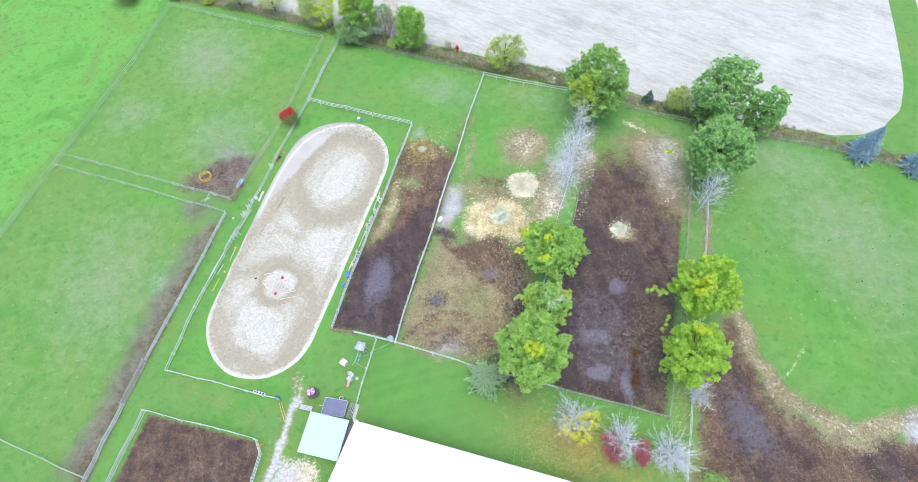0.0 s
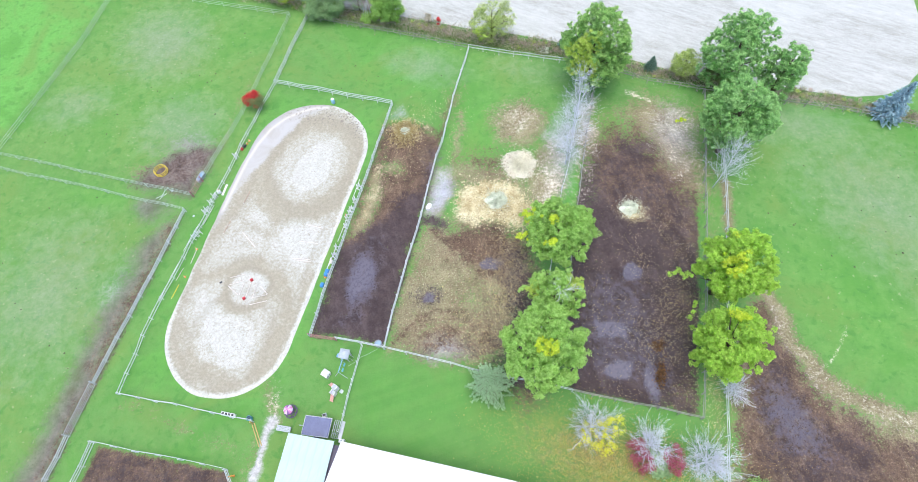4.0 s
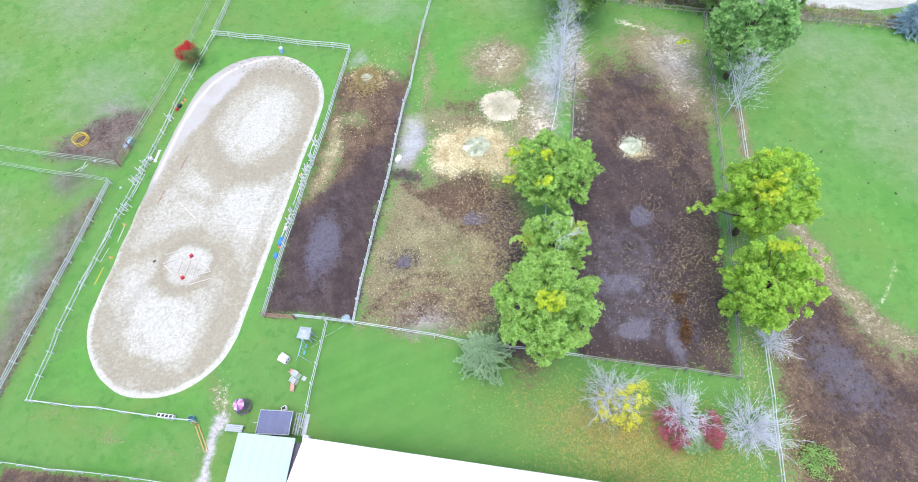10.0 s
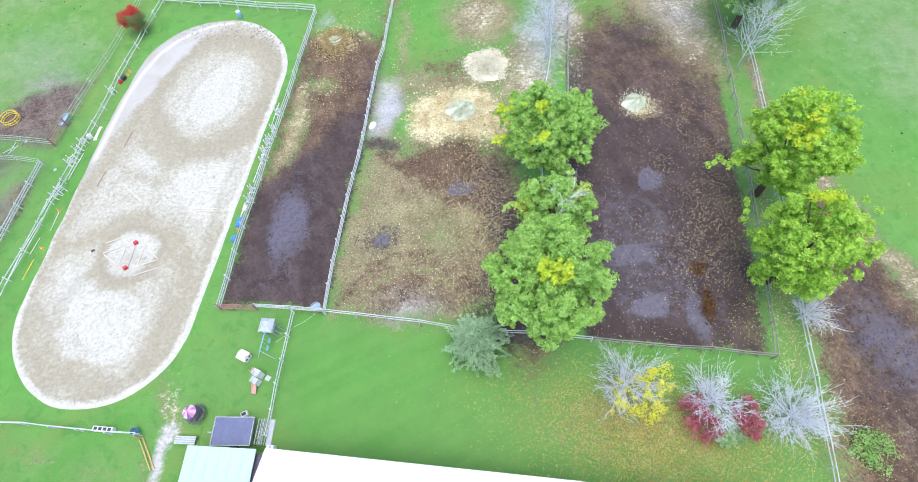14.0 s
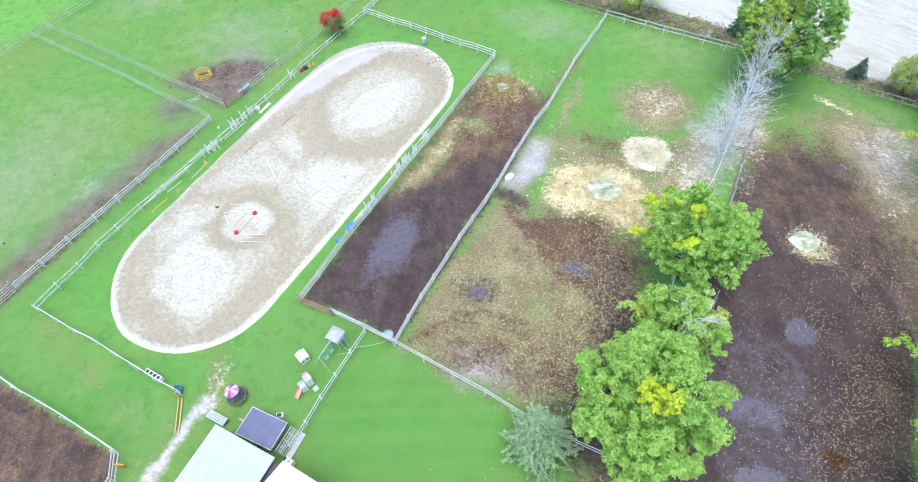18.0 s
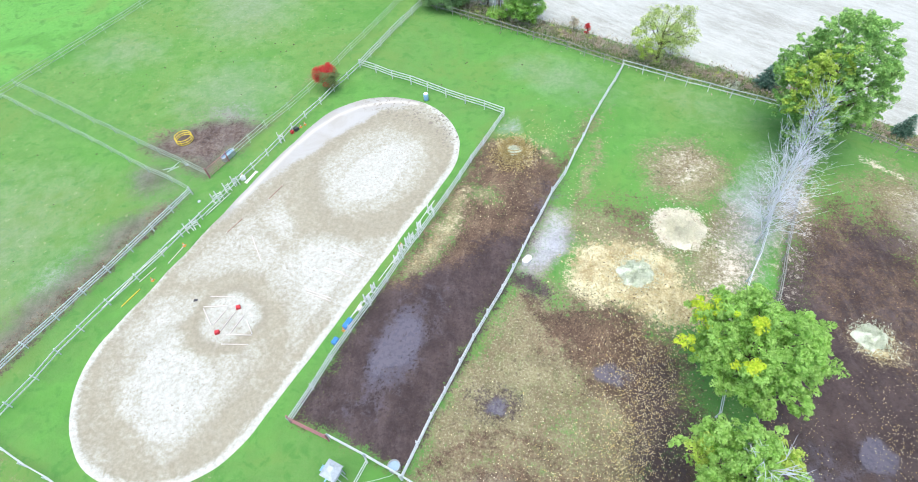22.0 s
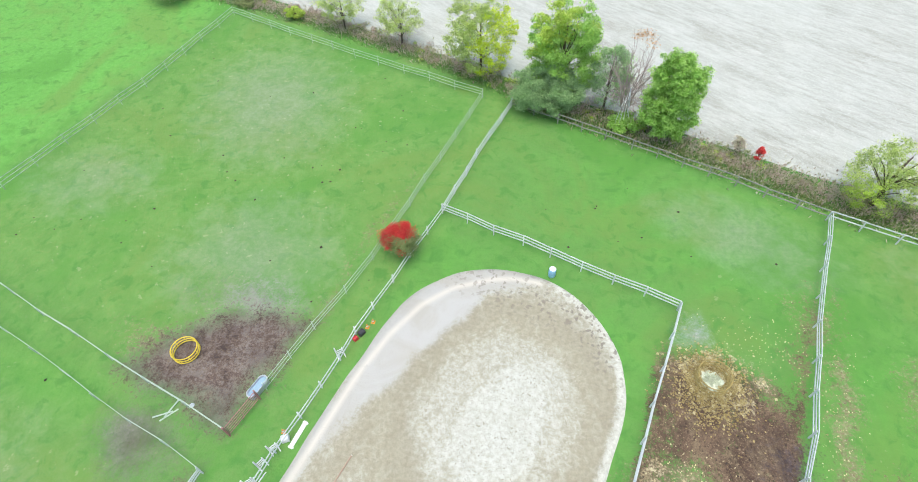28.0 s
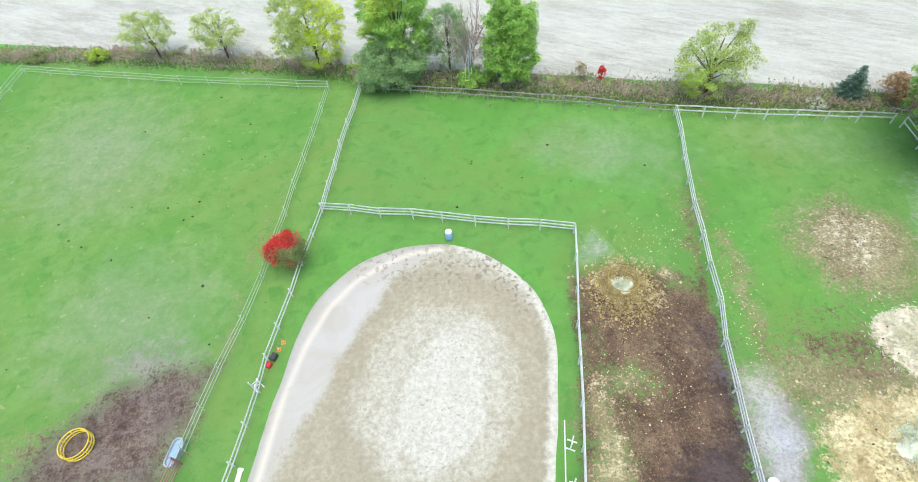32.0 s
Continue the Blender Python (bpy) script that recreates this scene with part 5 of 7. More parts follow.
def bare_tree(at, height, spread, label, stems=8, girth=0.08, material=PALE_BARK, depth=4, name="bare_tree", leader=False, lean=(0, 0)):
    """A leafless tree: many rising limbs that fork down to fine twigs. spread: how far the outer limbs lean, as a tangent; with a leader, their reach in metres along one tall stem."""
    top = thing(name, label, "tree", (*at, 0))
    limb, twig = Geo(), Geo()

    def grow(p, way, length, r, level):
        q = p + way * length
        bend = (p + q) / 2 + Vector((random.uniform(-1, 1), random.uniform(-1, 1), random.uniform(-0.5, 0.5))) * length * 0.07
        if level < 2:
            limb.tube([p, bend, q], [r, r * 0.85, r * 0.7], 5, False)
        else:
            twig.tube([p, q], [r, r * 0.7], 3, False)
        if level >= depth:
            return
        for i in range((5, 4, 3, 2, 2)[level]):
            side = Vector((random.gauss(0, 1), random.gauss(0, 1), random.gauss(-0.1, 0.7))).normalized()
            if i == 0:
                grow(q, (way + side * 0.22 + Vector((0, 0, 0.04))).normalized(), length * random.uniform(0.66, 0.76), max(r * 0.68, 0.01), level + 1)
            else:
                fresh = (way + side * random.uniform(0.6, 1.25)).normalized()
                grow(p.lerp(q, random.uniform(0.25, 1.0)), fresh, length * random.uniform(0.4, 0.6), max(r * 0.5, 0.01), level + 1)

    if leader:
        stem = [Vector((lean[0] * f + 0.12 * math.sin(5 * f), lean[1] * f + 0.1 * math.cos(4 * f), height * f - 0.1)) for f in (0, 0.2, 0.4, 0.6, 0.8, 0.96)]
        limb.tube(stem, [girth * 2.4, girth * 2, girth * 1.6, girth * 1.1, girth * 0.7, girth * 0.3], 7)
        for i in range(stems):
            f = 0.16 + 0.8 * (i + random.random()) / stems
            j = min(4, int(f * 5))
            a = 2.4 * i + random.uniform(-0.5, 0.5)
            rise = random.uniform(0.9, 2.0)
            way = Vector((math.cos(a), math.sin(a), rise)).normalized()
            grow(stem[j].lerp(stem[j + 1], f * 5 - j), way, spread * (1.05 - 0.7 * f) * random.uniform(0.3, 0.6), girth * (0.75 - 0.45 * f), 1)
        part("trunk", limb, material, top, "", True)
        part("twig_spray", twig, material, top, "fine pale twigs")
        return top
    fork = height * 0.1
    limb.tube([(0, 0, -0.1), (0, 0, fork)], [girth * 2.2, girth * 1.7], 8)
    for i in range(stems):
        a = 2.4 * i + random.uniform(-0.3, 0.3)
        part_way = math.sqrt((i + 0.5) / stems)
        out = spread * part_way
        reach = 0.62 + 0.38 * part_way if spread > 0.8 else 1.0
        way = Vector((out * math.cos(a), out * math.sin(a), 1)).normalized()
        grow(Vector((0, 0, fork * random.uniform(0.6, 1.0))), way, height * reach * 0.31 * random.uniform(0.95, 1.04), girth, 0)
    part("trunk", limb, material, top, "", True)
    part("twig_spray", twig, material, top, "dense fine pale twigs")
    return top


def conifer(at, height, radius, label, needles, droop=0.25, whorls=16, name="conifer", spray=24, uneven=0.13):
    """A trunk with whorls of boughs that shorten towards the tip, each carrying needle sprays on both sides."""
    top = thing(name, label, "tree", (*at, 0))
    part("trunk", Geo().tube([(0, 0, -0.1), (0, 0, height * 0.97)], [radius * 0.07, 0.015], 7), BARK, top)
    boughs, tips, sizes = Geo(), [], []
    for w in range(whorls):
        f = w / (whorls - 1)
        z, reach = height * (0.06 + 0.88 * f), radius * (1 - f) ** 0.9 + 0.1
        n = max(5, round(11 * (1 - 0.4 * f)))
        for j in range(n):
            a = 2 * math.pi * (j + 0.5 * (w % 2)) / n + random.uniform(-0.18, 0.18)
            r = reach * random.uniform(0.95 - uneven, 0.95 + uneven)
            end = Vector((r * math.cos(a), r * math.sin(a), z - droop * r + (0.12 + random.uniform(-2, 2) * uneven) * height / whorls))
            boughs.tube([(0, 0, z), end], [0.03, 0.008], 4, False)
            side = Vector((-math.sin(a), math.cos(a), 0))
            m = max(2, round(r / 0.22))
            for q in range(1, m + 1):
                g = q / m
                p = Vector((0, 0, z)).lerp(end, g)
                fan = 0.34 * r * (1 - g) * min(1.0, 2.2 * g)
                for k in ((-1, 1) if fan > 0.12 else (0,)):
                    tips.append(p + side * fan * k)
                    sizes.append(0.1 + 0.07 * random.random())
    part("boughs", boughs, BARK, top, kind="stuff")
    part("needles", quick_mesh("needles", *leaf_cloud(np.array(tips), np.array(sizes), spray, 0.05, 0.7, 1.5), needles), needles, top)
    return top


def bush(at, height, radius, label, main, clumps=26, per=110, leaf=0.12, accent=None, where=(), name="bush"):
    return leafy_tree(at, height, radius, radius, height * 0.18, label, main, accent, where, clumps, per, leaf, 0.06, (radius * 0.22, radius * 0.42), name)


# trees in the lanes between the paddocks
MAPLE = dict(per=46, leaf=0.112, size=(0.16, 0.36))
leafy_tree((11.4, 34.6), 9.9, 4.5, 4.5, 3.2, "broad green maple with yellow patches over the lane fence", GREEN, YELLOW, [(-1.9, -2.4, 8.6, 1.1), (-1.2, -0.2, 9.4, 1.1), (-5.0, -0.4, 5.6, 1.5), (-4.0, 2.2, 7.0, 1.1)], 800,
           extra=[(-5.3, -0.4, 5.5), (-5.0, -0.1, 5.7), (-4.4, -0.3, 5.9), (-4.1, 2.4, 7.0), (-4.8, -0.6, 5.5), (-4.2, 2.0, 6.8)], **MAPLE)
thin_tree = leafy_tree((9.9, 26.4), 8.6, 3.2, 3.2, 3.5, "thin green tree with bare inner branches in the lane", GREEN, LIME, [(2.6, 1.0, 6.5, 1.5), (-3, 0.5, 6, 1.0)], 340, extra=[(-4.0, 0.8, 5.6), (-3.4, 0.6, 5.8), (-3.7, 1.2, 5.2), (-2.9, 0.2, 5.7), (-4.3, 0.6, 5.5), (-3.2, 1.0, 5.5)], **MAPLE)
bare_spray = Geo()
for _ in range(16):
    a_, r_ = random.uniform(0, 6.28), random.uniform(0.7, 1.9)
    tip_ = Vector((0.6 + r_ * math.cos(a_), -0.2 + r_ * math.sin(a_), random.uniform(7.6, 9.0) - 0.3 * r_))
    knee_ = tip_.lerp(Vector((0.5, -0.2, 6.6)), 0.45) + Vector((random.uniform(-0.3, 0.3), random.uniform(-0.3, 0.3), 0.2))
    bare_spray.tube([(0.4, -0.2, random.uniform(5.0, 6.4)), knee_, tip_], [0.03, 0.02, 0.01], 4, False)
    for _ in range(3):
        bare_spray.tube([knee_.lerp(tip_, random.uniform(0.1, 0.8)), tip_ + Vector((random.uniform(-0.7, 0.7), random.uniform(-0.7, 0.7), random.uniform(-0.4, 0.2)))], [0.014, 0.008], 3, False)
part("twig_spray", bare_spray, PALE_BARK, thin_tree, "leafless silver twigs in the open top")
leafy_tree((7.4, 19.2), 11.8, 4.6, 4.6, 4.2, "large round green maple with a yellow top at the lawn's edge", GREEN, YELLOW, [(-0.1, -0.4, 11.0, 1.25)], 900, **MAPLE)
leafy_tree((30.1, 27.4), 13.0, 4.3, 4.3, 3.4, "large green maple with a yellowing top over the lane", FRESH, YELLOW, [(-2.0, -1.5, 11.6, 1.7)], 840,
           extra=[(-5.0, 0.0, 6.6), (-5.7, 0.1, 6.5), (-6.4, 0.2, 6.4), (-7.0, 0.1, 6.4), (-4.3, 0.6, 6.8), (-3.4, 1.4, 6.9), (-5.4, -0.3, 6.4), (-6.0, 0.5, 6.6), (-4.6, -0.3, 6.5), (-4.0, 0.2, 6.6)], **MAPLE)
leafy_tree((27.3, 18.8), 12.4, 3.9, 3.9, 2.8, "green maple with a yellow crown and thin lower boughs", FRESH, YELLOW, [(0.1, 1.8, 11.6, 1.3)], 760, extra=[(-2.2, 4.4, 5.2), (-1.6, 5.6, 5.0), (-2.8, 1.2, 5.0), (-2.0, 5.0, 5.4), (-2.6, 3.8, 5.0)], **MAPLE)
# tall trees by the field hedge
leafy_tree((20.6, 64.0), 14.4, 5.3, 5.3, 1.6, "tall green tree with yellow-green boughs beside the field", DEEP, LIME, [(-2.8, -3.4, 10.5, 2.5), (-2.4, -4.2, 7.0, 2.2), (-3.6, -2.6, 8.6, 2.0)], 1300, **MAPLE)
leafy_tree((37.1, 49.3), 13.4, 4.8, 4.8, 2.8, "tall green poplar with a light crown beside the lane", POPLAR, YELLOW, [(-6.2, 2.4, 4.6, 1.0)], 1050, extra=[(-6.1, 2.4, 4.6), (-5.6, 2.3, 4.7), (-6.6, 2.5, 4.4), (-5.9, 2.7, 4.5)], **MAPLE)
leafy_tree((41.0, 61.8), 13.8, 5.0, 4.8, 1.0, "tall green tree at the field's edge", POPLAR, None, (), 1100, **MAPLE)
leafy_tree((47.3, 58.4), 11.2, 2.7, 2.7, 1.2, "dense green tree at the field's edge", POPLAR, None, (), 420, **MAPLE)
# conifers
conifer((63.0, 53.6), 7.2, 2.5, "blue spruce with silvery needles beside the field", BLUE, 0.05, 21, uneven=0.1)
conifer((70.6, 50.4), 6.8, 2.5, "blue spruce with silvery needles at the field's edge", BLUE, 0.05, 20, uneven=0.1)
conifer((1.3, 17.3), 7.2, 2.5, "soft grey-green white pine behind the paddock fence", PINE, -0.12, 17, spray=22, uneven=0.34)
conifer((18.4, 72.9), 3.2, 1.35, "small dark spruce in the weedy hedge", SPRUCE, 0.05, 10)
conifer((31.2, 66.6), 2.6, 1.0, "small grey-green spruce in the hedge", SPRUCE, 0.05, 9)
# leafless trees
bare_tree((16.7, 54.6), 11.5, 5.4, "tall bare silver tree beside the lane fence", 40, 0.036, leader=True, lean=(0.4, 0.8))
bare_tree((16.0, 51.6), 9.5, 4.6, "slim bare silver tree beside the lane fence", 32, 0.033, leader=True, lean=(-0.3, 0.5))
bare_tree((14.9, 48.8), 7.6, 4.6, "bare silver tree with wide boughs over the lane", 30, 0.033, leader=True, lean=(-0.5, 0.2))
bare_tree((34.7, 43.0), 9.0, 5.2, "bare silver tree leaning over the lane fence", 40, 0.036, leader=True, lean=(0.9, 1.0))
bare_tree((28.9, 15.2), 4.8, 0.95, "small bare silver tree in the lane", 12, 0.03)
last_tree = bare_tree((12.5, 12.2), 5.6, 1.6, "silver tree losing its last yellow leaves", 22, 0.026)
bare_tree((18.5, 9.9), 5.2, 1.6, "bare silver tree above red shrubs", 20, 0.026)
bare_tree((24.1, 7.8), 5.6, 1.9, "wide bare silver tree on the lawn by the fence", 28, 0.026)
ORANGE_LEAF = leafy("orange_leaves", (0.0, (0.45, 0.22, 0.1)), (0.5, (0.62, 0.34, 0.16)), (1.0, (0.75, 0.48, 0.28)))
# leaves that still hang on two of the bare trees, and the shrubs below
clumps_ = np.array([(-1.5, -1.3, 2.2), (-1.2, -0.9, 2.4), (-0.8, -1.8, 2.1), (0.1, -1.9, 2.3), (0.6, -2.5, 2.0), (1.2, -2.2, 2.2), (1.6, -1.6, 2.5), (0.8, -1.2, 2.9), (1.6, 0.2, 2.9), (2.2, 0.0, 2.6), (2.9, -0.1, 2.3), (2.4, -0.8, 2.5), (0.2, -0.4, 3.2), (1.4, -0.6, 3.1), (0.4, -2.9, 1.8), (1.0, -2.8, 1.9)])
clumps_ = np.repeat(clumps_, 4, 0) + rng.normal(0, 0.35, (64, 3))
part("last_leaves", quick_mesh("last_leaves", *leaf_cloud(clumps_, rng.uniform(0.2, 0.42, 64), 34, 0.075), GOLD), GOLD, last_tree, "bright yellow leaves left on the outer twigs")
leafy_tree((17.0, 8.8), 2.4, 1.2, 1.8, 0.5, "crimson-leaved burning bush on the lawn", CRIMSON, None, (), 44, 45, 0.07, 0.05, (0.3, 0.5), "shrub")
leafy_tree((20.7, 8.3), 2.4, 1.0, 1.7, 0.5, "crimson-leaved burning bush beside a bare tree", CRIMSON, None, (), 38, 45, 0.07, 0.05, (0.3, 0.5), "shrub")
bush((18.9, 8.0), 1.5, 1.3, "low dark green bush on the lawn", SAGE, 14, 90)
bush((28.9, 4.6), 0.8, 1.6, "rank green bush by the lane fence", DEEP, 40, 30, 0.08)
# hedge along the field
RUSSET = leafy("russet_leaves", (0.0, (0.3, 0.17, 0.1)), (0.5, (0.46, 0.3, 0.17)), (1.0, (0.58, 0.47, 0.24)))
leafy_tree((-30.4, 90.2), 9.6, 3.9, 3.2, 0.6, "yellow-green willow in the weedy hedge", WILLOW, YELLOW, [(1.5, -1.0, 3.5, 2.6), (2.5, 0, 6, 2.2)], 420, 44, 0.085, 0.12, (0.25, 0.5))
leafy_tree((-21.6, 87.0), 11.2, 3.7, 3.3, 1.4, "tall bright green willow above the fence corner", GREEN, LIME, [(-1.0, -1.0, 9.5, 2.6)], 300, 90, 0.1, 0.18, (0.35, 0.65))
leafy_tree((-22.6, 84.9), 5.4, 3.7, 2.3, 0.2, "spreading grey-green bush behind the fence", SAGE, None, (), 260, 100, 0.09, 0.08, (0.35, 0.65), "bush")
leafy_tree((-16.8, 86.0), 8.0, 2.1, 1.9, 0.8, "grey-green young tree in the hedge", SAGE, None, (), 130, 60, 0.08, 0.1, (0.3, 0.55))
old = bare_tree((-15.0, 84.4), 9.5, 0.35, "bare grey-brown tree with hanging broken boughs", 9, 0.08, wood("grey_brown_bark", (0.62, 0.57, 0.55), (0.32, 0.24, 0.22)))
tuft = np.array([(0.5, 0.2, 9.3), (-0.3, 0.4, 9.0), (0.9, -0.2, 8.7), (0.1, -0.4, 9.6)])
broken = Geo()
for _ in range(8):
    a_, r_ = random.uniform(3.6, 6.4), random.uniform(0.8, 2.2)
    foot_ = Vector((r_ * math.cos(a_), r_ * math.sin(a_), random.uniform(0.3, 1.2)))
    broken.tube([(0.1 * r_, -0.2, random.uniform(3.0, 4.2)), foot_ * 0.55 + Vector((0, 0, 2.4)), foot_], [0.035, 0.028, 0.015], 4, False)
part("broken_bough", broken, PALE_BARK, old, "pale broken boughs hanging to the ground", kind="stuff")
part("last_leaves", quick_mesh("last_leaves", *leaf_cloud(tuft, np.full(4, 0.7), 70, 0.08), ORANGE_LEAF), ORANGE_LEAF, old, "tuft of orange-brown leaves left at the top")
leafy_tree((-11.2, 82.6), 9.8, 2.5, 2.3, 0.1, "dense bright green tree like a narrow cone", GREEN, None, (), 380, 90, 0.095, 0.14, (0.35, 0.6), shape=0.4)
bush((-15.0, 83.2), 1.8, 1.6, "rank green bush at the foot of a bare tree", GREEN, 20, 90)
leafy_tree((-40.6, 94.4), 6.1, 2.7, 2.3, 1.5, "young willow with thin yellow-green leaves", WILLOW, None, (), 150, 40, 0.075, 0.09, (0.25, 0.5))
leafy_tree((-48.6, 96.8), 6.0, 2.8, 2.3, 1.5, "crooked young willow in the hedge", WILLOW, None, (), 160, 40, 0.075, 0.09, (0.25, 0.5), extra=[(-3.2, 0.3, 2.8), (-2.7, 0.2, 3.0), (-3.7, 0.4, 2.7)])
bush((-55.6, 98.0), 1.9, 1.1, "small round yellow-green bush in the weeds", LIME, 18, 90)
bush((-74.0, 100.5), 4.0, 2.9, "large brown-green bush at the pasture corner", OLIVE, 120, 60, 0.09)
bush((-63.4, 100.4), 1.1, 1.2, "low olive shrub at the pasture corner", OLIVE, 16, 60)
bush((14.9, 72.2), 1.1, 0.8, "small whitish shrub among dry weeds", HAY, 14, 40, 0.07)
bush((22.0, 71.5), 2.6, 1.7, "reddish-brown brush beside a tall tree", RUSSET, 60, 50, 0.08)
leafy_tree((6.3, 76.4), 7.2, 3.6, 3.0, 0.4, "light green willow leaning over the field fence", WILLOW, LIME, [(-2.0, -1.2, 2.6, 1.8)], 300, 40, 0.075, 0.17, (0.25, 0.5), extra=[(1.6 + 0.25 * (i % 5), 0.4, 5.2 + 0.35 * (i // 5)) for i in range(25)])
leafy_tree((35.6, 64.6), 5.2, 2.5, 2.2, 0.9, "low spreading willow in the hedge", WILLOW, None, (), 170, 46, 0.08, 0.12, (0.25, 0.5))
leafy_tree((24.5, 67.6), 4.0, 2.0, 1.6, 0.5, "brown and olive thicket under tall trees", OLIVE, None, (), 40, 160, 0.08, 0.06, (0.45, 0.8), "thicket")
leafy_tree((40.0, 62.2), 4.2, 2.4, 1.6, 0.5, "dark thicket at the foot of tall trees", OLIVE, None, (), 40, 160, 0.08, 0.06, (0.45, 0.8), "thicket")
leafy_tree((-2.6, 80.4), 2.6, 0.22, 0.22, 0.3, "slim scarlet sumac shoot among dry weeds", RED, None, (), 14, 50, 0.07, 0.03, (0.15, 0.26), "shrub")
leafy_tree((-4.4, 81.2), 2.6, 0.6, 0.5, 0.6, "dead brown sapling among dry weeds", WEEDS, None, (), 9, 50, 0.1, 0.03, (0.25, 0.4), "sapling")
# bush beside the arena, half scarlet and half olive
leafy_tree((-32.4, 64.0), 3.9, 1.4, 1.4, 0.5, "shrub half scarlet and half olive beside the arena fence", OLIVE, RED, [(-0.9, 0.3, 2.8, 1.5), (-0.2, 0.6, 3.3, 1.4)], 70, 140, 0.06, 0.06, (0.3, 0.55), "shrub")


# ---------- loose growth and litter ----------
LUSH_GRASS = leafy("tall_green_grass", (0.0, (0.14, 0.3, 0.07)), (0.5, (0.22, 0.4, 0.12)), (1.0, (0.34, 0.48, 0.2)))


def blades(points, low, high, width, material, name, label, category, lean=0.35):
    """Upright dry stalks, each a narrow folded blade."""
    n = len(points)
    base = np.c_[points, np.zeros(n)]
    h = rng.uniform(low, high, n)[:, None]
    tip = base + np.c_[rng.normal(0, lean, (n, 2)), np.ones(n)] * h
    side = rng.normal(size=(n, 3)) * (1, 1, 0)
    side = side / np.linalg.norm(side, axis=1)[:, None] * width * (0.5 + rng.random((n, 1)))
    mid = (base + tip) / 2
    quads = np.stack([base, mid + side, tip, mid - side], 1)
    return tagged(new(name, quick_mesh(name, quads.reshape(-1, 3), np.arange(4 * n).reshape(-1, 4), material)), label, category, kind="stuff")


def along(pts, n, half):
    p = np.array(pts, float)
    d = np.linalg.norm(np.diff(p, axis=0), axis=1)
    s = rng.random(n) * d.sum()
    i = np.clip(np.searchsorted(np.cumsum(d), s), 0, len(d) - 1)
    f = (s - np.r_[0, np.cumsum(d)][i]) / d[i]
    q = p[i] + (p[i + 1] - p[i]) * f[:, None]
    return q + np.c_[rng.normal(0, 0.3, n), rng.normal(0, half * 0.55, n)]


blades(along([(-72, 103.6), (-54, 98.8), (-37, 92.8), (-28, 89.4)], 7000, 1.5), 0.12, 0.42, 0.07, WEEDS, "dry_weeds", "dry brown and pinkish weeds along the pasture hedge", "weeds")
blades(along([(-27, 88.2), (-12, 82.7), (3, 77.3), (19.5, 72.0)], 10500, 2.0), 0.12, 0.45, 0.07, WEEDS, "dry_weeds", "dry brown weeds and brambles behind the board fence", "weeds")
blades(along([(19.5, 72.0), (30, 66.4), (42, 62), (57, 57.2), (76, 49.6)], 8000, 1.4), 0.12, 0.42, 0.07, WEEDS, "dry_weeds", "dry weeds and rough grass at the field's edge", "weeds")
blades(along([(-72, 102.6), (-54, 97.8), (-37, 91.8), (-27, 87.2), (-12, 81.4), (3, 76.0), (19.5, 71.0)], 6000, 1.2), 0.1, 0.35, 0.08, LUSH_GRASS, "rough_grass", "tall green grass at the foot of the field hedge", "grass")
blades(along([(-26, 86.0), (-12, 81.0), (3, 75.6), (19.5, 70.6)], 3500, 1.0), 0.12, 0.4, 0.08, OLIVE, "rough_grass", "rough olive grass growing through the field fence", "grass")


def brambles(points, low, high, material, label):
    """Low tangled clumps of leaves and stems."""
    r = rng.uniform(low, high, len(points))
    me = quick_mesh("brambles", *leaf_cloud(np.c_[points, r * 0.35], r, 60, 0.075, 0.6), material)
    return tagged(new("brambles", me), label, "brambles", kind="stuff")


DRY = leafy("dry_brambles", (0.0, (0.4, 0.3, 0.24)), (0.5, (0.58, 0.47, 0.4)), (1.0, (0.7, 0.6, 0.52)))
HEDGE_LINE = [(-72, 103.6), (-54, 98.8), (-37, 92.8), (-27, 88.6), (-12, 82.9), (3, 77.6), (19.5, 72.2), (30, 66.6), (42, 62.4), (57, 57.4), (76, 49.8)]
brambles(along(HEDGE_LINE, 420, 1.5), 0.25, 0.65, DRY, "low reddish-brown dry brambles in the field hedge")
brambles(along(HEDGE_LINE, 240, 1.6), 0.25, 0.6, OLIVE, "low olive scrub in the field hedge")
brambles(along(HEDGE_LINE, 90, 1.5), 0.2, 0.5, LIME, "tufts of bright green growth in the field hedge")


def litter(points, size, material, name, label, category):
    n = len(points)
    p = np.c_[points, rng.uniform(0.015, 0.05, n)]
    a = rng.random(n) * 6.283
    s = size * (0.5 + rng.random(n))
    u = np.c_[np.cos(a), np.sin(a), rng.normal(0, 0.2, n)] * s[:, None]
    v = np.c_[-np.sin(a), np.cos(a), rng.normal(0, 0.2, n)] * s[:, None] * 0.85
    quads = np.stack([p - u, p - v, p + u, p + v], 1)
    return tagged(new(name, quick_mesh(name, quads.reshape(-1, 3), np.arange(4 * n).reshape(-1, 4), material)), label, category, kind="stuff")


def patch(x, y, sx, sy, n, turn=-15):
    c, s = math.cos(radians(turn)), math.sin(radians(turn))
    q = rng.normal(size=(n, 2)) * (sx, sy)
    return np.c_[x + q[:, 0] * c - q[:, 1] * s, y + q[:, 0] * s + q[:, 1] * c]


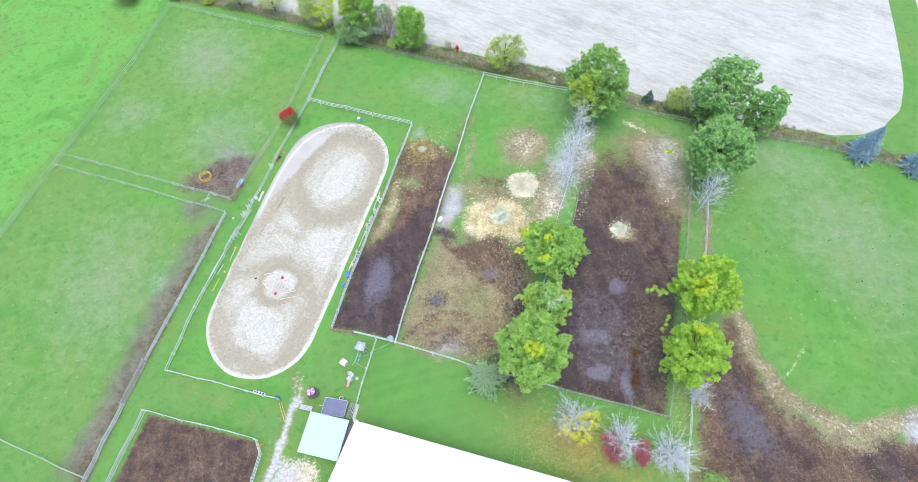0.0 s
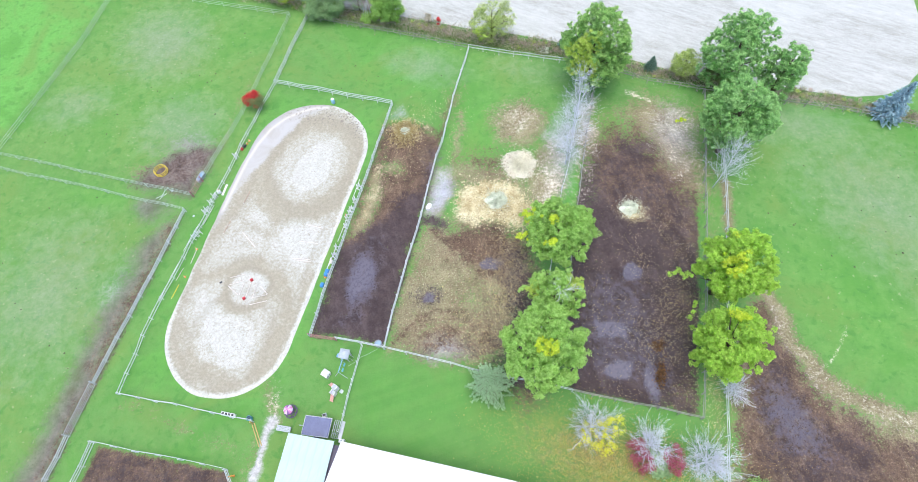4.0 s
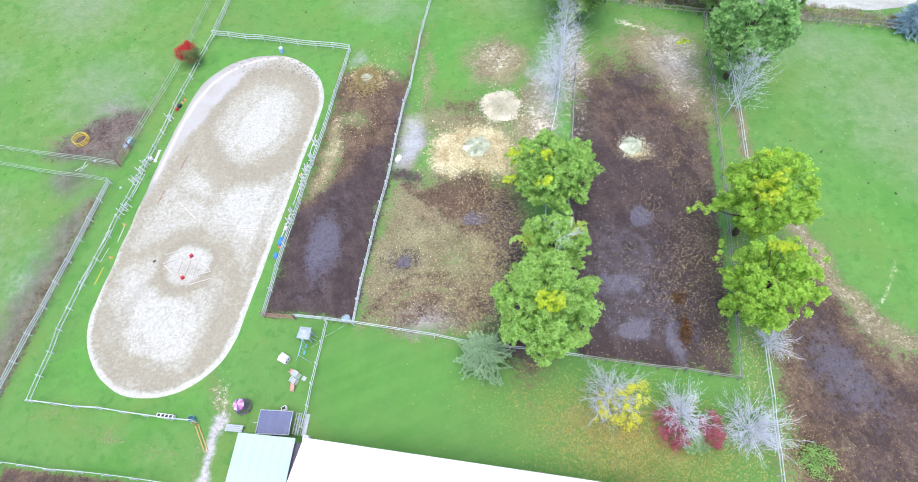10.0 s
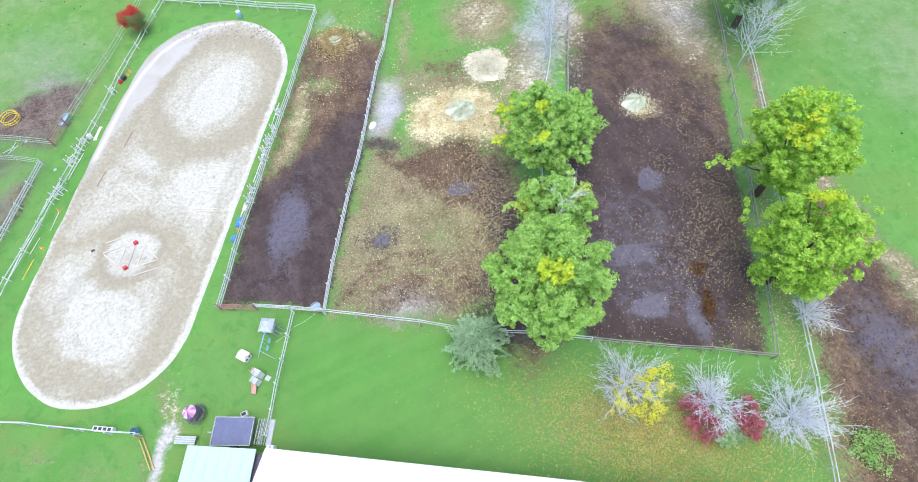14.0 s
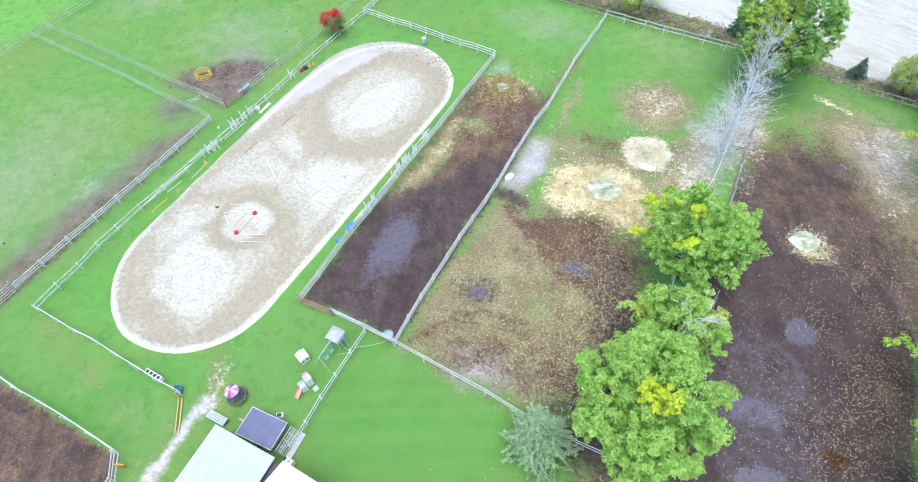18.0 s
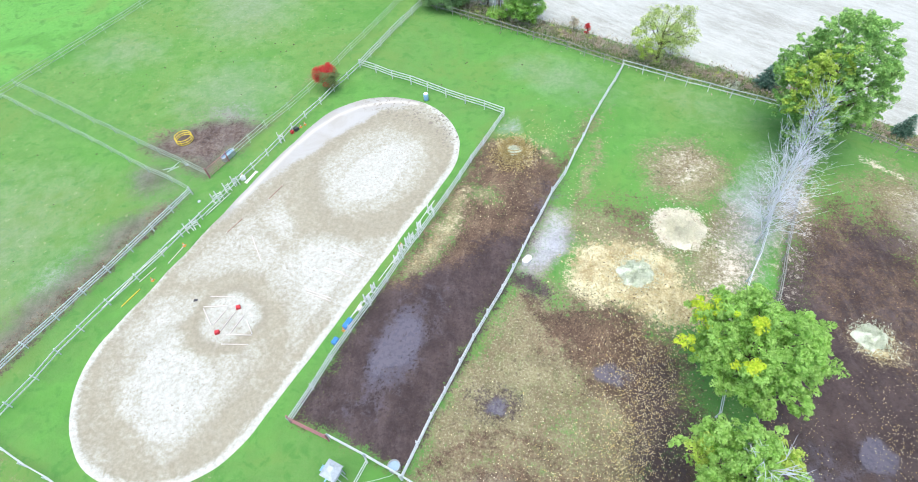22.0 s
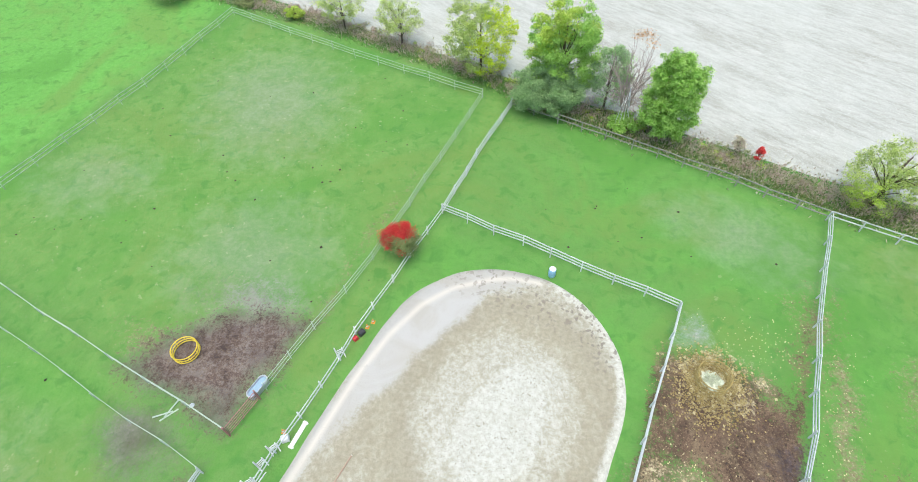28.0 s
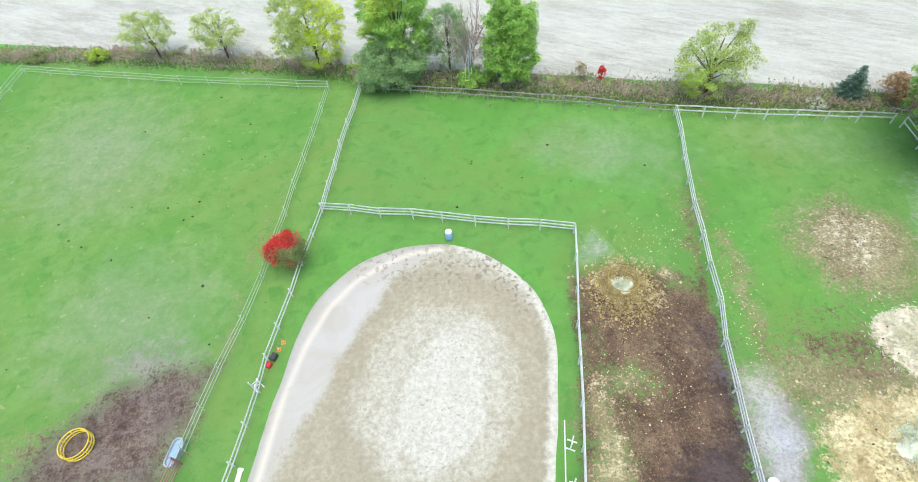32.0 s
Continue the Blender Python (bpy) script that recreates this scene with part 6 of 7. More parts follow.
def kept(points, poly):
    drifted = rough_field(points[:, 0], points[:, 1], 2.4, 11) + rng.normal(0, 0.25, len(points)) > -0.12
    return points[(inside_distance(points[:, 0], points[:, 1], poly) < -0.15) & drifted]


LAWN_LEAVES = leafy("ochre_leaves", (0.0, (0.4, 0.27, 0.06)), (0.5, (0.58, 0.42, 0.11)), (1.0, (0.7, 0.6, 0.26)))
litter(np.r_[patch(8, 12, 4.0, 2.0, 2600), patch(13, 8.8, 4.5, 2.6, 15000), patch(22, 6.5, 5.0, 2.0, 2600), patch(16, 6.4, 5.0, 2.4, 7000)], 0.036, LAWN_LEAVES, "fallen_leaves", "yellow leaves scattered on the lawn", "leaves")
litter(kept(np.r_[patch(24.5, 25, 2.6, 8.0, 5200), patch(26.5, 34, 2.5, 4.0, 1800), patch(19, 24, 5.0, 7.0, 2800), patch(14, 34, 1.5, 5, 350)], PADDOCK_4), 0.036, FALLEN, "fallen_leaves", "pale yellow leaves scattered over dark mud", "leaves")
litter(np.r_[patch(5.0, 29, 1.5, 4.6, 3000), patch(4.6, 34.5, 1.8, 2.6, 1500), patch(2.0, 22, 4.0, 1.8, 900), patch(0.5, 26.5, 3.0, 2.0, 400)], 0.042, FALLEN, "fallen_leaves", "pale leaves on trampled brown ground", "leaves")
RUSTY = leafy("rust_brown_leaves", (0.0, (0.05, 0.025, 0.01)), (0.5, (0.11, 0.055, 0.02)), (1.0, (0.24, 0.13, 0.04)))
litter(np.r_[patch(22.1, 21.0, 0.45, 0.4, 260), patch(21.6, 17.6, 0.3, 0.75, 420)], 0.08, RUSTY, "fallen_leaves", "rust-brown leaves drifted together at a puddle", "leaves")
litter(np.r_[patch(28.0, 18, 0.9, 6.0, 1600), patch(10.2, 27, 0.8, 6, 300)], 0.045, FALLEN, "fallen_leaves", "yellow leaves in the grassy lanes", "leaves")
GOLD_STRAW = leafy("trodden_straw", (0.0, (0.26, 0.19, 0.07)), (0.5, (0.44, 0.35, 0.14)), (1.0, (0.6, 0.52, 0.26)))
litter(np.r_[patch(-8.5, 57.3, 1.05, 0.95, 3600), patch(-9.0, 55.2, 1.2, 0.8, 700)], 0.06, GOLD_STRAW, "trodden_straw", "golden brown trodden straw round a hay feeder", "straw")
litter(np.r_[patch(-4.4, 60.2, 2.2, 1.6, 200), patch(-9.8, 50.0, 1.8, 1.6, 160), patch(-1.0, 54.5, 0.7, 3.0, 120)], 0.045, STRAW, "loose_straw", "straw flecks blown over grass and earth", "straw")
litter(np.r_[patch(4.0, 43.0, 2.4, 1.7, 1100), patch(-8.5, 57.4, 1.15, 1.05, 450), patch(8.2, 41, 1.5, 1.2, 700)], 0.1, STRAW, "loose_straw", "loose yellow straw strewn on trodden ground", "straw")


def clods(points, low, high, material, name, label, category):
    """Small uneven lumps, each an eight-sided pebble."""
    n = len(points)
    s = rng.uniform(low, high, n)
    base = np.array([(1, 0, 0), (0, 1, 0), (-1, 0, 0), (0, -1, 0), (0, 0, 0.7), (0, 0, -0.3)])
    v = (base[None] * s[:, None, None] * rng.uniform(0.6, 1.3, (n, 6, 1))) + np.c_[points, np.full(n, 0.02)][:, None]
    f = np.array([(0, 1, 4), (1, 2, 4), (2, 3, 4), (3, 0, 4), (1, 0, 5), (2, 1, 5), (3, 2, 5), (0, 3, 5)])
    return tagged(new(name, quick_mesh(name, v.reshape(-1, 3), (f[None] + 6 * np.arange(n)[:, None, None]).reshape(-1, 3), material)), label, category, kind="stuff")


DUNG = plain("dark_earth", (0.075, 0.055, 0.042), 0.9)
clods(np.r_[patch(33, 10, 3.5, 5, 700), patch(34, 3, 4, 3, 450)], 0.025, 0.065, DUNG, "mud_clods", "dark clods and hoof marks in drying mud", "mud")
clods(np.r_[patch(3.0, 37.0, 3.2, 2.4, 620), patch(3.9, 43, 2.4, 1.7, 70), patch(8.4, 49.3, 1.3, 1.1, 45), patch(9, 58, 1.8, 2.0, 60), patch(30, 52, 2.0, 5, 70)], 0.025, 0.08, DUNG, "mud_clods", "dark clods on trampled straw and soil", "mud")
clods(kept(np.r_[patch(-7.5, 50, 1.8, 5.0, 260), patch(-13, 30, 2.5, 4, 260)], PADDOCK_2), 0.025, 0.08, DUNG, "mud_clods", "dark clods in a trampled paddock", "mud")
clods(np.r_[np.c_[rng.uniform(-70, -34, 40), rng.uniform(58, 88, 40)], np.c_[rng.uniform(-72, -50, 25), rng.uniform(16, 50, 25)], np.c_[rng.uniform(40, 68, 40), rng.uniform(24, 52, 40)], np.c_[rng.uniform(-22, -2, 10), rng.uniform(66, 76, 10)]],
      0.06, 0.14, DUNG, "manure", "small dark manure heaps in the pasture", "manure")

# ---------- buildings ----------
def barn():
    """The long white barn; only its roof's near slope and gable come into view."""
    top = thing("barn", "long white barn with a pale metal roof beside the lawn", "barn", (-15.1, 11.6, 0), -15.0)
    long_, deep, eave, ridge = 36.0, 15.0, 3.5, 5.9
    part("wall", Geo().box((long_ - 0.8, 0.18, eave - 0.15), pose(long_ / 2, -0.5, (eave - 0.15) / 2)), SIDING, top)
    part("wall", Geo().box((long_ - 0.8, 0.18, eave - 0.15), pose(long_ / 2, -deep + 0.5, (eave - 0.15) / 2)), SIDING, top)
    for x in (0.5, long_ - 0.5):
        gable = Geo().raw([(x - 0.09, -0.6, 0), (x - 0.09, -deep + 0.6, 0), (x - 0.09, -deep + 0.6, eave - 0.05), (x - 0.09, -deep / 2, ridge - 0.1), (x - 0.09, -0.6, eave - 0.05),
                           (x + 0.09, -0.6, 0), (x + 0.09, -deep + 0.6, 0), (x + 0.09, -deep + 0.6, eave - 0.05), (x + 0.09, -deep / 2, ridge - 0.1), (x + 0.09, -0.6, eave - 0.05)],
                          [(4, 3, 2, 1, 0), (5, 6, 7, 8, 9), (0, 1, 6, 5), (1, 2, 7, 6), (2, 3, 8, 7), (3, 4, 9, 8), (4, 0, 5, 9)])
        part("gable_wall", gable, SIDING, top)
    door = part("sliding_door", Geo().box((0.08, 3.4, 2.9), pose(0.33, -deep / 2, 1.45), 0.02), WHITE, top)
    part("door_rail", Geo().box((0.1, 6.8, 0.1), pose(0.3, -deep / 2 + 1.6, 2.98)), GREY, door)
    slope = math.hypot(deep / 2, ridge - eave)
    tilt = math.degrees(math.atan2(ridge - eave, deep / 2))
    sheet = Geo().box((0.99, slope + 0.1, 0.03)).box((0.05, slope + 0.1, 0.035), pose(0.475, 0, 0.03), 0.01).mesh("roof_panel", BARN_ROOF)
    for i in range(36):
        part("roof_panel", sheet, BARN_ROOF, top, m=pose(i + 0.5, -deep / 4, (eave + ridge) / 2, -tilt))
        part("roof_panel", sheet, BARN_ROOF, top, m=pose(i + 0.5, -deep * 3 / 4, (eave + ridge) / 2, tilt))
    part("ridge_cap", Geo().raw([(0, -deep / 2 - 0.25, ridge - 0.03), (long_, -deep / 2 - 0.25, ridge - 0.03), (long_, -deep / 2, ridge + 0.08), (0, -deep / 2, ridge + 0.08), (0, -deep / 2 + 0.25, ridge - 0.03), (long_, -deep / 2 + 0.25, ridge - 0.03)],
                                [(0, 1, 2, 3), (3, 2, 5, 4)]), BARN_ROOF, top)
    part("gutter", Geo().box((long_, 0.12, 0.1), pose(long_ / 2, 0.07, eave - 0.06), 0.02), WHITE, top)
    for x in (6, 14, 22, 30):
        w = part("window", Geo().box((1.0, 0.06, 0.8), pose(x, -0.38, 1.9), 0.01), WHITE, top)
        part("pane", Geo().box((0.84, 0.02, 0.64), pose(x, -0.34, 1.9)), GLASS_DARK, w)


barn()


def shed():
    top = thing("shed", "open-fronted shed with a pale blue-grey metal roof", "shed", (-21.2, 13.05, 0), -12.5)
    wide, deep = 5.3, 5.0
    rows = [(0.45, -0.4), (wide - 0.45, -0.4), (0.45, -deep + 0.4), (wide - 0.45, -deep + 0.4)]
    for x, y in rows:
        part("post", Geo().box((0.16, 0.16, 2.5), pose(x, y, 1.25), 0.02), OLD_BOARD, top)
    part("back_wall", Geo().box((wide - 0.9, 0.08, 2.2), pose(wide / 2, -0.4, 1.1)), SIDING, top)
    for x in (0.45, wide - 0.45):
        part("side_wall", Geo().box((0.08, deep - 1.0, 2.2), pose(x, -deep / 2, 1.1)), SIDING, top)
        part("beam", Geo().box((0.14, deep - 0.6, 0.18), pose(x, -deep / 2, 2.42)), OLD_BOARD, top)
    panel = Geo().box((0.884, deep, 0.03)).box((0.03, deep, 0.03), pose(0.425, 0, 0.02), 0.01).mesh("roof_panel", SHED_ROOF)
    for i in range(6):
        part("roof_panel", panel, SHED_ROOF, top, m=pose(0.44 + i * 0.884, -deep / 2, 2.57, 2.0))


shed()
# dark sheet on added posts, standing in for shade between shed and barn
lean = thing("lean_to", "narrow dark strip for the shaded gap between shed and barn", "roof", (-16.55, 9.55, 0), -15)
part("gap_shade_sheet", Geo().box((0.9, 4.2, 0.05), pose(0, 0, 2.2), 0.01), SLATE, lean)
for y in (-1.9, 0.0, 1.9):
    part("post", Geo().box((0.1, 0.1, 2.18), pose(0, y, 1.09), 0.01), OLD_BOARD, lean)


def trailer():
    top = thing("utility_trailer", "utility trailer under a taut dark blue tarp", "trailer", (-18.55, 13.85, 0), -10)
    body = part("body", Geo().box((2.9, 1.9, 0.6), pose(0, 0, 0.75), 0.03), GREY, top)
    part("tarp", Geo().box((3.05, 2.05, 0.1), pose(0, 0, 1.1), 0.03), TARP, top, "dark shiny tarp stretched over the load")
    for y in (-1.05, 1.05):
        part("top_rail", Geo().box((3.15, 0.07, 0.08), pose(0, y, 1.13), 0.015), GALV, top)
        w = part("wheel", Geo().lathe([(0.05, -0.1), (0.3, -0.1), (0.33, -0.05), (0.33, 0.05), (0.3, 0.1), (0.05, 0.1)], 16, pose(0, y, 0.33, 90)), DARK, top)
        part("hub", Geo().lathe([(0.12, -0.12), (0.12, 0.12)], 10, pose(0, y, 0.33, 90)), GALV, w)
    for x in (-1.56, 1.56):
        part("top_rail", Geo().box((0.07, 2.1, 0.08), pose(x, 0, 1.13), 0.015), GALV, top)
    part("drawbar", Geo().tube([(-1.45, 0, 0.55), (-2.3, 0, 0.45), (-2.3, 0, 0)], 0.05, 6), GALV, body)


trailer()


def rack(at, turn, count, label):
    top = thing("panel_rack", label, "rack", at, turn)
    for i in range(count):
        f = Geo().tube([(0.22 * i, -0.95, 0.03), (0.22 * i, 0.95, 0.03), (0.22 * i + 0.1, 0.95, 1.1), (0.22 * i + 0.1, -0.95, 1.1), (0.22 * i, -0.95, 0.03)], 0.03, 6)
        p = part("panel_frame", f, GALV, top)
        for y in (-0.5, 0.0, 0.5):
            part("upright", Geo().tube([(0.22 * i, y, 0.03), (0.22 * i + 0.1, y, 1.1)], 0.02, 5), GALV, p)


rack((-16.75, 13.55, 0), -12, 3, "galvanised fence panels leaning together by the trailer")
slab = thing("steel_ramp", "flat galvanised loading ramp lying on the grass", "ramp", (-15.95, 13.45, 0), -12)
part("deck", Geo().box((0.45, 2.0, 0.08), pose(0, 0, 0.05), 0.02), GALV, slab)
for k_ in range(7):
    part("rung", Geo().box((0.4, 0.04, 0.03), pose(0, -0.85 + 0.283 * k_, 0.105)), LID, slab)
mat_ = thing("bench", "pale grey slatted bench against the shed", "bench", (-22.6, 13.95, 0), -12)
for k_ in range(4):
    part("slat", Geo().box((1.7, 0.13, 0.04), pose(0, -0.24 + 0.16 * k_, 0.45), 0.01), LID, mat_)
for x in (-0.7, 0.7):
    part("leg", Geo().box((0.06, 0.55, 0.43), pose(x, 0, 0.215), 0.01), GREY, mat_)
tank = thing("water_tank", "small white plastic tank at the end of the fence", "tank", (-15.75, 12.2, 0), -15)
part("body", Geo().box((0.6, 0.42, 0.75), pose(0, 0, 0.375), 0.06), WHITE_PLASTIC, tank)
part("cap", Geo().lathe([(0.1, 0.74), (0.1, 0.8), (0.06, 0.82)], 10), LID, tank)
cool = thing("cooler", "white cooler with a dark lid beside the trailer", "cooler", (-18.0, 15.2, 0), 20)
part("body", Geo().box((0.5, 0.4, 0.4), pose(0, 0, 0.2), 0.04), WHITE_PLASTIC, cool)
part("lid", Geo().box((0.36, 0.26, 0.05), pose(0, 0, 0.425), 0.015), DARK, cool)


# ---------- play area ----------
def parasol_table():
    top = thing("picnic_table", "dark hexagonal picnic table with a pink and purple parasol", "table", (-21.95, 15.85, 0), 10)
    top.scale = (0.86, 0.86, 0.9)
    part("tabletop", Geo().lathe([(0.6, 0.7), (0.64, 0.72), (0.64, 0.75), (0.6, 0.77)], 6), SLATE, top)
    for i in range(6):
        a = radians(60 * i + 30)
        part("seat", Geo().box((0.24, 0.78, 0.05), pose(0.78 * math.cos(a), 0.78 * math.sin(a), 0.44, 0, 0, 60 * i + 30), 0.015), SLATE, top)
        part("leg", Geo().box((0.5, 0.07, 0.07), pose(0.55 * math.cos(a), 0.55 * math.sin(a), 0.38, 0, 0, 60 * i + 30)), SLATE, top)
        part("foot", Geo().box((0.07, 0.07, 0.4), pose(0.62 * math.cos(a), 0.62 * math.sin(a), 0.2)), SLATE, top)
    part("pole", Geo().tube([(0, 0, 0), (0, 0, 1.95)], 0.025, 8), GALV, top)
    canopy = part("canopy", Geo().lathe([(0.02, 1.93), (0.1, 1.95), (0.03, 1.99)], 8), PINK, top)
    for i in range(10):
        a, b = radians(36 * i), radians(36 * i + 36)
        mid = (a + b) / 2
        g = Geo().raw([(0, 0, 1.95), (0.36 * math.cos(a), 0.36 * math.sin(a), 1.83), (0.36 * math.cos(mid), 0.36 * math.sin(mid), 1.81), (0.36 * math.cos(b), 0.36 * math.sin(b), 1.83),
                       (0.66 * math.cos(a), 0.66 * math.sin(a), 1.58), (0.62 * math.cos(mid), 0.62 * math.sin(mid), 1.55), (0.66 * math.cos(b), 0.66 * math.sin(b), 1.58)],
                      [(0, 1, 2), (0, 2, 3), (1, 4, 5, 2), (2, 5, 6, 3)])
        part("panel", g, (PINK, LILAC, PURPLE, PINK, LILAC)[i % 5], canopy)


parasol_table()


def playhouse():
    top = thing("playhouse", "white plastic playhouse with dark windows on the grass", "playhouse", (-18.1, 20.0, 0), -35)
    top.scale = (0.78, 0.78, 0.85)
    part("wall", Geo().box((1.05, 0.95, 0.85), pose(0, 0, 0.425), 0.05), WHITE_PLASTIC, top)
    part("roof", Geo().raw([(-0.6, -0.55, 0.83), (0.6, -0.55, 0.83), (0.6, 0.55, 0.83), (-0.6, 0.55, 0.83), (-0.5, 0, 1.22), (0.5, 0, 1.22)], [(3, 2, 1, 0), (0, 1, 5, 4), (2, 3, 4, 5), (1, 2, 5), (3, 0, 4)]), WHITE_PLASTIC, top)
    for y in (-0.22, 0.22):
        part("window", Geo().box((0.04, 0.22, 0.24), pose(0.535, y, 0.55), 0.01), GLASS_DARK, top)
    part("door", Geo().box((0.36, 0.04, 0.62), pose(0, -0.485, 0.33), 0.01), LID, top)


playhouse()


def swing_set():
    top = thing("swing_set", "small play tower with grey roof, slide and teal swings", "playset", (-15.75, 21.95, 0), -14)
    for x in (-0.42, 0.42):
        for y in (-0.42, 0.42):
            part("post", Geo().box((0.08, 0.08, 1.75), pose(x, y, 0.875), 0.01), LID, top)
    part("platform", Geo().box((0.9, 0.9, 0.06), pose(0, 0, 1.0), 0.01), LID, top)
    part("roof", Geo().raw([(-0.6, -0.6, 1.72), (0.6, -0.6, 1.72), (0.6, 0.6, 1.72), (-0.6, 0.6, 1.72), (-0.18, -0.18, 2.1), (0.18, -0.18, 2.1), (0.18, 0.18, 2.1), (-0.18, 0.18, 2.1)],
                           [(3, 2, 1, 0), (0, 1, 5, 4), (1, 2, 6, 5), (2, 3, 7, 6), (3, 0, 4, 7), (4, 5, 6, 7)]), LID, top, "pale grey plastic roof")
    part("slide", Geo().raw([(-0.45, -0.22, 1.0), (-0.45, 0.22, 1.0), (-1.35, 0.22, 0.12), (-1.35, -0.22, 0.12), (-0.45, -0.22, 1.14), (-0.45, 0.22, 1.14), (-1.35, 0.22, 0.26), (-1.35, -0.22, 0.26)],
                            [(0, 1, 2, 3), (0, 3, 7, 4), (1, 5, 6, 2)]), SKY_PLASTIC, top)
    part("ladder", Geo().tube([(0.45, -0.2, 1.0), (0.8, -0.2, 0.0)], 0.03, 6).tube([(0.45, 0.2, 1.0), (0.8, 0.2, 0)], 0.03, 6), LID, top)
    part("beam", Geo().tube([(0, -0.42, 1.7), (0, -2.3, 1.7)], 0.05, 8), SKY_PLASTIC, top)
    for x in (-0.75, 0.75):
        part("leg", Geo().tube([(0, -2.25, 1.7), (x, -2.4, 0)], 0.035, 6), LID, top)
    for y in (-1.0, -1.65):
        s = part("swing", Geo().box((0.2, 0.42, 0.05), pose(0.05, y, 0.5), 0.015), TEAL, top)
        for q in (-0.18, 0.18):
            part("chain", Geo().tube([(0, y + q, 1.68), (0.05, y + q, 0.5)], 0.012, 4), GALV, s)


swing_set()


def climber():
    top = thing("climbing_toy", "pale plastic climbing toy with two rose slides", "playset", (-16.95, 18.05, 0), -35)
    top.scale = (0.82, 0.82, 0.85)
    for x, y, h in ((0, 0.25, 1.0), (0.15, -0.45, 0.75)):
        p = part("platform", Geo().box((0.75, 0.62, 0.08), pose(x, y, h), 0.02), LID, top)
        for dx in (-0.33, 0.33):
            part("side_panel", Geo().box((0.07, 0.62, h + 0.35), pose(x + dx, y, (h + 0.35) / 2), 0.02), WHITE_PLASTIC, p)
    part("arch", Geo().box((0.75, 0.07, 0.5), pose(0, 0.56, 1.15), 0.03), WHITE_PLASTIC, top)
    for a, b in (((-0.4, 0.25, 0.95), (-1.25, 0.35, 0.1)), ((0.3, -0.75, 0.75), (0.5, -1.55, 0.1))):
        a, b = Vector(a), Vector(b)
        e = b - a
        m = Matrix.Translation((a + b) / 2) @ e.to_track_quat("X", "Z").to_matrix().to_4x4()
        s = part("slide", Geo().box((e.length, 0.42, 0.05), m, 0.01), ROSE, top)
        for q in (-0.22, 0.22):
            part("slide_rim", Geo().box((e.length, 0.05, 0.16), m @ pose(0, q, 0.05), 0.01), ROSE, s)
    part("floor_tile", Geo().box((0.5, 0.5, 0.05), pose(0.85, 0.35, 0.03), 0.01), LID, top)


climber()


# ---------- paddock gear ----------
def hay_ring(at, radius, rails, material, label, hay):
    top = thing("hay_ring", label, "feeder", (*at, 0), group="round hay feeders")
    for z in rails:
        part("rail", Geo().ring(radius, 0.045, z), material, top, smooth=True)
    for i in range(9):
        a = 2 * math.pi * i / 9
        part("upright", Geo().tube([(radius * math.cos(a), radius * math.sin(a), 0), (radius * math.cos(a), radius * math.sin(a), rails[-1])], 0.028, 6), material, top)
    return top


hay_ring((-45.55, 52.5), 0.92, (0.1, 0.36, 0.66), YELLOW_PAINT, "yellow tubular round hay feeder on bare mud", False)
hay_ring((-8.6, 57.3), 1.1, (0.12, 0.5, 0.9), plain("rusty_yellow", (0.42, 0.33, 0.12), 0.6), "rusty yellow round hay feeder ringed by straw", True)


HAY_BED = plain("matted_hay", (0.68, 0.73, 0.58), 0.9, scale=3.0, vary=0.35)
STRAW_BED = plain("matted_straw", (0.76, 0.73, 0.58), 0.9, scale=3.0, vary=0.3)


def heap(at, radius, height, strands, label, material, name="hay_pile", bed=HAY_BED):
    """A low uneven mound with loose strands over it."""
    top = thing(name, label, "hay", (*at, 0))
    rings, n = 9, 26
    pts, faces = [(0, 0, height)], []
    for r in range(1, rings + 1):
        for s in range(n):
            a, q = 2 * math.pi * s / n, r / rings
            wob = 1 + 0.55 * noise.noise((math.cos(a) * 1.4 + at[0], math.sin(a) * 1.4 + at[1], 0.3)) + 0.3 * noise.noise((math.cos(a) * 4 + at[0], math.sin(a) * 4, 5.3))
            z = height * (1 - q * q) * (1 + 0.5 * noise.noise((2.2 * q * math.cos(a) + at[0], 2.2 * q * math.sin(a), 1.7))) - (0.04 if r == rings else 0)
            pts.append((radius * q * wob * math.cos(a), radius * q * wob * math.sin(a), z))
    faces += [(0, 1 + s, 1 + (s + 1) % n) for s in range(n)]
    for r in range(rings - 1):
        for s in range(n):
            a, b = 1 + r * n, 1 + (r + 1) * n
            faces.append((a + s, b + s, b + (s + 1) % n, a + (s + 1) % n))
    part("mound", Geo().raw(pts, faces), bed, top, smooth=True)
    q = rng.normal(size=(strands, 2)) * radius * 0.58
    d = np.linalg.norm(q, axis=1) / radius
    p = np.c_[q, np.maximum(0.02, height * (1 - d * d) + 0.05)]
    u = rng.normal(size=(strands, 3)) * (1, 1, 0.4)
    u *= 0.16 / np.linalg.norm(u, axis=1)[:, None]
    v = np.cross(u, (0, 0, 1.0)) * 0.18 + (0, 0, 0.02)
    quads = np.stack([p - u, p + v, p + u, p - v], 1).reshape(-1, 3)
    part("straw_cover", quick_mesh("straw_cover", quads, np.arange(4 * strands).reshape(-1, 4), material), material, top, kind="stuff")


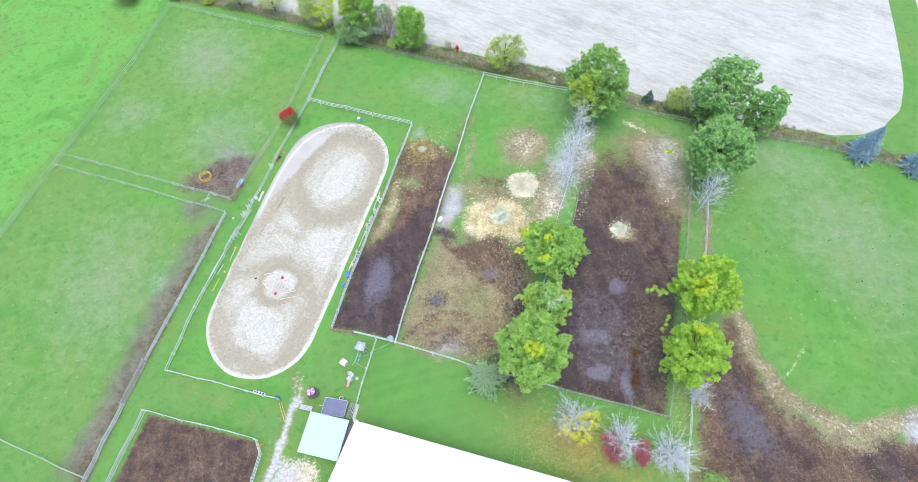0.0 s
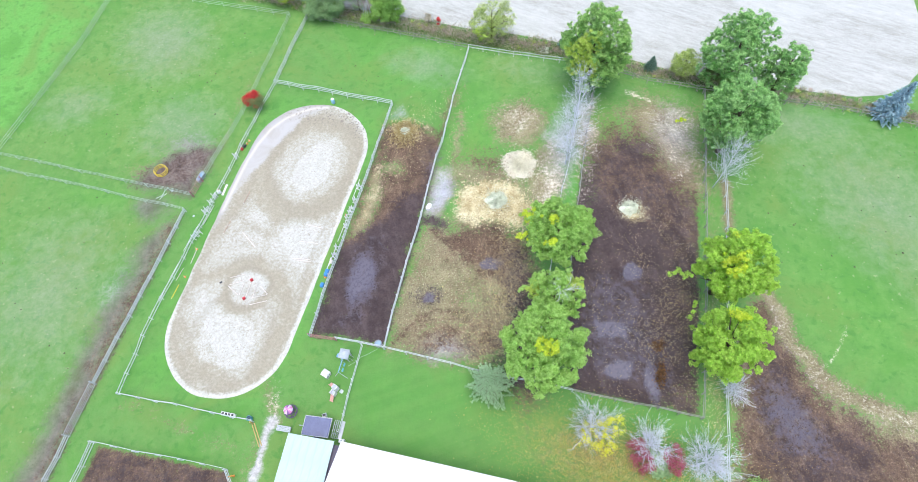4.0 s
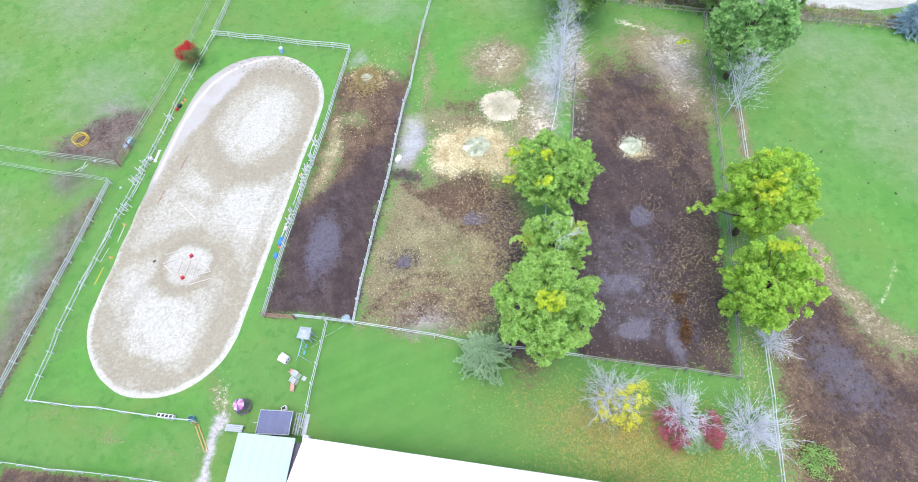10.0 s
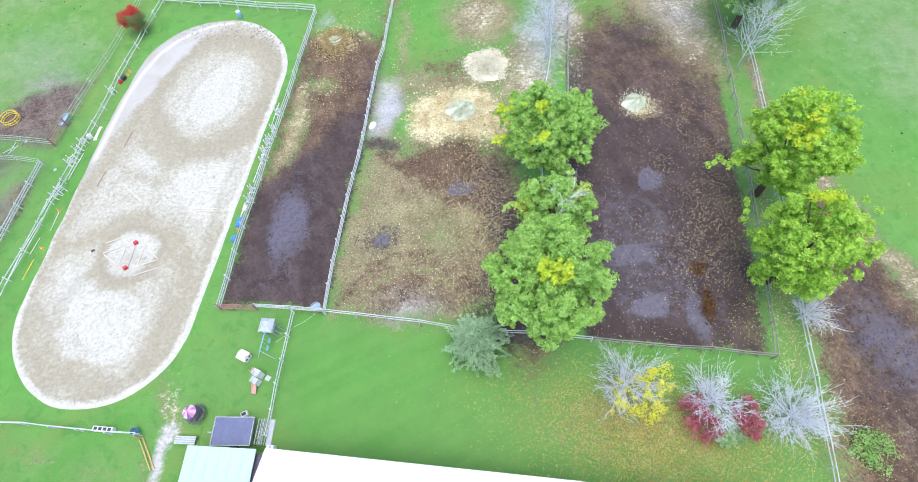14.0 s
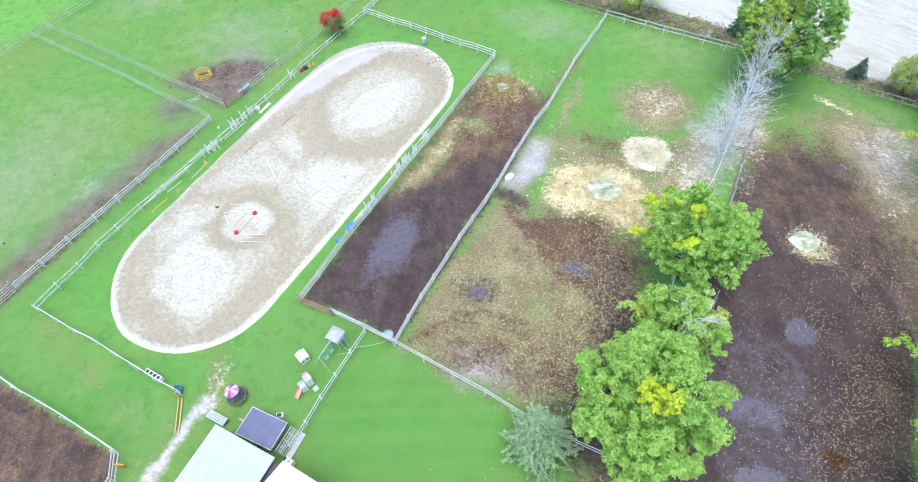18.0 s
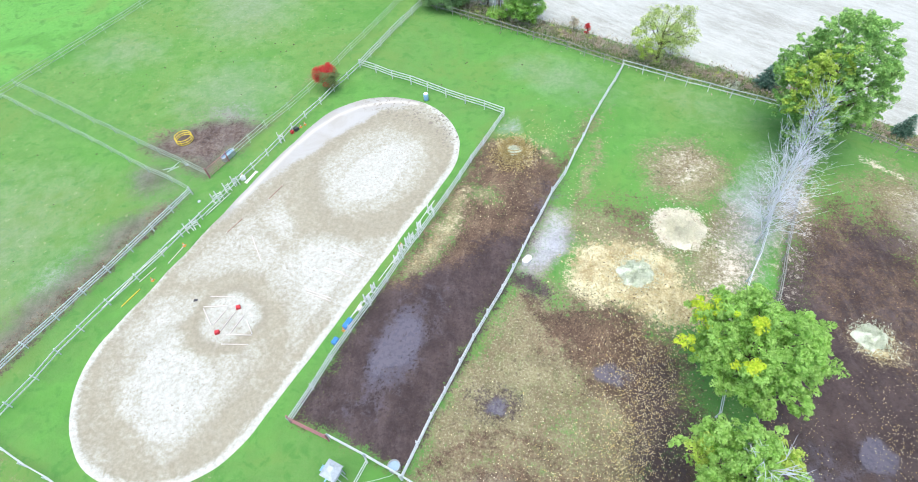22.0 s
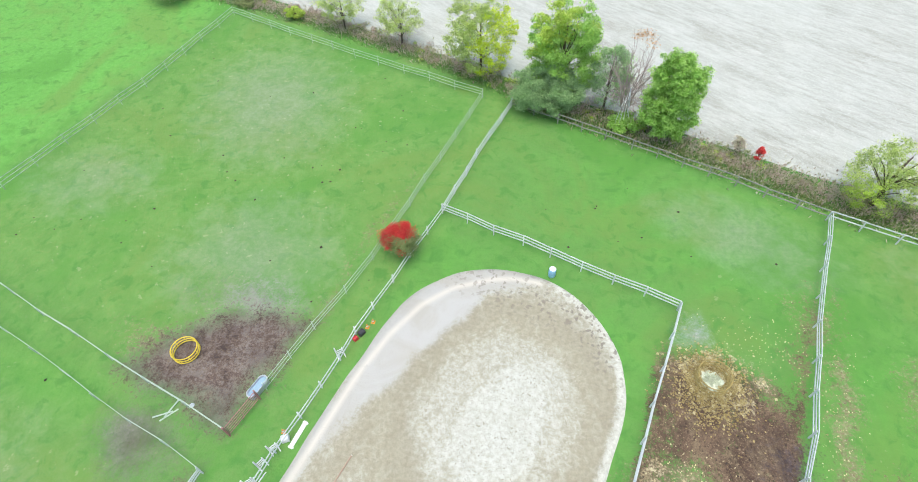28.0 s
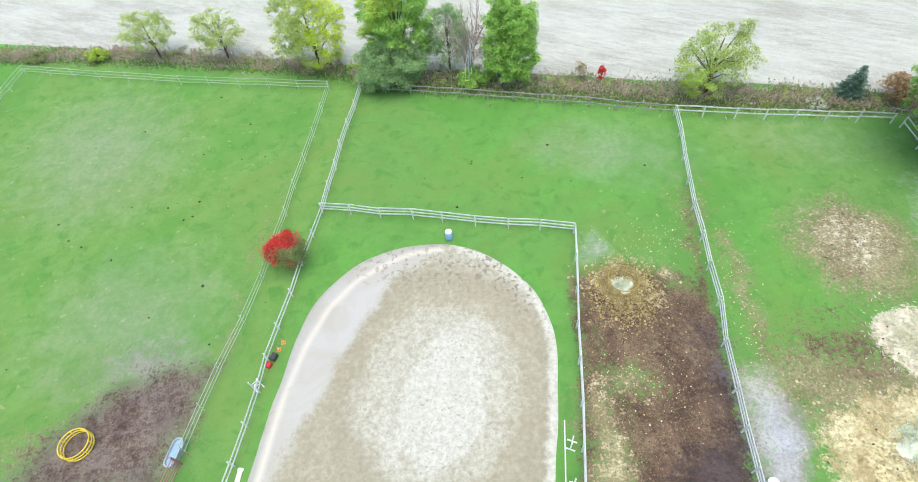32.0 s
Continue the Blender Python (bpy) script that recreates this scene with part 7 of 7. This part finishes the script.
heap((4.4, 43.5), 1.5, 0.3, 1500, "pale green hay pile on strewn straw", HAY)
heap((22.7, 40.7), 1.15, 0.35, 1300, "pale green hay pile on dark mud", HAY)
heap((-8.6, 57.3), 0.72, 0.2, 260, "flattened hay inside a round feeder", HAY)
heap((8.4, 49.3), 2.1, 0.14, 1800, "low mound of pale straw and old hay", leafy("pale_straw", (0.0, (0.58, 0.57, 0.43)), (0.5, (0.7, 0.7, 0.54)), (1.0, (0.8, 0.8, 0.66))), "straw_mound", STRAW_BED)


def trough(at, turn, length, width, height, label, material, inside):
    top = thing("water_trough", label, "trough", (*at, 0), turn)
    outline = []
    for a in np.linspace(-90, 90, 9):
        outline.append(((length - width) / 2 + width / 2 * math.cos(radians(a)), width / 2 * math.sin(radians(a))))
    for a in np.linspace(90, 270, 9):
        outline.append((-(length - width) / 2 + width / 2 * math.cos(radians(a)), width / 2 * math.sin(radians(a))))
    n = len(outline)
    pts = [(x, y, 0) for x, y in outline] + [(x, y, height) for x, y in outline] + [(x * 0.94, y * 0.88, height) for x, y in outline] + [(x * 0.92, y * 0.85, 0.08) for x, y in outline]
    faces = [(r * n + s, r * n + (s + 1) % n, (r + 1) * n + (s + 1) % n, (r + 1) * n + s) for r in range(3) for s in range(n)] + [tuple(range(3 * n, 4 * n)), tuple(reversed(range(n)))]
    part("tub", Geo().raw(pts, faces), material, top)
    part("water", Geo().raw([(x * 0.925, y * 0.86, height * 0.75) for x, y in outline], [tuple(range(n))]), inside, top)
    part("rim", Geo().tube([(x, y, height) for x, y in outline + outline[:1]], 0.025, 6), material, top)


WATER = plain("trough_water", (0.28, 0.42, 0.52), 0.08, vary=0.1, spec=0.6)
trough((-39.15, 50.85), 72, 1.75, 0.65, 0.55, "oval galvanised water trough by the pasture gate", GALV, WATER)
trough((-11.9, 23.4), 20, 0.9, 0.85, 0.5, "round dark water tub in the corner of a muddy paddock", GREY, WATER)
trough((-5.2, 42.9), 60, 1.0, 0.6, 0.5, "white oval feed tub against the board fence", WHITE_PLASTIC, WHITE_PLASTIC)


def barrel(at, material, label, height=0.88, lid=None):
    top = thing("barrel", label, "barrel", (*at, 0), group="barrels")
    part("shell", Geo().lathe([(0.27, 0), (0.29, 0.03), (0.29, 0.28), (0.3, 0.3), (0.29, 0.32), (0.29, 0.58), (0.3, 0.6), (0.29, 0.62), (0.29, height - 0.03), (0.27, height)], 18), material, top, smooth=True)
    part("lid", Geo().lathe([(0.25, height - 0.01), (0.25, height + 0.03), (0.22, height + 0.04)], 18), lid or material, top)


barrel((-20.15, 64.1), SKY_PLASTIC, "blue plastic barrel with a white top at the arena end", 0.88, WHITE_PLASTIC)
barrel((-26.8, 15.35), TEAL, "dark blue plastic tub by the arena gate", 0.6, plain("tub_water", (0.05, 0.1, 0.14), 0.15))


def jump_wing(label="white wooden jump standard on cross feet"):
    """A wing standard: two uprights on feet, joined by slanting slats."""
    top = thing("jump_standard", label, "jump standard", (0, 0, -50), group="jump standards")
    part("upright", Geo().box((0.09, 0.09, 1.3), pose(0, 0, 0.65), 0.012), WHITE, top)
    part("upright", Geo().box((0.08, 0.08, 0.95), pose(0.5, 0, 0.475), 0.012), WHITE, top)
    for x in (0, 0.5):
        part("foot", Geo().box((0.08, 0.6, 0.08), pose(x, 0, 0.04), 0.012), WHITE, top)
    for z in (0.3, 0.55, 0.8):
        part("slat", Geo().box((0.52, 0.04, 0.1), pose(0.25, 0, z), 0.01), WHITE, top)
    return top


wing = jump_wing()
spots = [(-36.55, 47.0, 50), (-36.9, 45.95, 60), (-37.2, 44.8, 45), (-37.4, 44.35, 70), (-38.15, 40.3, 60), (-37.75, 40.9, 50), (-34.6, 54.2, 40),
         (-15.45, 46.9, 60), (-15.9, 44.6, 70), (-16.3, 43.2, 65), (-16.5, 42.6, 80), (-16.85, 41.7, 75), (-16.95, 40.5, 70), (-18.0, 37.1, 85), (-18.3, 36.0, 60)]
for x, y, a in spots[1:]:
    copy_thing(wing, pose(x, y, 0, 0, 0, a))
wing.matrix_basis = pose(*spots[0][:2], 0, 0, 0, spots[0][2])


def pole(a, b, material, label, z=0.05, r=0.042):
    a, b = Vector((*a, z)), Vector((*b, z))
    top = thing("jump_pole", label, "pole", (a + b) / 2, 0, group="ground poles")
    e = (b - a) / 2
    part("shaft", Geo().tube([-e, e], r, 8), material, top)
    for q in (-1, 1):
        part("end_cap", Geo().tube([e * q * 0.99, e * q * 1.01], r * 1.08, 8), WHITE, top)


CREAM = wood("cream_pole", (0.74, 0.72, 0.67), (0.57, 0.53, 0.48))
RUST = wood("rust_pole", (0.5, 0.36, 0.26), (0.36, 0.26, 0.2))
arena_poles = [((-32.1, 33.9), (-30.0, 34.3)), ((-32.2, 32.8), (-30.2, 33.3)), ((-32.1, 32.6), (-30.7, 31.3)), ((-30.1, 33.0), (-30.5, 31.3)), ((-29.2, 32.9), (-29.6, 30.9)), ((-28.3, 32.7), (-28.7, 30.7)),
               ((-27.8, 32.3), (-26.8, 31.2)), ((-28.9, 29.8), (-26.7, 30.2)), ((-23.9, 36.2), (-21.5, 35.8)), ((-23.7, 35.95), (-21.4, 35.5))]
for a, b in arena_poles:
    pole(a, b, CREAM, "pale wooden ground pole on the arena sand", 0.12, 0.042)
pole((-28.9, 30.68), (-26.8, 31.06), CREAM, "pale wooden ground pole on the arena sand", 0.12, 0.042)
pole((-34.2, 40.9), (-33.5, 42.9), RUST, "rust-coloured ground pole on the arena sand", 0.11)
pole((-31.5, 40.9), (-29.4, 38.4), CREAM, "pale ground pole half sunk in the sand", 0.11)
pole((-32.05, 45.7), (-31.4, 47.8), RUST, "rust-coloured ground pole on the arena sand", 0.11)
pole((-22.5, 41.4), (-20.1, 40.65), CREAM, "pale wooden ground pole on the arena sand", 0.12, 0.042)
pole((-23.2, 38.8), (-20.7, 38.25), CREAM, "pale wooden ground pole on the arena sand", 0.12, 0.042)
pole((-38.0, 36.5), (-37.6, 38.5), CREAM, "pale jump pole lying in the grass")
pole((-39.5, 34.1), (-38.9, 35.8), CREAM, "pale jump pole lying in the grass")
pole((-39.6, 31.4), (-39.0, 33.4), YELLOW_PAINT, "yellow jump pole lying in the grass")
for a, b in (((-39.4, 38.6), (-38.2, 42.4)), ((-40.4, 34.6), (-39.2, 38.2)), ((-41.2, 31.0), (-40.4, 34.4)), ((-37.4, 42.6), (-36.4, 45.8)), ((-16.2, 45.2), (-15.3, 48.6)), ((-17.9, 38.4), (-16.9, 41.8)), ((-18.9, 34.8), (-18.1, 37.6)), ((-19.3, 33.4), (-18.7, 36.0))):
    pole(a, b, WHITE, "white jump pole lying along the fence")


def block(at, turn, size, material, label, name="jump_block", z=0.0):
    top = thing(name, label, "jump block", (*at, z), turn, group="jump blocks")
    part("body", Geo().box(size, pose(0, 0, size[2] / 2), 0.04), material, top)
    for x in (-0.28, 0.28):
        part("cup", Geo().box((0.14, size[1] * 1.04, 0.1), pose(x * size[0], 0, size[2] - 0.04), 0.02), material, top)


block((-29.1, 33.3), 30, (0.36, 0.3, 0.32), RED_PAINT, "small red plastic jump block on the sand", z=0.05)
block((-29.75, 30.7), 30, (0.36, 0.3, 0.32), RED_PAINT, "small red plastic jump block on the sand", z=0.05)
block((-19.05, 33.6), 75, (1.0, 0.45, 0.5), BLUE_PLASTIC, "bright blue plastic jump block at the fence")
block((-19.55, 31.9), 75, (0.6, 0.4, 0.4), BLUE_PLASTIC, "bright blue plastic jump block at the fence")
block((-18.6, 35.3), 75, (0.5, 0.35, 0.3), CREAM, "cream wooden block at the fence")
block((-35.95, 47.95), 30, (0.5, 0.4, 0.45), WHITE, "white jump block beside the standards")
block((-33.75, 55.75), 60, (0.36, 0.3, 0.36), RED_PAINT, "red jump block on the arena verge")
block((-33.45, 56.3), 60, (0.5, 0.36, 0.4), DARK, "dark blue and white jump filler on the verge")
plank = thing("jump_plank", "white painted jump plank lying on the verge", "plank", (-35.28, 48.4, 0), 78)
part("board", Geo().box((1.9, 0.3, 0.06), pose(0, 0, 0.05), 0.01), WHITE, plank)
for x in (-0.85, 0.85):
    part("foot", Geo().box((0.12, 0.4, 0.04), pose(x, 0, 0.02)), WHITE, plank)
filler = thing("jump_filler", "white jump filler with four dark openings by the rail", "jump filler", (-29.4, 15.95, 0), -14)
part("body", Geo().box((1.7, 0.4, 0.5), pose(0, 0, 0.25), 0.02), WHITE, filler)
for i in range(4):
    part("opening", Geo().box((0.28, 0.26, 0.02), pose(-0.6 + 0.4 * i, 0, 0.505)), DARK, filler)
rail_gate = thing("timber_rails", "two yellow timber rails lying at the arena gate", "rails", (-25.8, 13.5, 0), -65)
for y in (-0.14, 0.14):
    part("rail", Geo().box((2.8, 0.1, 0.1), pose(0, y, 0.06, 0, 0, 1.5 * y), 0.015), TIMBER, rail_gate)
part("stake", Geo().box((0.12, 0.12, 1.1), pose(-1.45, 0, 0.55), 0.015), TIMBER, rail_gate)


def cone(at, label="small orange marker cone on the verge"):
    top = thing("marker_cone", label, "cone", (*at, 0), group="cones")
    part("base", Geo().box((0.3, 0.3, 0.03), pose(0, 0, 0.015), 0.008), ORANGE, top)
    part("body", Geo().lathe([(0.12, 0.03), (0.08, 0.2), (0.03, 0.45), (0.015, 0.46)], 12), ORANGE, top)
    part("band", Geo().lathe([(0.092, 0.18), (0.068, 0.28)], 12), WHITE, top)


for at in ((-37.6, 38.7), (-38.4, 34.5), (-36.3, 48.4), (-33.2, 56.9), (-32.9, 57.4), (-19.3, 33.1), (-17.0, 42.6)):
    cone(at)
marker = thing("rubber_mat", "small dark rubber piece on the arena sand", "mat", (-33.3, 33.3, 0.05), 20)
part("slab", Geo().box((0.35, 0.25, 0.06), pose(0, 0, 0.03), 0.02), DARK, marker)
rest = thing("broken_rails", "whitewashed broken fence rails lying in the grass lane", "rails", (-44.4, 48.0, 0), 50)
for i, (x, y, a) in enumerate(((0, 0, 0), (0.3, 0.3, 25), (-0.3, 0.25, -20))):
    part("rail", Geo().box((1.3, 0.1, 0.05), pose(x, y, 0.03 + 0.05 * i, 0, 0, a), 0.01), TAPE, rest)
hose = thing("hose", "pale green garden hose strung from play tower to tub", "hose", (-15.6, 20.9, 0))
run = [Vector((0, 0, 0.05)), Vector((1.0, 0.5, 0.04)), Vector((1.7, 0.9, 0.5)), Vector((2.6, 1.3, 0.35)), Vector((3.6, 1.75, 0.55)), Vector((4.2, 2.1, 0.85))]
part("tube", Geo().tube(run, 0.02, 6), TAPE, hose)
part("nozzle", Geo().tube([(4.2, 2.1, 0.85), (4.3, 2.2, 0.7)], 0.03, 6), LID, hose)
handle_post = thing("gate_post", "orange-painted timber stub at the corner of a muddy pen", "post", (-27.75, 9.2, 0), 10)
part("stake", Geo().box((0.13, 0.13, 0.9), pose(0, 0, 0.45), 0.015), ORANGE, handle_post)
part("crossbar", Geo().box((0.75, 0.08, 0.12), pose(0, 0, 0.82), 0.012), ORANGE, handle_post)
for at, turn in (((-43.2, 48.9), 20), ((-39.1, 44.2), 60)):
    stone = thing("stepping_stone", "small pale stone lying in the grass lane", "stone", (*at, 0), turn)
    part("slab", Geo().lathe([(0.16, 0), (0.19, 0.04), (0.15, 0.09), (0.05, 0.11)], 7), LID, stone)
